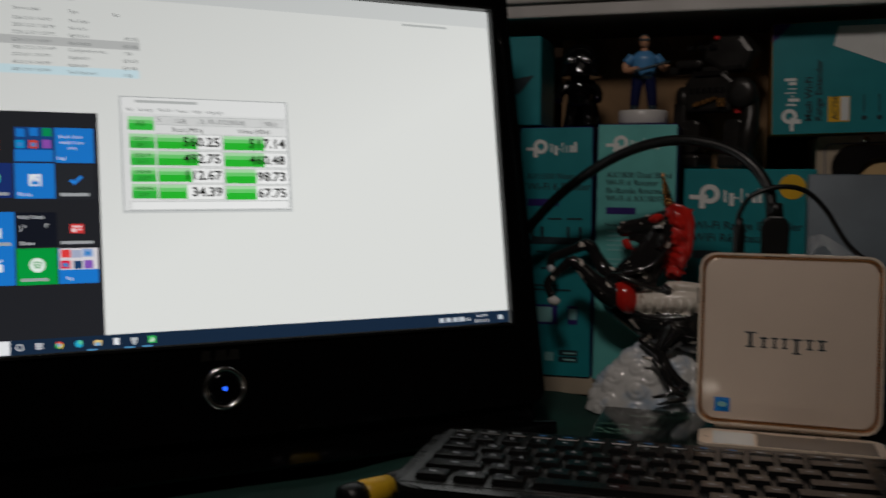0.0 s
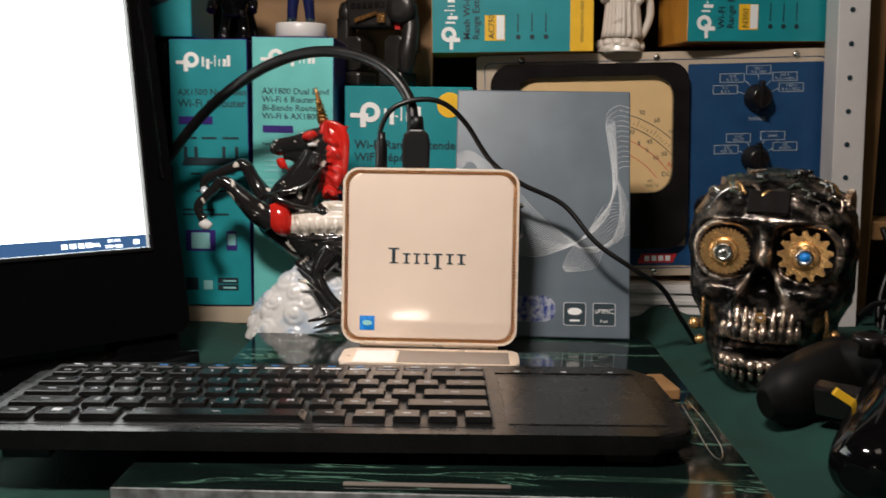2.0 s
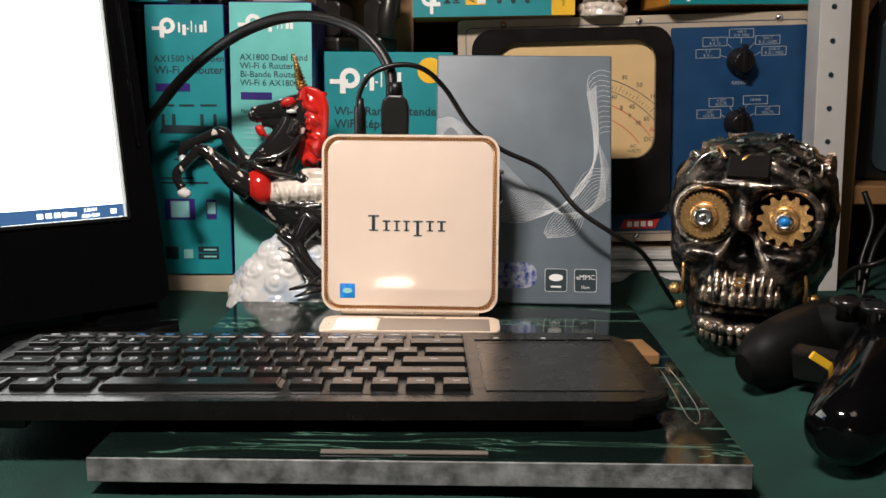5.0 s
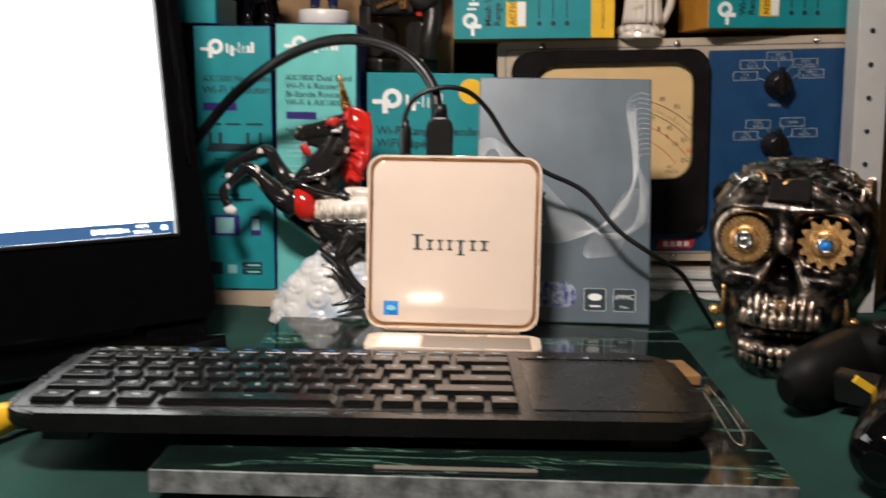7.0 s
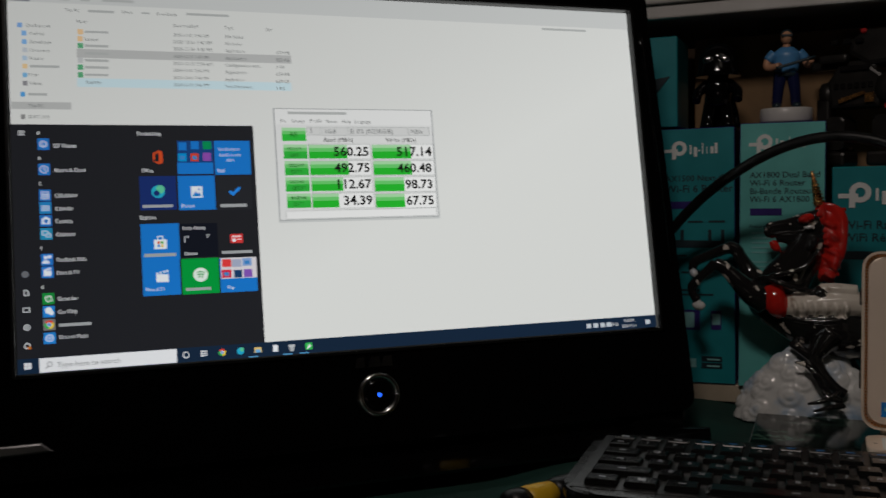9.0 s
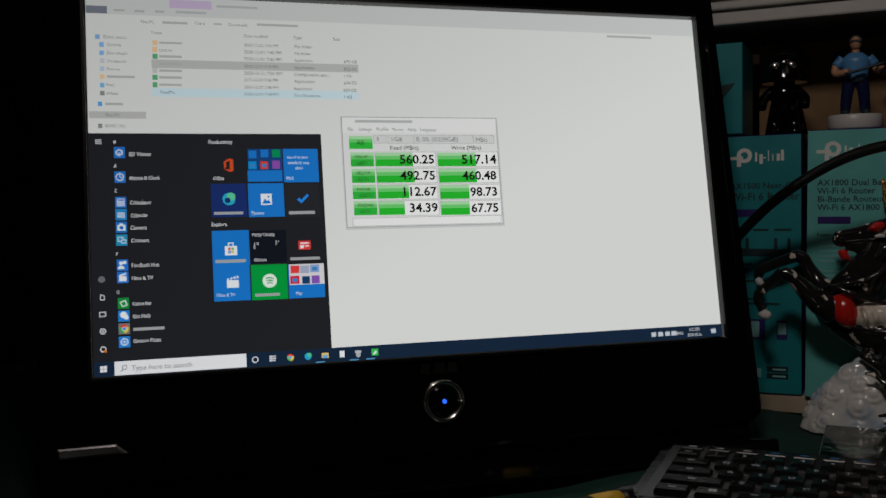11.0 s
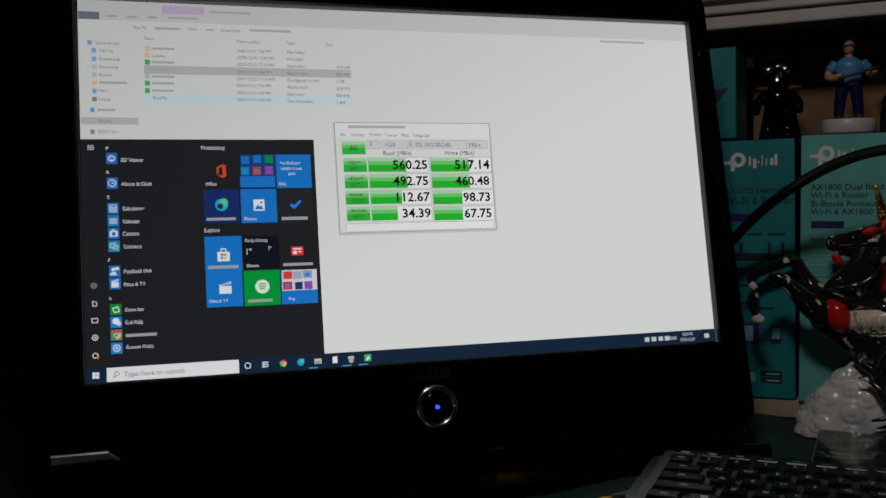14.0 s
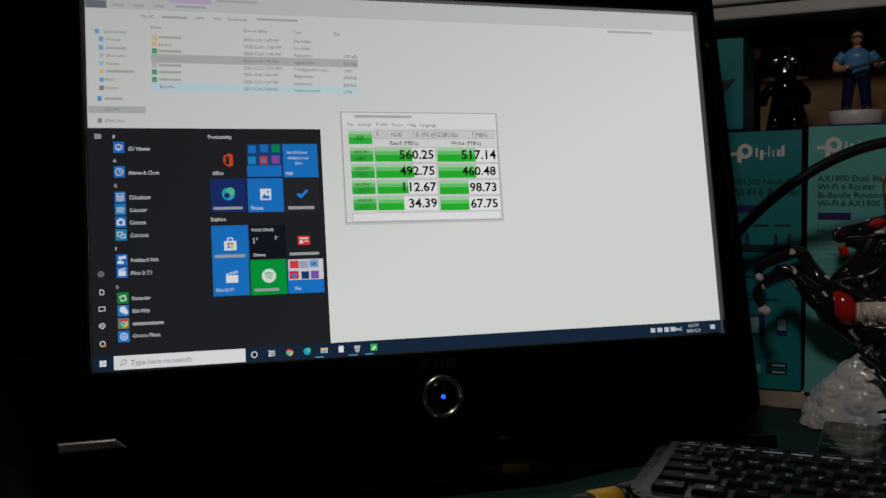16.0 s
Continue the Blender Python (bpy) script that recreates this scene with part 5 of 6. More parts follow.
def extender(x, z, w, h, label, words_in, tag, photo, rz=0):
    ob = carton("extender_box", pose(x, 0.897, z, 0, -1.2, rz), w, 0.075, h, "teal", label, "orange")
    up = pose(0, 0, 0, 0, -90, 0)
    s = 0.0135
    pts = [(s * 0.5 * math.cos(a), s * 0.5 * math.sin(a)) for a in [math.pi * k / 20 for k in range(40)]]
    inn = [(s * 0.24 * math.cos(a), s * 0.24 * math.sin(a)) for a in [math.pi * k / 20 for k in range(40)]]
    bm = bmesh.new()
    add_ring(bm, pts, inn, -0.0008, -0.0004)
    add_box(bm, -s * 1.0, -s * 0.1, -0.00085, -0.0004, -s * 0.28, -s * 0.05)
    add_box(bm, -s * 0.5, -s * 0.22, -0.0009, -0.0004, -s * 0.75, s * 0.1)
    word_mark(bm, s * 0.70, -0.0004, -s * 0.42, s)
    part("logo_mark", bm, "print_white", ob, "", pose(0.0155, 0, 0.0165) @ up)
    for i, t in enumerate(words_in):
        lettering(t, 0.0085, pose(0.0345 + 0.0085 * i, -0.0006, 0.0115) @ up, "ink", ob, bold=0.02)
    part("model_label", box(0.0480, 0.0660, -0.0008, -0.0004, 0.0105, 0.0330), "yellow", ob, "yellow model label")
    part("model_label", box(0.0585, 0.0655, -0.0010, -0.0007, 0.0115, 0.0325), "print_white", ob)
    lettering(tag, 0.0075, pose(0.0565, -0.0011, 0.0122) @ up, "ink", ob)
    for k in range(3):
        part("feature_icon", lathe([(0.0022, 0), (0.0022, 0.0004)], 12, pose(0.078 + 0.0125 * k, -0.0004, 0.0135, 90)), "ink", ob)
        bar(0.0772 + 0.0125 * k, 0.0782 + 0.0125 * k, 0.018, 0.034, -0.0005, "ink", ob)
    part("device_picture", prism(photo, -0.0009, -0.0004), "print_white", ob)
    return ob


e1 = extender(0.1155, 0.2445, 0.1455, 0.100, "teal and yellow wireless extender box lying on the meter", ("Mesh Wi-Fi", "Range Extender"), "AC750", [(0.052, 0.078), (0.115, 0.052), (0.119, 0.086), (0.110, 0.094), (0.056, 0.095)])
part("yellow_band", box(0.1245, 0.1452, -0.0007, -0.0003, 0.0006, 0.0995), "yellow", e1, "yellow printed band")
lettering("WORKS WITH ANY WI-FI ROUTER", 0.0042, pose(0.1365, -0.0009, 0.008) @ pose(0, 0, 0, 0, -90, 0), "ink", e1)
part("violet_corner", prism([(0.0006, 0.0995), (0.017, 0.0995), (0.0006, 0.083)], -0.0008, -0.0004), "purple", e1)
e2 = extender(0.3440, 0.2570, 0.150, 0.100, "teal and orange wireless extender box lying on the meter", ("Wi-Fi", "Range Extender"), "N300", [(0.075, 0.072), (0.125, 0.055), (0.130, 0.080), (0.080, 0.094)], 9)

# ---------------------------------------------------------------- bench meter
mt = thing("bench_meter", pose(0.1630, 0.920, 0.0345, 0, -1.9, 0), "old bench voltmeter with large dial and blue control panel", "meter")
MW, MH = 0.328, 0.2095
part("case", box(0, MW, 0.003, 0.12, 0, MH, 0.004), "cream", mt)
part("front_panel", prism([(p + MW / 2, q + MH / 2) for p, q in outline(MW, MH, 0.004)], 0, 0.003, 0.0008), "cream", mt, "cream front panel with blue line")
part("blue_line", add_ring(bmesh.new(), [(p + MW / 2, q + MH / 2) for p, q in outline(MW - 0.014, MH - 0.014, 0.006)], [(p + MW / 2, q + MH / 2) for p, q in outline(MW - 0.0155, MH - 0.0155, 0.0055)], -0.0003, 0.0002), "blue", mt)
part("blue_panel", prism([(p + 0.2595, q + 0.1035) for p, q in outline(0.129, 0.188, 0.002)], -0.001, 0.001, 0.0003), "blue", mt, "blue enamel control panel")
part("blue_panel", box(0.010, 0.196, -0.0008, 0.0005, 0.010, 0.028), "blue", mt)
part("meter_bezel", add_ring(bmesh.new(), [(p + 0.1035, q + 0.1135) for p, q in outline(0.182, 0.172, 0.018)], [(p + 0.1070, q + 0.134) for p, q in outline(0.146, 0.108, 0.020)], -0.010, 0.0005), "bakelite", mt, "black bakelite meter bezel")
part("dial_card", prism([(p + 0.1070, q + 0.134) for p, q in outline(0.150, 0.112, 0.020)], -0.0035, -0.0025), "dial", mt, "yellowed dial card")


def arc_line(r, a0, a1, w, cx=0.107, cz=0.050):
    bm = bmesh.new()
    n, prev = 40, None
    for k in range(n + 1):
        a = radians(a0 + (a1 - a0) * k / n)
        pair = [bm.verts.new((cx + q * math.cos(a), -0.0037, cz + q * math.sin(a))) for q in (r, r - w)]
        if prev:
            bm.faces.new((prev[0], prev[1], pair[1], pair[0]))
        prev = pair
    return bm


for r, k in ((0.108, "ink"), (0.098, "ink"), (0.086, "redp"), (0.074, "redp")):
    part("scale_line", arc_line(r, 36, 140, 0.0006), k, mt)
bm = bmesh.new()
for k in range(53):
    a = radians(36 + 2 * k)
    r0, r1 = 0.100, 0.100 + (0.0055 if k % 5 == 0 else 0.003)
    p, q = Vector((math.cos(a), 0, math.sin(a))), Vector((-math.sin(a), 0, math.cos(a))) * 0.0002
    c = Vector((0.107, -0.0037, 0.050))
    bm.faces.new([bm.verts.new(c + v) for v in (p * r0 + q, p * r0 - q, p * r1 - q, p * r1 + q)])
part("scale_ticks", bm, "ink", mt)
for s, a, r in (("30", 66, 0.112), ("50", 58, 0.112), ("100", 49, 0.112), ("40", 67, 0.092), ("45", 55, 0.092), ("50", 44, 0.092), ("8", 60, 0.086), ("9", 53, 0.084), ("10", 46, 0.084)):
    lettering(s, 0.0058, pose(0.107 + r * math.cos(radians(a)), -0.0038, 0.050 + r * math.sin(radians(a)), 0, 0, 0), "ink", mt, "CENTER")
lettering("AC", 0.006, pose(0.176, -0.0038, 0.104), "redp", mt)
lettering("DC", 0.006, pose(0.171, -0.0038, 0.095), "ink", mt)
lettering("AC", 0.0042, pose(0.158, -0.0038, 0.0935 - 0.004), "ink", mt)
lettering("VOLTS", 0.0042, pose(0.156, -0.0038, 0.0895 - 0.0045), "ink", mt)
for k in range(4):
    bar(0.158, 0.164, 0.079 - 0.0055 * k, 0.0805 - 0.0055 * k, -0.0036, "ink", mt, "table_figures")
    bar(0.169, 0.173, 0.079 - 0.0055 * k, 0.0805 - 0.0055 * k, -0.0036, "ink", mt, "table_figures")


def knob(x, z, a):
    ob = part("knob", lathe([(0.013, 0), (0.0125, 0.004), (0.010, 0.006), (0.0095, 0.014), (0.008, 0.0155)], 28, pose(x, -0.001, z, 90)), "bakelite", mt, "black pointer knob")
    part("knob_wing", prism([(-0.0028, -0.010), (0.0028, -0.010), (0.0018, 0.0155), (-0.0018, 0.0155)], -0.019, -0.008, 0.0015), "bakelite", ob, "", pose(x, 0, z, 0, a, 0))


knob(0.2590, 0.1655, 0)
knob(0.2580, 0.1095, 0)
knob(0.2150, 0.0640, 0)
for a, b, x, z in (("5 V", "R X 1", 0.2180, 0.1790), ("10 V", "R X 10", 0.2240, 0.1895), ("100 V", "R X 1000", 0.2480, 0.1965), ("500 V", "R X 10,000", 0.2720, 0.1900), ("1000 V", "R X 1 MEG", 0.2780, 0.1800), ("- DC", "VOLTS", 0.2200, 0.1240), ("+ DC", "VOLTS", 0.2310, 0.1345), ("OHMS", "", 0.2625, 0.1360), ("AC", "VOLTS", 0.2740, 0.1260)):
    w, hgt, z = 0.0225, 0.0082, z - 0.0095
    part("label_frame", add_ring(bmesh.new(), [(x, z), (x + w, z), (x + w, z + hgt), (x, z + hgt)], [(x + 0.0005, z + 0.0005), (x + w - 0.0005, z + 0.0005), (x + w - 0.0005, z + hgt - 0.0005), (x + 0.0005, z + hgt - 0.0005)], -0.0014, -0.0010), "panel_print", mt)
    lettering(a, 0.0036, pose(x + w / 2, -0.0014, z + (0.0045 if b else 0.0028)), "panel_print", mt, "CENTER")
    if b:
        lettering(b, 0.0036, pose(x + w / 2, -0.0014, z + 0.0012), "panel_print", mt, "CENTER")
for x0, z0, x1, z1 in ((0.2415, 0.1715, 0.2475, 0.1690), (0.2475, 0.1815, 0.2520, 0.1765), (0.2592, 0.1865, 0.2592, 0.1815), (0.2710, 0.1820, 0.2665, 0.1770), (0.2770, 0.1740, 0.2710, 0.1705), (0.2435, 0.1170, 0.2475, 0.1145), (0.2505, 0.1245, 0.2530, 0.1205), (0.2660, 0.1260, 0.2635, 0.1210), (0.2735, 0.1190, 0.2690, 0.1155)):
    part("pointer_line", tube([(x0, -0.0012, z0), (x1, -0.0012, z1)], 0.0003, 6, 2), "panel_print", mt)
lettering("RANGE", 0.0048, pose(0.2590, -0.0014, 0.1450), "panel_print", mt, "CENTER")
lettering("ZERO", 0.0042, pose(0.2080, -0.0014, 0.0450), "panel_print", mt, "CENTER")
part("red_badge", prism([(0.150, 0.0125), (0.183, 0.0125), (0.187, 0.0215), (0.154, 0.0215)], -0.0016, -0.0006), "redp", mt, "red maker's badge")
for k in range(4):
    part("badge_mark", box(0.1565 + 0.0065 * k, 0.1610 + 0.0065 * k, -0.0020, -0.0015, 0.0145, 0.0195), "print_white", mt)
for x in (0.042, 0.166, 0.293):
    for z in (0.2045, 0.0045):
        part("panel_screw", lathe([(0.0034, 0), (0.0034, 0.001), (0.0024, 0.0024), (0.0008, 0.0028)], 16, pose(x, 0, z, 90)), "chrome", mt)

# ---------------------------------------------------------------- pewter skull
SK = (0.365, 0.688, 0.004)
SZ = [0, 0.006, 0.015, 0.03, 0.05, 0.065, 0.085, 0.105, 0.125, 0.14, 0.150, 0.156, 0.158]
SWD = [0.020, 0.028, 0.034, 0.040, 0.046, 0.053, 0.054, 0.056, 0.053, 0.044, 0.030, 0.015, 0.002]
SFR = [0.040, 0.050, 0.056, 0.060, 0.061, 0.058, 0.054, 0.058, 0.053, 0.043, 0.029, 0.014, 0.002]
SBK = [-0.02, 0.0, 0.012, 0.024, 0.042, 0.056, 0.063, 0.064, 0.060, 0.050, 0.034, 0.016, 0.002]


def dent(x, z, cx, cz, rx, rz, p=2.0):
    return math.exp(-(abs((x - cx) / rx) ** p + abs((z - cz) / rz) ** p))


def skull_point(a, z):
    w, f, b = (float(np.interp(z, SZ, s)) for s in (SWD, SFR, SBK))
    c, s = math.cos(a), math.sin(a)
    x = w * math.copysign(abs(s) ** 0.85, s)
    y = -f * abs(c) ** 0.8 if c > 0 else b * abs(c) ** 0.9
    if c > 0:
        d = 0.0
        for ex in (-0.0255, 0.0245):
            d += 0.024 * dent(x, z, ex, 0.1030, 0.0185, 0.0175, 4)
            d -= 0.0035 * dent(x, z, ex, 0.1240, 0.017, 0.006)
            d -= 0.006 * dent(x, z, ex * 1.45, 0.0780, 0.012, 0.008)
            d += 0.013 * dent(x, z, ex * 1.55, 0.0480, 0.012, 0.016)
        wn = 0.0045 + 0.0075 * max(0, min(1, (0.092 - z) / 0.022))
        d += 0.022 * dent(x, z, -0.001, 0.079, wn, 0.013, 4)
        d -= 0.005 * dent(x, z, 0, 0.099, 0.005, 0.010)
        d -= 0.004 * dent(x, z, 0, 0.012, 0.014, 0.010)
        d += 0.012 * dent(x, z, 0, 0.0375, 0.024, 0.0052, 4)
        y += d * min(1, c * 3)
    k = noise.noise((x * 60, y * 60, z * 60)) * 0.0015 + noise.noise((x * 150, y * 150, z * 150)) * 0.0013
    return Vector((x * (1 + k * 14), y * (1 + k * 14), z))


bm = bmesh.new()
NA, NZ = 190, 170
rings = [[bm.verts.new(skull_point(2 * math.pi * i / NA, 0.158 * j / NZ)) for i in range(NA)] for j in range(NZ + 1)]
for j in range(NZ):
    for i in range(NA):
        bm.faces.new((rings[j][i], rings[j][(i + 1) % NA], rings[j + 1][(i + 1) % NA], rings[j + 1][i])).smooth = True
bm.faces.new(rings[0])
bm.faces.new(rings[-1])
for z, n, up in ((0.0505, 10, 1), (0.0285, 10, -1)):
    for k in range(n):
        a = radians(-52 + 104 * (k + 0.5) / n)
        x, y = 0.031 * math.sin(a), -0.024 - 0.042 * math.cos(a)
        add_ball(bm, (x, y, z), (0.0031, 0.0030, 0.0058 if up > 0 else 0.0042), seg=10)
        add_tube(bm, [(x, y + 0.0015, z + up * 0.004), (x * 1.03, y + 0.002, z + up * 0.009), (x * 1.05, y + 0.006, z + up * (0.017 if up > 0 else 0.011))], [0.0021, 0.0017, 0.0008], 8, 3)
for x, z, r in ((-0.0255, 0.1030, 0.0198), (0.0245, 0.1030, 0.0205)):
    add_tube(bm, [(x + r * math.cos(a), -0.046 + 0.006 * abs(math.cos(a)), z + r * math.sin(a)) for a in [math.pi * k / 8 for k in range(17)]], 0.0028, 8, 3)
# gears, bolts and boards set into the skull
for cx, teeth, depth, r in ((-0.0255, 34, 0.0013, 0.0162), (0.0245, 13, 0.0034, 0.0170)):
    add_gear(bm, Matrix.Translation((cx, -0.0500, 0.1030)), r, teeth, depth, 0.003, 0.004, 1)
    add_lathe(bm, [(0.0095, 0), (0.0095, 0.001), (0.0085, 0.0022), (0.0065, 0.0022), (0.0065, 0.001)], 28, pose(cx, -0.053, 0.1030, 90), 1)
    add_lathe(bm, [(0.0060, 0), (0.0060, 0.005), (0.0045, 0.0055), (0.0040, 0.003)], 6 if teeth < 20 else 24, pose(cx, -0.053, 0.1030, 90), 2)
    add_ball(bm, (cx, -0.0560, 0.1030), 0.0034, slot=3 if teeth < 20 else 2, seg=12)
add_gear(bm, pose(0.001, -0.0640, 0.0620), 0.0040, 12, 0.0011, 0.002, 0.0012, 1)
add_gear(bm, pose(0.033, -0.0430, 0.1320, -30, 0, 30), 0.0060, 14, 0.0012, 0.002, 0.0042, 2)
add_gear(bm, pose(0.0455, -0.004, 0.132, 0, 32, 80), 0.0130, 26, 0.0018, 0.004, 0.004, 0)
add_ball(bm, (-0.046, -0.030, 0.046), 0.0045, slot=1, seg=10)
add_ball(bm, (-0.041, -0.036, 0.036), 0.0035, slot=1, seg=10)
add_ball(bm, (0.044, -0.028, 0.046), 0.0042, slot=1, seg=10)
for cx in (-0.040, 0.039):
    add_tube(bm, [(cx, -0.036, 0.045), (cx + 0.001, -0.041, 0.055), (cx * 0.98, -0.040, 0.068)], 0.0012, 8, 4, 1)
chip = pose(0.0, -0.0475, 0.1370, -42, 0, 0)
add_part(bm, add_box(bmesh.new(), -0.013, 0.013, -0.0015, 0.0035, -0.009, 0.009, 0.0005, 1, 4), chip)
rng = random.Random(4)
for k in range(46):
    a, rr = rng.uniform(-2.1, 2.1), rng.uniform(0.2, 1.0)
    z = 0.1565 - 0.020 * rr * rr
    p = skull_point(a, z)
    mm = Matrix.Translation(p) @ Euler((rng.uniform(-0.5, 0.5) - 0.5 * rr * math.cos(a), 0.6 * rr * math.sin(a), rng.uniform(0, 3))).to_matrix().to_4x4()
    sx, sy, sz = rng.uniform(0.0015, 0.006), rng.uniform(0.0010, 0.0032), rng.uniform(0.0005, 0.0014)
    add_part(bm, add_box(bmesh.new(), -sx, sx, -sy, sy, -sz, sz, 0.0003, 1, rng.choice((0, 4, 5, 5, 5, 2, 0))), mm)
for k in range(9):
    a = rng.uniform(-1.4, 1.4)
    p = skull_point(a, rng.uniform(0.135, 0.150))
    q = skull_point(a + rng.uniform(-0.4, 0.4), rng.uniform(0.125, 0.150))
    add_tube(bm, [p, (p + q) / 2 * 1.03, q], 0.0011, 6, 4, rng.choice((1, 0, 2)))
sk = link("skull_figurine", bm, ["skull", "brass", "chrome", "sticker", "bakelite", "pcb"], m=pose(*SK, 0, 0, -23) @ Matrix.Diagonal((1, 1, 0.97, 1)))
tagged(sk, "dark pewter mechanical skull with brass gear eyes on the cloth", "skull figurine")

# ---------------------------------------------------------------- unicorn figurine
def fused(bm, voxel, rounds):
    """One closed skin round many overlapping pieces, each stretch keeping the material of the piece that it covers."""
    bm.faces.ensure_lookup_table()
    tree, slots = BVHTree.FromBMesh(bm), [f.material_index for f in bm.faces]
    me = bpy.data.meshes.new("fused")
    bm.to_mesh(me)
    bm.free()
    tmp = new("fused", me)
    skin = tmp.modifiers.new("skin", "REMESH")
    skin.mode, skin.voxel_size, skin.use_smooth_shade = "VOXEL", voxel, True
    even = tmp.modifiers.new("even", "SMOOTH")
    even.factor, even.iterations = 0.5, rounds
    dg = bpy.context.evaluated_depsgraph_get()
    out = bmesh.new()
    out.from_mesh(tmp.evaluated_get(dg).to_mesh())
    bpy.data.objects.remove(tmp)
    bpy.data.meshes.remove(me)
    for f in out.faces:
        f.material_index, f.smooth = slots[tree.find_nearest(f.calc_center_median())[2]], True
    return out


bm = bmesh.new()
Y = 0.800


def P(u, v, dy=0.0):
    """Place in the figurine's upright plane: u to the right and v down, in fifths of a millimetre."""
    return (-0.0771 + u * 0.0001987, dy, 0.2111 - v * 0.0001979)


def limb(points, slot=0, n=16, flat=1.0, per=5):
    """A tapered limb through (u, v, depth, radius)."""
    add_tube(bm, [P(u, v, d) for u, v, d, r in points], [r * 0.0001987 for u, v, d, r in points], n, per, slot, flat)


# trunk, neck, head and jaw
limb([(270, 545, 0, 30), (320, 560, 0, 68), (410, 610, 0, 92), (520, 655, 0, 116), (640, 680, 0, 122), (740, 700, 0, 105), (800, 720, 0, 50)], 0, 22, 0.85)
limb([(540, 235, 0, 48), (528, 290, 0, 58), (505, 350, 0, 66), (468, 420, 0, 84), (420, 500, 0, 100), (380, 570, 0, 80)], 0, 20, 0.62)
limb([(580, 215, 0, 26), (545, 230, 0, 44), (500, 250, 0, 50), (440, 262, 0, 40), (395, 268, 0, 36), (362, 276, 0, 34), (346, 280, 0, 20)], 0, 18, 0.72)
limb([(560, 290, 0, 40), (520, 310, 0, 44), (470, 312, 0, 30), (420, 306, 0, 22), (392, 310, 0, 14)], 0, 14, 0.7)
limb([(372, 318, -.001, 12), (382, 335, -.001, 18), (394, 352, -.001, 17), (398, 362, -.001, 8)], 1, 12, 0.8)
for d in (-1, 1):
    limb([(348, 262, d * .005, 8), (356, 284, d * .006, 12), (366, 300, d * .005, 7)], 0, 8)
    limb([(480, 232, d * .0085, 10), (508, 222, d * .0100, 20), (535, 214, d * .0090, 12)], 1, 10, 0.8)
    limb([(500, 262, d * .0090, 7), (522, 258, d * .0105, 10), (540, 262, d * .0090, 6)], 2, 8, 0.8)
    limb([(565, 215, d * .006, 20), (568, 185, d * .007, 16), (574, 160, d * .008, 4)], 1, 8, 0.6)
    limb([(540, 300, d * .009, 16), (530, 330, d * .010, 20), (510, 345, d * .009, 10)], 0, 10, 0.7)
# neck straps
limb([(300, 478, -.014, 7), (350, 462, -.018, 10), (400, 480, -.0205, 12), (470, 505, -.0195, 12), (540, 520, -.017, 12), (600, 532, -.015, 12)], 0, 10)
limb([(345, 470, -.015, 8), (390, 450, -.018, 10), (450, 440, -.0165, 10), (510, 410, -.0135, 10), (556, 352, -.011, 9)], 0, 10)
limb([(545, 500, -.015, 14), (565, 525, -.017, 20), (585, 535, -.016, 14)], 0, 10)
# forelegs, raised and bent
limb([(350, 560, -.010, 62), (300, 532, -.014, 50), (255, 490, -.016, 40), (215, 448, -.016, 31), (180, 418, -.016, 27), (152, 408, -.016, 24)], 0, 14)
limb([(158, 406, -.016, 25), (125, 440, -.016, 21), (92, 472, -.016, 19), (66, 500, -.016, 21), (60, 524, -.016, 19), (70, 550, -.016, 18), (82, 566, -.016, 22)], 0, 14)
limb([(72, 572, -.016, 19), (84, 584, -.016, 24), (96, 588, -.016, 22), (112, 580, -.016, 9)], 2, 12)
limb([(330, 510, .008, 50), (280, 455, .012, 38), (245, 400, .013, 30), (225, 362, .013, 28), (200, 346, .013, 26)], 0, 14)
limb([(212, 345, .013, 27), (160, 366, .013, 24), (100, 392, .013, 22), (58, 412, .013, 23), (44, 440, .013, 20), (50, 475, .013, 18)], 0, 14)
limb([(40, 450, .010, 12), (52, 466, .010, 18), (66, 478, .010, 10)], 2, 10)
# saddle pad and pale blanket with its folds
limb([(372, 500, -.012, 30), (388, 545, -.015, 46), (398, 590, -.015, 46), (392, 615, -.012, 24)], 1, 16, 0.95)
limb([(420, 590, -.010, 40), (480, 580, -.011, 52), (560, 572, -.011, 56), (640, 566, -.011, 56), (720, 570, -.010, 50)], 4, 16)
limb([(560, 505, -.012, 20), (620, 510, -.013, 28), (700, 515, -.012, 26)], 4, 14)
for k in range(6):
    limb([(455 + 38 * k, 540, -.018, 6), (472 + 38 * k, 580, -.0225, 9), (470 + 38 * k, 618, -.018, 6)], 4, 8)
limb([(420, 628, -.016, 6), (500, 636, -.0195, 9), (580, 634, -.0205, 9), (660, 624, -.0195, 8)], 0, 8)
# haunches and hind legs down the rock
limb([(600, 690, -.012, 60), (560, 750, -.016, 42), (545, 790, -.018, 30), (575, 850, -.020, 24), (620, 900, -.022, 22), (660, 925, -.022, 20)], 0, 14)
limb([(450, 735, -.012, 14), (500, 762, -.017, 20), (550, 800, -.019, 18)], 0, 10)
limb([(680, 690, .010, 70), (650, 780, .010, 44), (690, 850, .008, 28), (720, 920, .006, 24)], 0, 14)
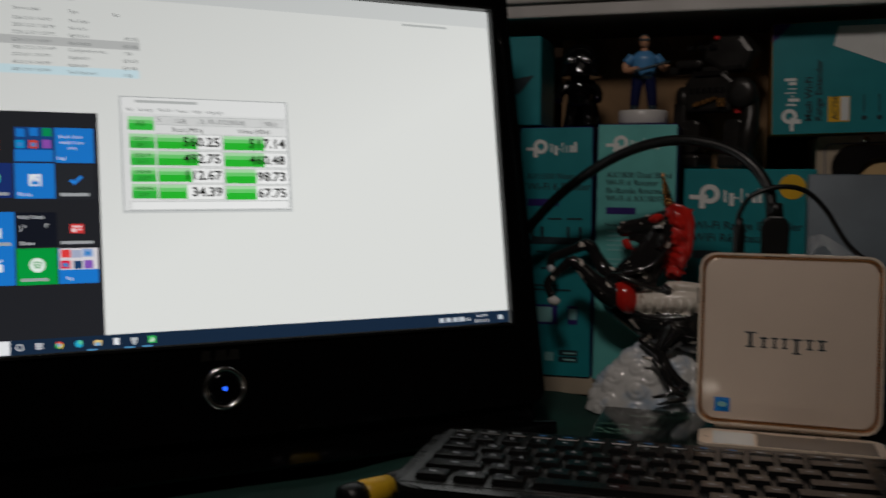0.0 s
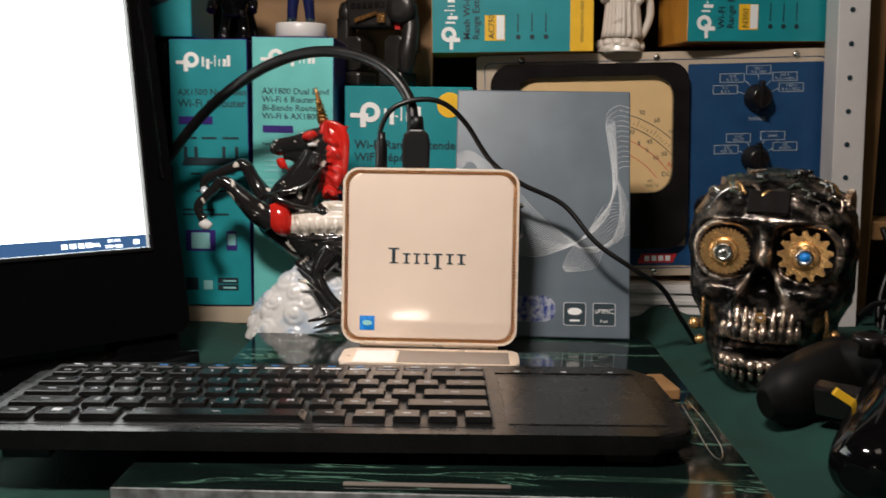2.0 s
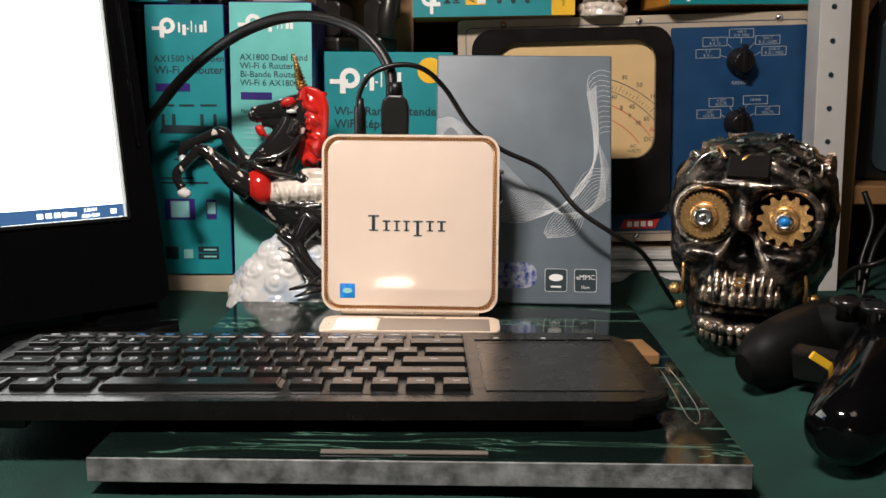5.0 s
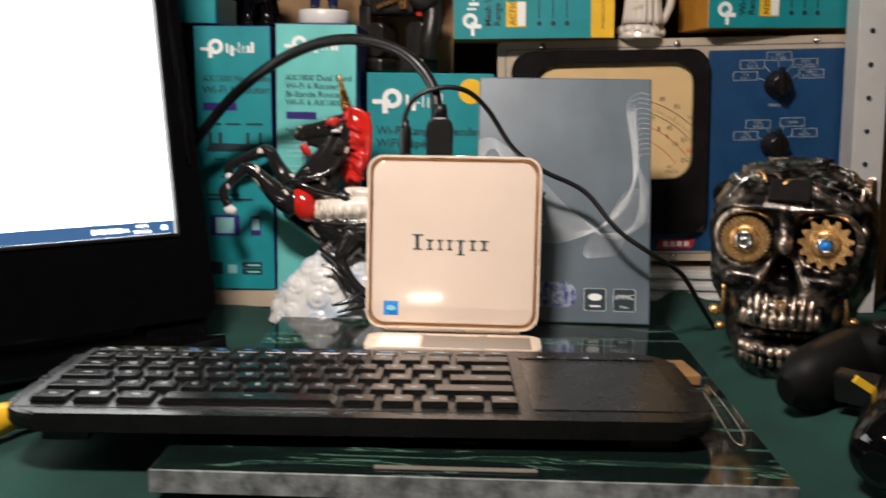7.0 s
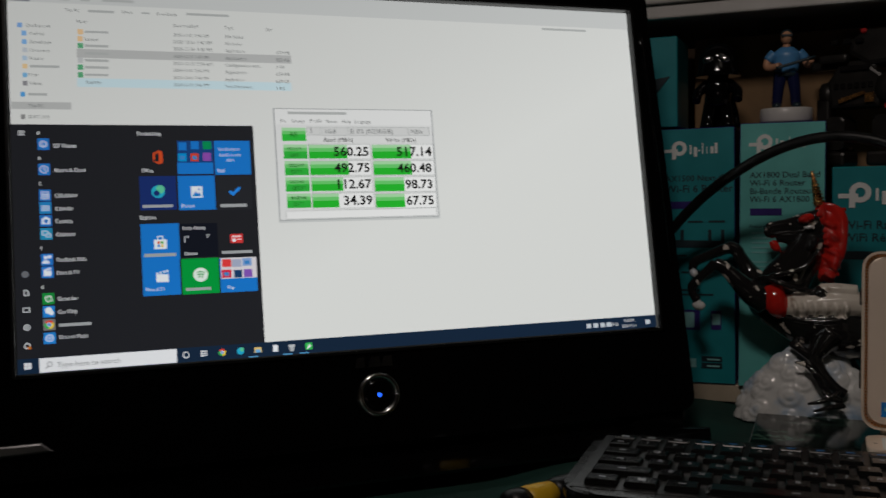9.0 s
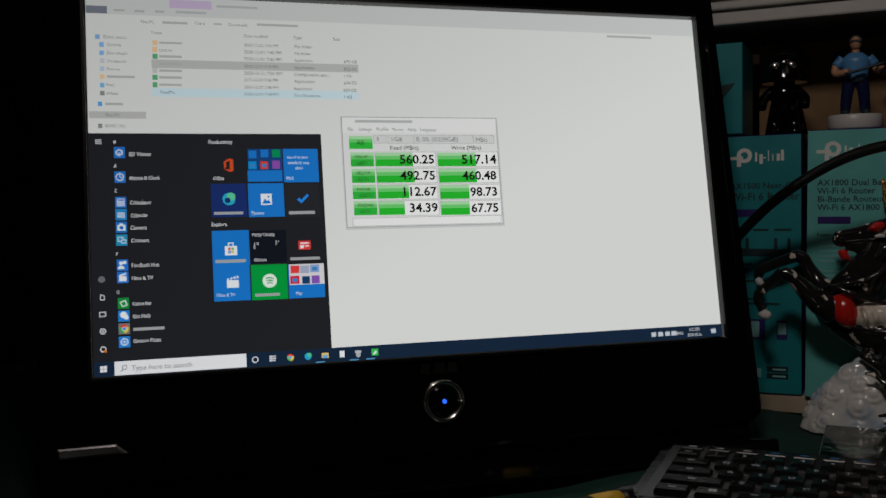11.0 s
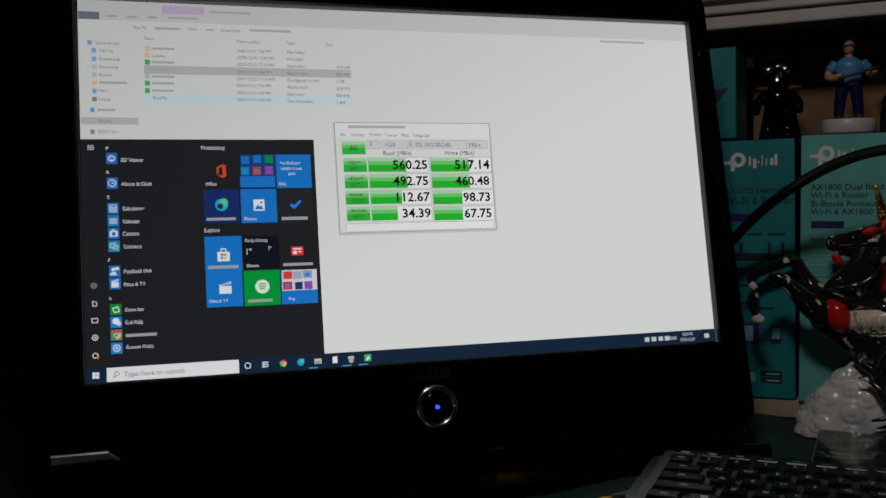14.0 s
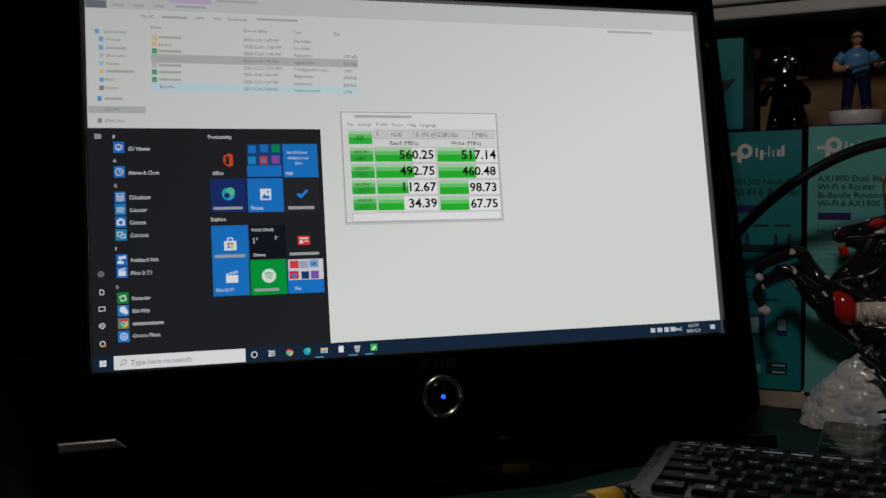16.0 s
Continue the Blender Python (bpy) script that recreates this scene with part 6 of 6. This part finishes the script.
# mane, swept back off the neck
rng = random.Random(9)
limb([(540, 190, 0, 16), (585, 190, 0, 34), (618, 225, 0, 46), (622, 300, 0, 44), (612, 375, 0, 42), (580, 445, 0, 30), (558, 486, 0, 8)], 1, 16, 0.42)
limb([(600, 205, 0, 22), (640, 195, 0, 16), (657, 182, 0, 5)], 1, 10, 0.6)
for k in range(22):
    t = k / 21
    v = 195 + 265 * t
    u = 560 + 34 * math.sin(2.6 * t) - 20 * t
    limb([(u, v, rng.uniform(-.007, .007), 12), (u + 38, v + 22, rng.uniform(-.009, .009), 13), (u + rng.uniform(62, 84) - 30 * t, v + rng.uniform(38, 60), rng.uniform(-.004, .004), 4)], 1, 8, per=4)
# rock of rounded bosses
prof = [(1.0, 0.0), (0.985, 0.05), (0.93, 0.18), (0.85, 0.34), (0.75, 0.50), (0.62, 0.66), (0.46, 0.81), (0.28, 0.93), (0.12, 0.99), (0.02, 1.0)]
rock = bmesh.new()
fine = [(float(np.interp(h, [q[1] for q in prof], [q[0] for q in prof])), h) for h in np.linspace(0, 1, 60)]
add_lathe(rock, [(0.060 * r, 0.064 * h) for r, h in fine], 200, pose(0.0265, 0.006, -0.0005), 2)
bosses = []
while len(bosses) < 30:
    a, h, r = rng.uniform(-3.3, 0.3), rng.uniform(0.05, 0.92), rng.uniform(0.006, 0.0105)
    w = 0.060 * float(np.interp(h, [q[1] for q in prof], [q[0] for q in prof]))
    c = Vector((0.0265 + w * math.cos(a), w * 0.42 * math.sin(a), 0.064 * h))
    if all((c - q).length > 0.80 * (r + p) for q, p in bosses):
        bosses.append((c, r))
for v in rock.verts:
    v.co.y = (v.co.y - 0.006) * 0.42
    out = Vector((v.co.x - 0.0265, v.co.y * 2.3, v.co.z - 0.005)).normalized()
    up = 0.0006 * noise.noise(v.co * 90)
    for c, r in bosses:
        d = (v.co - c).length / r
        if d < 1:
            up += 0.0030 * (1 - d * d) ** 0.6 - 0.0011 * math.exp(-((d - 0.52) / 0.10) ** 2)
    v.co += out * up
ashore = [[(500, 800, -.024, 10), (560, 850, -.030, 13), (610, 930, -.033, 8)], [(520, 955, -.038, 6), (580, 940, -.036, 11), (650, 900, -.030, 8)], [(540, 985, -.038, 5), (600, 965, -.037, 11), (660, 960, -.033, 9)], [(470, 800, -.026, 6), (520, 815, -.027, 11), (570, 890, -.032, 7)], [(570, 900, -.032, 9), (600, 930, -.034, 12), (650, 940, -.033, 9)]]
for line in ashore:
    limb(line, 0, 8)
body = fused(bm, 0.00085, 3)
horn = bmesh.new()
add_tube(horn, [P(555, 172), P(541, 105), P(525, 32)], [0.0040, 0.0028, 0.0006], 12, 6, 3)
for k in range(10):
    t = k / 10
    c = Vector(P(555 - 30 * t, 168 - 136 * t))
    add_tube(horn, [c + Vector((0.0040 * (1 - 0.85 * t) * math.cos(a), 0.0040 * (1 - 0.85 * t) * math.sin(a), 0.0028 * a / 6.28)) for a in [0.8 * j for j in range(9)]], 0.0010 * (1 - 0.6 * t), 6, 2, 3)
for sub in (rock, horn):
    add_part(body, sub, Matrix())
hs = link("unicorn_figurine", body, ["horse", "red", "glaze", "gold", "cream_glaze"], m=pose(-0.0020, Y, 0.0030) @ Matrix.Scale(1.012, 4))
tagged(hs, "chipped black ceramic unicorn with red mane rearing on white rock", "figurine")

# ---------------------------------------------------------------- small figures on the boxes
bm = bmesh.new()
add_ball(bm, (0, 0, 0.060), (0.017, 0.016, 0.016), slot=0, seg=24)
add_lathe(bm, [(0.0195, 0.046), (0.0185, 0.050), (0.0165, 0.060), (0.010, 0.071), (0.003, 0.076)], 24, None, 0)
for s in (-1, 1):
    add_ball(bm, (0.007 * s, -0.0155, 0.060), (0.005, 0.003, 0.0035), pose(0, 0, 0, 0, 20 * s, 0), 1, 10)
    add_tube(bm, [(0.009 * s, 0, 0.040), (0.017 * s, -0.004, 0.032), (0.018 * s, -0.010, 0.024)], [0.005, 0.0045, 0.004], 10, 4)
    add_tube(bm, [(0.006 * s, 0, 0.022), (0.008 * s, -0.001, 0.010), (0.009 * s, -0.004, 0.0)], [0.006, 0.005, 0.006], 10, 4)
add_tube(bm, [(0, 0, 0.046), (0, 0, 0.034), (0, 0.001, 0.020)], [0.009, 0.012, 0.010], 14, 5)
add_tube(bm, [(0, 0.008, 0.042), (0, 0.014, 0.022), (0, 0.016, 0.001)], [0.010, 0.015, 0.019], 14, 5, 0, 0.35)
tagged(link("black_figurine", bm, ["gloss", "chrome"], m=pose(-0.0550, 0.862, 0.2516)), "glossy black helmeted figurine standing on the router box", "figurine")

bm = bmesh.new()
add_lathe(bm, [(0.0225, 0.0), (0.0235, 0.002), (0.0235, 0.012), (0.0225, 0.0135), (0.0005, 0.0135)], 40, None, 0)
for s in (-1, 1):
    add_tube(bm, [(0.0050 * s, 0, 0.046), (0.0072 * s, -0.001, 0.032), (0.0085 * s, 0.001, 0.017)], [0.0062, 0.0052, 0.0046], 12, 5, 1)
    add_ball(bm, (0.0088 * s, -0.004, 0.0158), (0.0042, 0.0075, 0.003), slot=4, seg=10)
    add_tube(bm, [(0.0105 * s, 0, 0.0655), (0.0165 * s, 0.0, 0.0585)], [0.0050, 0.0048], 10, 4, 2)
add_tube(bm, [(-0.0165, 0, 0.059), (-0.0170, -0.004, 0.052), (-0.006, -0.012, 0.0525)], [0.0038, 0.0034, 0.003], 10, 4, 3)
add_tube(bm, [(0.0165, 0, 0.059), (0.0185, -0.005, 0.053), (0.0205, -0.013, 0.057)], [0.0038, 0.0034, 0.003], 10, 4, 3)
add_tube(bm, [(0, 0, 0.044), (0, -0.001, 0.054), (0, 0, 0.064), (0, 0, 0.0705)], [0.0100, 0.0112, 0.0125, 0.006], 16, 5, 2, 0.68)
add_tube(bm, [(0, 0, 0.0435), (0, 0, 0.0475)], [0.0106, 0.0106], 16, 3, 4, 0.7)
add_tube(bm, [(-0.010, -0.0155, 0.050), (0.004, -0.0150, 0.0535), (0.024, -0.0140, 0.0590)], 0.0014, 8, 4, 4)
add_tube(bm, [(0, 0, 0.069), (0, 0, 0.073)], [0.0038, 0.0036], 10, 3, 3)
add_ball(bm, (0, -0.0005, 0.0795), (0.0053, 0.0058, 0.0068), slot=3, seg=16)
add_ball(bm, (0, 0.0012, 0.0828), (0.0056, 0.0058, 0.0046), slot=4, seg=14)
add_box(bm, -0.0050, 0.0050, -0.0068, -0.0048, 0.0797, 0.0818, 0.0004, 1, 4)
tagged(link("guard_figurine", bm, ["white", "navy", "shirt", "skin", "ink"], m=pose(0.0032, 0.862, 0.2535, 0, 0, 6) @ Matrix.Scale(0.94, 4)), "painted toy guard in blue shirt on a white round base", "figurine")

# robot toy
bm = bmesh.new()
add_prism(bm, outline(0.030, 0.030, 0.006), -0.014, 0.014, pose(0.004, 0, 0.078), 0, 0.003)
add_prism(bm, [(-0.020, 0.052), (0.022, 0.052), (0.027, 0.078), (0.012, 0.090), (-0.014, 0.090), (-0.024, 0.076)], -0.016, 0.016, None, 0, 0.003)
add_prism(bm, [(-0.026, 0.096), (-0.006, 0.088), (0.016, 0.094), (0.020, 0.112), (0.006, 0.124), (-0.016, 0.120), (-0.028, 0.108)], -0.016, 0.012, pose(0, 0, 0, 0, 12, 0), 0, 0.005)
add_box(bm, -0.030, -0.004, -0.0215, -0.010, 0.092, 0.100, 0.003, 2, 0)
for k in range(3):
    add_box(bm, -0.020 + 0.011 * k, -0.013 + 0.011 * k, -0.019, -0.014, 0.108, 0.113, 0.001, 1, 3)
add_tube(bm, [(0.034, -0.004, 0.070), (0.039, -0.008, 0.052), (0.038, -0.012, 0.030), (0.036, -0.012, 0.012)], [0.009, 0.0075, 0.0085, 0.006], 12, 5)
add_lathe(bm, [(0.013, 0.0), (0.0145, 0.003), (0.012, 0.007), (0.006, 0.008)], 24, pose(0.032, -0.012, 0.068, 90), 0)
add_box(bm, -0.042, -0.014, -0.008, 0.004, 0.088, 0.096, 0.002, 2, 0)
add_box(bm, -0.012, 0.014, -0.0185, -0.014, 0.084, 0.089, 0.001, 1, 3)
add_box(bm, 0.006, 0.011, -0.0175, -0.014, 0.1165, 0.1205, 0.001, 1, 1)
for s in (-1, 1):
    add_prism(bm, outline(0.018, 0.030, 0.005), -0.012, 0.012, pose(0.003 + 0.021 * s, 0.0, 0.030), 0, 0.002)
    add_box(bm, 0.003 + 0.021 * s - 0.012, 0.003 + 0.021 * s + 0.012, -0.020, 0.014, 0.0, 0.013, 0.003, 2, 0)
    add_lathe(bm, [(0.011, -0.006), (0.012, 0), (0.011, 0.006)], 20, pose(0.003 + 0.030 * s, 0, 0.066, 0, 90), 0)
    add_box(bm, 0.003 + 0.033 * s - 0.006, 0.003 + 0.033 * s + 0.006, -0.010, 0.008, 0.030, 0.062, 0.002, 2, 0)
add_prism(bm, [(-0.012, 0.056), (0.010, 0.063), (0.010, 0.066), (-0.012, 0.060)], -0.019, -0.015, None, 2)
add_prism(bm, [(0.011, 0.056), (0.018, 0.056), (0.018, 0.064), (0.011, 0.064)], -0.019, -0.015, None, 2)
add_box(bm, 0.026, 0.031, -0.0135, -0.010, 0.050, 0.057, 0, 1, 1)
for k in range(6):
    add_box(bm, -0.017 + 0.006 * k, -0.013 + 0.006 * k, -0.0175, -0.015, 0.069, 0.074, 0.0005, 1, 3)
add_lathe(bm, [(0.011, 0), (0.0115, 0.010), (0.011, 0.020)], 20, pose(-0.022, 0.0, 0.002), 3)
tagged(link("robot_toy", bm, ["gunmetal", "redp", "gold", "bakelite"], m=pose(0.0640, 0.905, 0.2142, 0, 0, -22)), "dark grey toy robot with gold trim on the extender box", "toy")

# white bearded statuette
bm = bmesh.new()
rng = random.Random(3)
add_tube(bm, [(0, 0, 0.001), (0, 0, 0.012), (0.001, 0, 0.030), (0, 0, 0.050), (0.001, 0, 0.068), (0, 0, 0.080)], [0.021, 0.018, 0.0145, 0.0165, 0.014, 0.006], 22, 6)
add_ball(bm, (0.002, -0.003, 0.086), (0.0095, 0.010, 0.012), seg=18)
add_tube(bm, [(0.002, -0.011, 0.084), (0.001, -0.015, 0.073), (0.000, -0.015, 0.060)], [0.007, 0.0075, 0.002], 12, 5)
add_tube(bm, [(-0.013, -0.002, 0.070), (-0.020, -0.006, 0.058), (-0.016, -0.012, 0.046)], [0.006, 0.0055, 0.004], 10, 5)
add_tube(bm, [(0.013, -0.002, 0.070), (0.019, -0.004, 0.056), (0.012, -0.010, 0.044)], [0.006, 0.0055, 0.004], 10, 5)
add_tube(bm, [(0.012, 0, 0.048), (0.024, 0, 0.052), (0.027, 0, 0.036), (0.022, 0, 0.020), (0.016, 0, 0.012)], [0.003, 0.0036, 0.0036, 0.0034, 0.003], 10, 5)
for k in range(16):
    a = rng.uniform(0, 6.28)
    add_ball(bm, (0.018 * math.cos(a), 0.016 * math.sin(a), rng.uniform(0.003, 0.010)), (0.0055, 0.0045, 0.0045), seg=10)
for k in range(14):
    a = -math.pi / 2 + rng.uniform(-1.3, 1.3)
    add_tube(bm, [(0.015 * math.cos(a), 0.014 * math.sin(a), 0.058), (0.0165 * math.cos(a), 0.0155 * math.sin(a), 0.036), (0.0185 * math.cos(a), 0.0175 * math.sin(a), 0.014)], [0.0016, 0.0020, 0.0026], 8, 4)
tagged(link("statuette", bm, "cream_glaze", m=pose(0.2885, 0.925, 0.2475)), "white glazed bearded statuette standing on the meter", "figurine")

# ---------------------------------------------------------------- right-hand clutter
gp = thing("game_controller", pose(0, 0, 0), "glossy black game controller lying on the green cloth", "game controller")
part("grip", tube([(0.4076, 0.5500, 0.0400), (0.3816, 0.5122, 0.0360), (0.3546, 0.4753, 0.0310), (0.3403, 0.4596, 0.0270), (0.3350, 0.4541, 0.0250)], [0.026, 0.025, 0.0215, 0.017, 0.008], 24, 8), "gloss", gp)
part("grip", tube([(0.3830, 0.6011, 0.0350), (0.3618, 0.5898, 0.0310), (0.3416, 0.5793, 0.0270), (0.3298, 0.5751, 0.0230)], [0.026, 0.025, 0.021, 0.010], 24, 8, 0.8), "matte", gp)
part("shell", tube([(0.3829, 0.6104, 0.0360), (0.3964, 0.5841, 0.0400), (0.4154, 0.5602, 0.0420)], [0.022, 0.026, 0.026], 22, 8, 0.62), "matte", gp)
part("battery_bay", box(-0.014, 0.014, -0.005, 0.005, -0.010, 0.010, 0.002), "bakelite", gp, "", pose(0.365, 0.552, 0.033, 20, 0, -40))
part("yellow_tab", box(-0.011, 0.011, -0.0012, 0.0012, -0.0022, 0.0022, 0.0004), "yellow", gp, "small yellow pull tab", Matrix.Translation((0.3543, 0.5124, 0.0450)) @ pose(0, 0, 0, 0, 32, 0))
for px in ((0.3809, 0.5583, 0.0580), (0.3889, 0.5367, 0.0600)):
    part("thumbstick", lathe([(0.006, 0), (0.0055, 0.006), (0.0095, 0.009), (0.0095, 0.012), (0.008, 0.0125)], 24, Matrix.Translation(px)), "bakelite", gp)
for k in range(4):
    part("button", lathe([(0.0045, 0), (0.0045, 0.003), (0.003, 0.0045)], 16, pose(0.405 + 0.011 * (k % 2), 0.600 + 0.011 * (k // 2), 0.056)), "gloss", gp)

for pts in (((0.5561, 0.9000, 0.0634), (0.5415, 0.8900, 0.0440), (0.5316, 0.8800, 0.0196), (0.5246, 0.8700, -0.0086)), ((0.5401, 0.9200, 0.0897), (0.5461, 0.9100, 0.0618), (0.5343, 0.9000, 0.0261), (0.5263, 0.8800, -0.0095)), ((0.5089, 0.8800, 0.0142), (0.5166, 0.8700, 0.0258), (0.5270, 0.8600, 0.0315), (0.5463, 0.8600, 0.0383)), ((0.5335, 0.9500, 0.0246), (0.5391, 0.9400, 0.0069), (0.5427, 0.9200, -0.0054), (0.5433, 0.9000, -0.0181))):
    c = link("loose_cable", tube(pts, 0.0028, 10, 8), "black")
    tagged(c, "loose black cable hanging behind the skull", "cable", "loose cables")

# folded wire on the marble and a small wooden block
wr = link("wire_loop", tube([(0.2802, 0.5722, 0.0225), (0.2793, 0.5351, 0.0225), (0.2776, 0.4945, 0.0225), (0.2802, 0.4844, 0.0225), (0.2852, 0.5003, 0.0225), (0.2867, 0.5400, 0.0225), (0.2856, 0.5810, 0.0225)], 0.0005, 8, 6), "chrome")
tagged(wr, "thin bright bent wire lying on the marble", "wire")
bl = link("wooden_block", box(-0.009, 0.009, -0.017, 0.017, 0, 0.007, 0.001), "wood", m=Matrix.Translation((0.2719, 0.6048, 0.0203)) @ pose(0, 0, 0, 0, 0, 8))
tagged(bl, "small pale wooden block beside the keyboard", "block")

# cutter with yellow collar
ct = thing("screwdriver", pose(-0.1215, 0.5110, 0.0145, 0, 0, 62) @ Matrix.Scale(0.78, 4), "black and yellow screwdriver handle lying on the cloth", "screwdriver")
part("collar", lathe([(0.0095, -0.018), (0.0125, -0.014), (0.0115, 0.0), (0.0105, 0.012)], 20, pose(0.0, 0, 0, 0, 90)), "yellow", ct, "yellow rubber collar")
part("cap", lathe([(0.0085, -0.036), (0.0125, -0.033), (0.013, -0.024), (0.0118, -0.017)], 20, pose(0.0, 0, 0, 0, 90)), "black", ct)
part("handle", lathe([(0.0105, 0.012), (0.012, 0.018), (0.0115, 0.04), (0.007, 0.055), (0.003, 0.058), (0.003, 0.09)], 20, pose(0.0, 0, 0, 0, 90)), "black", ct)
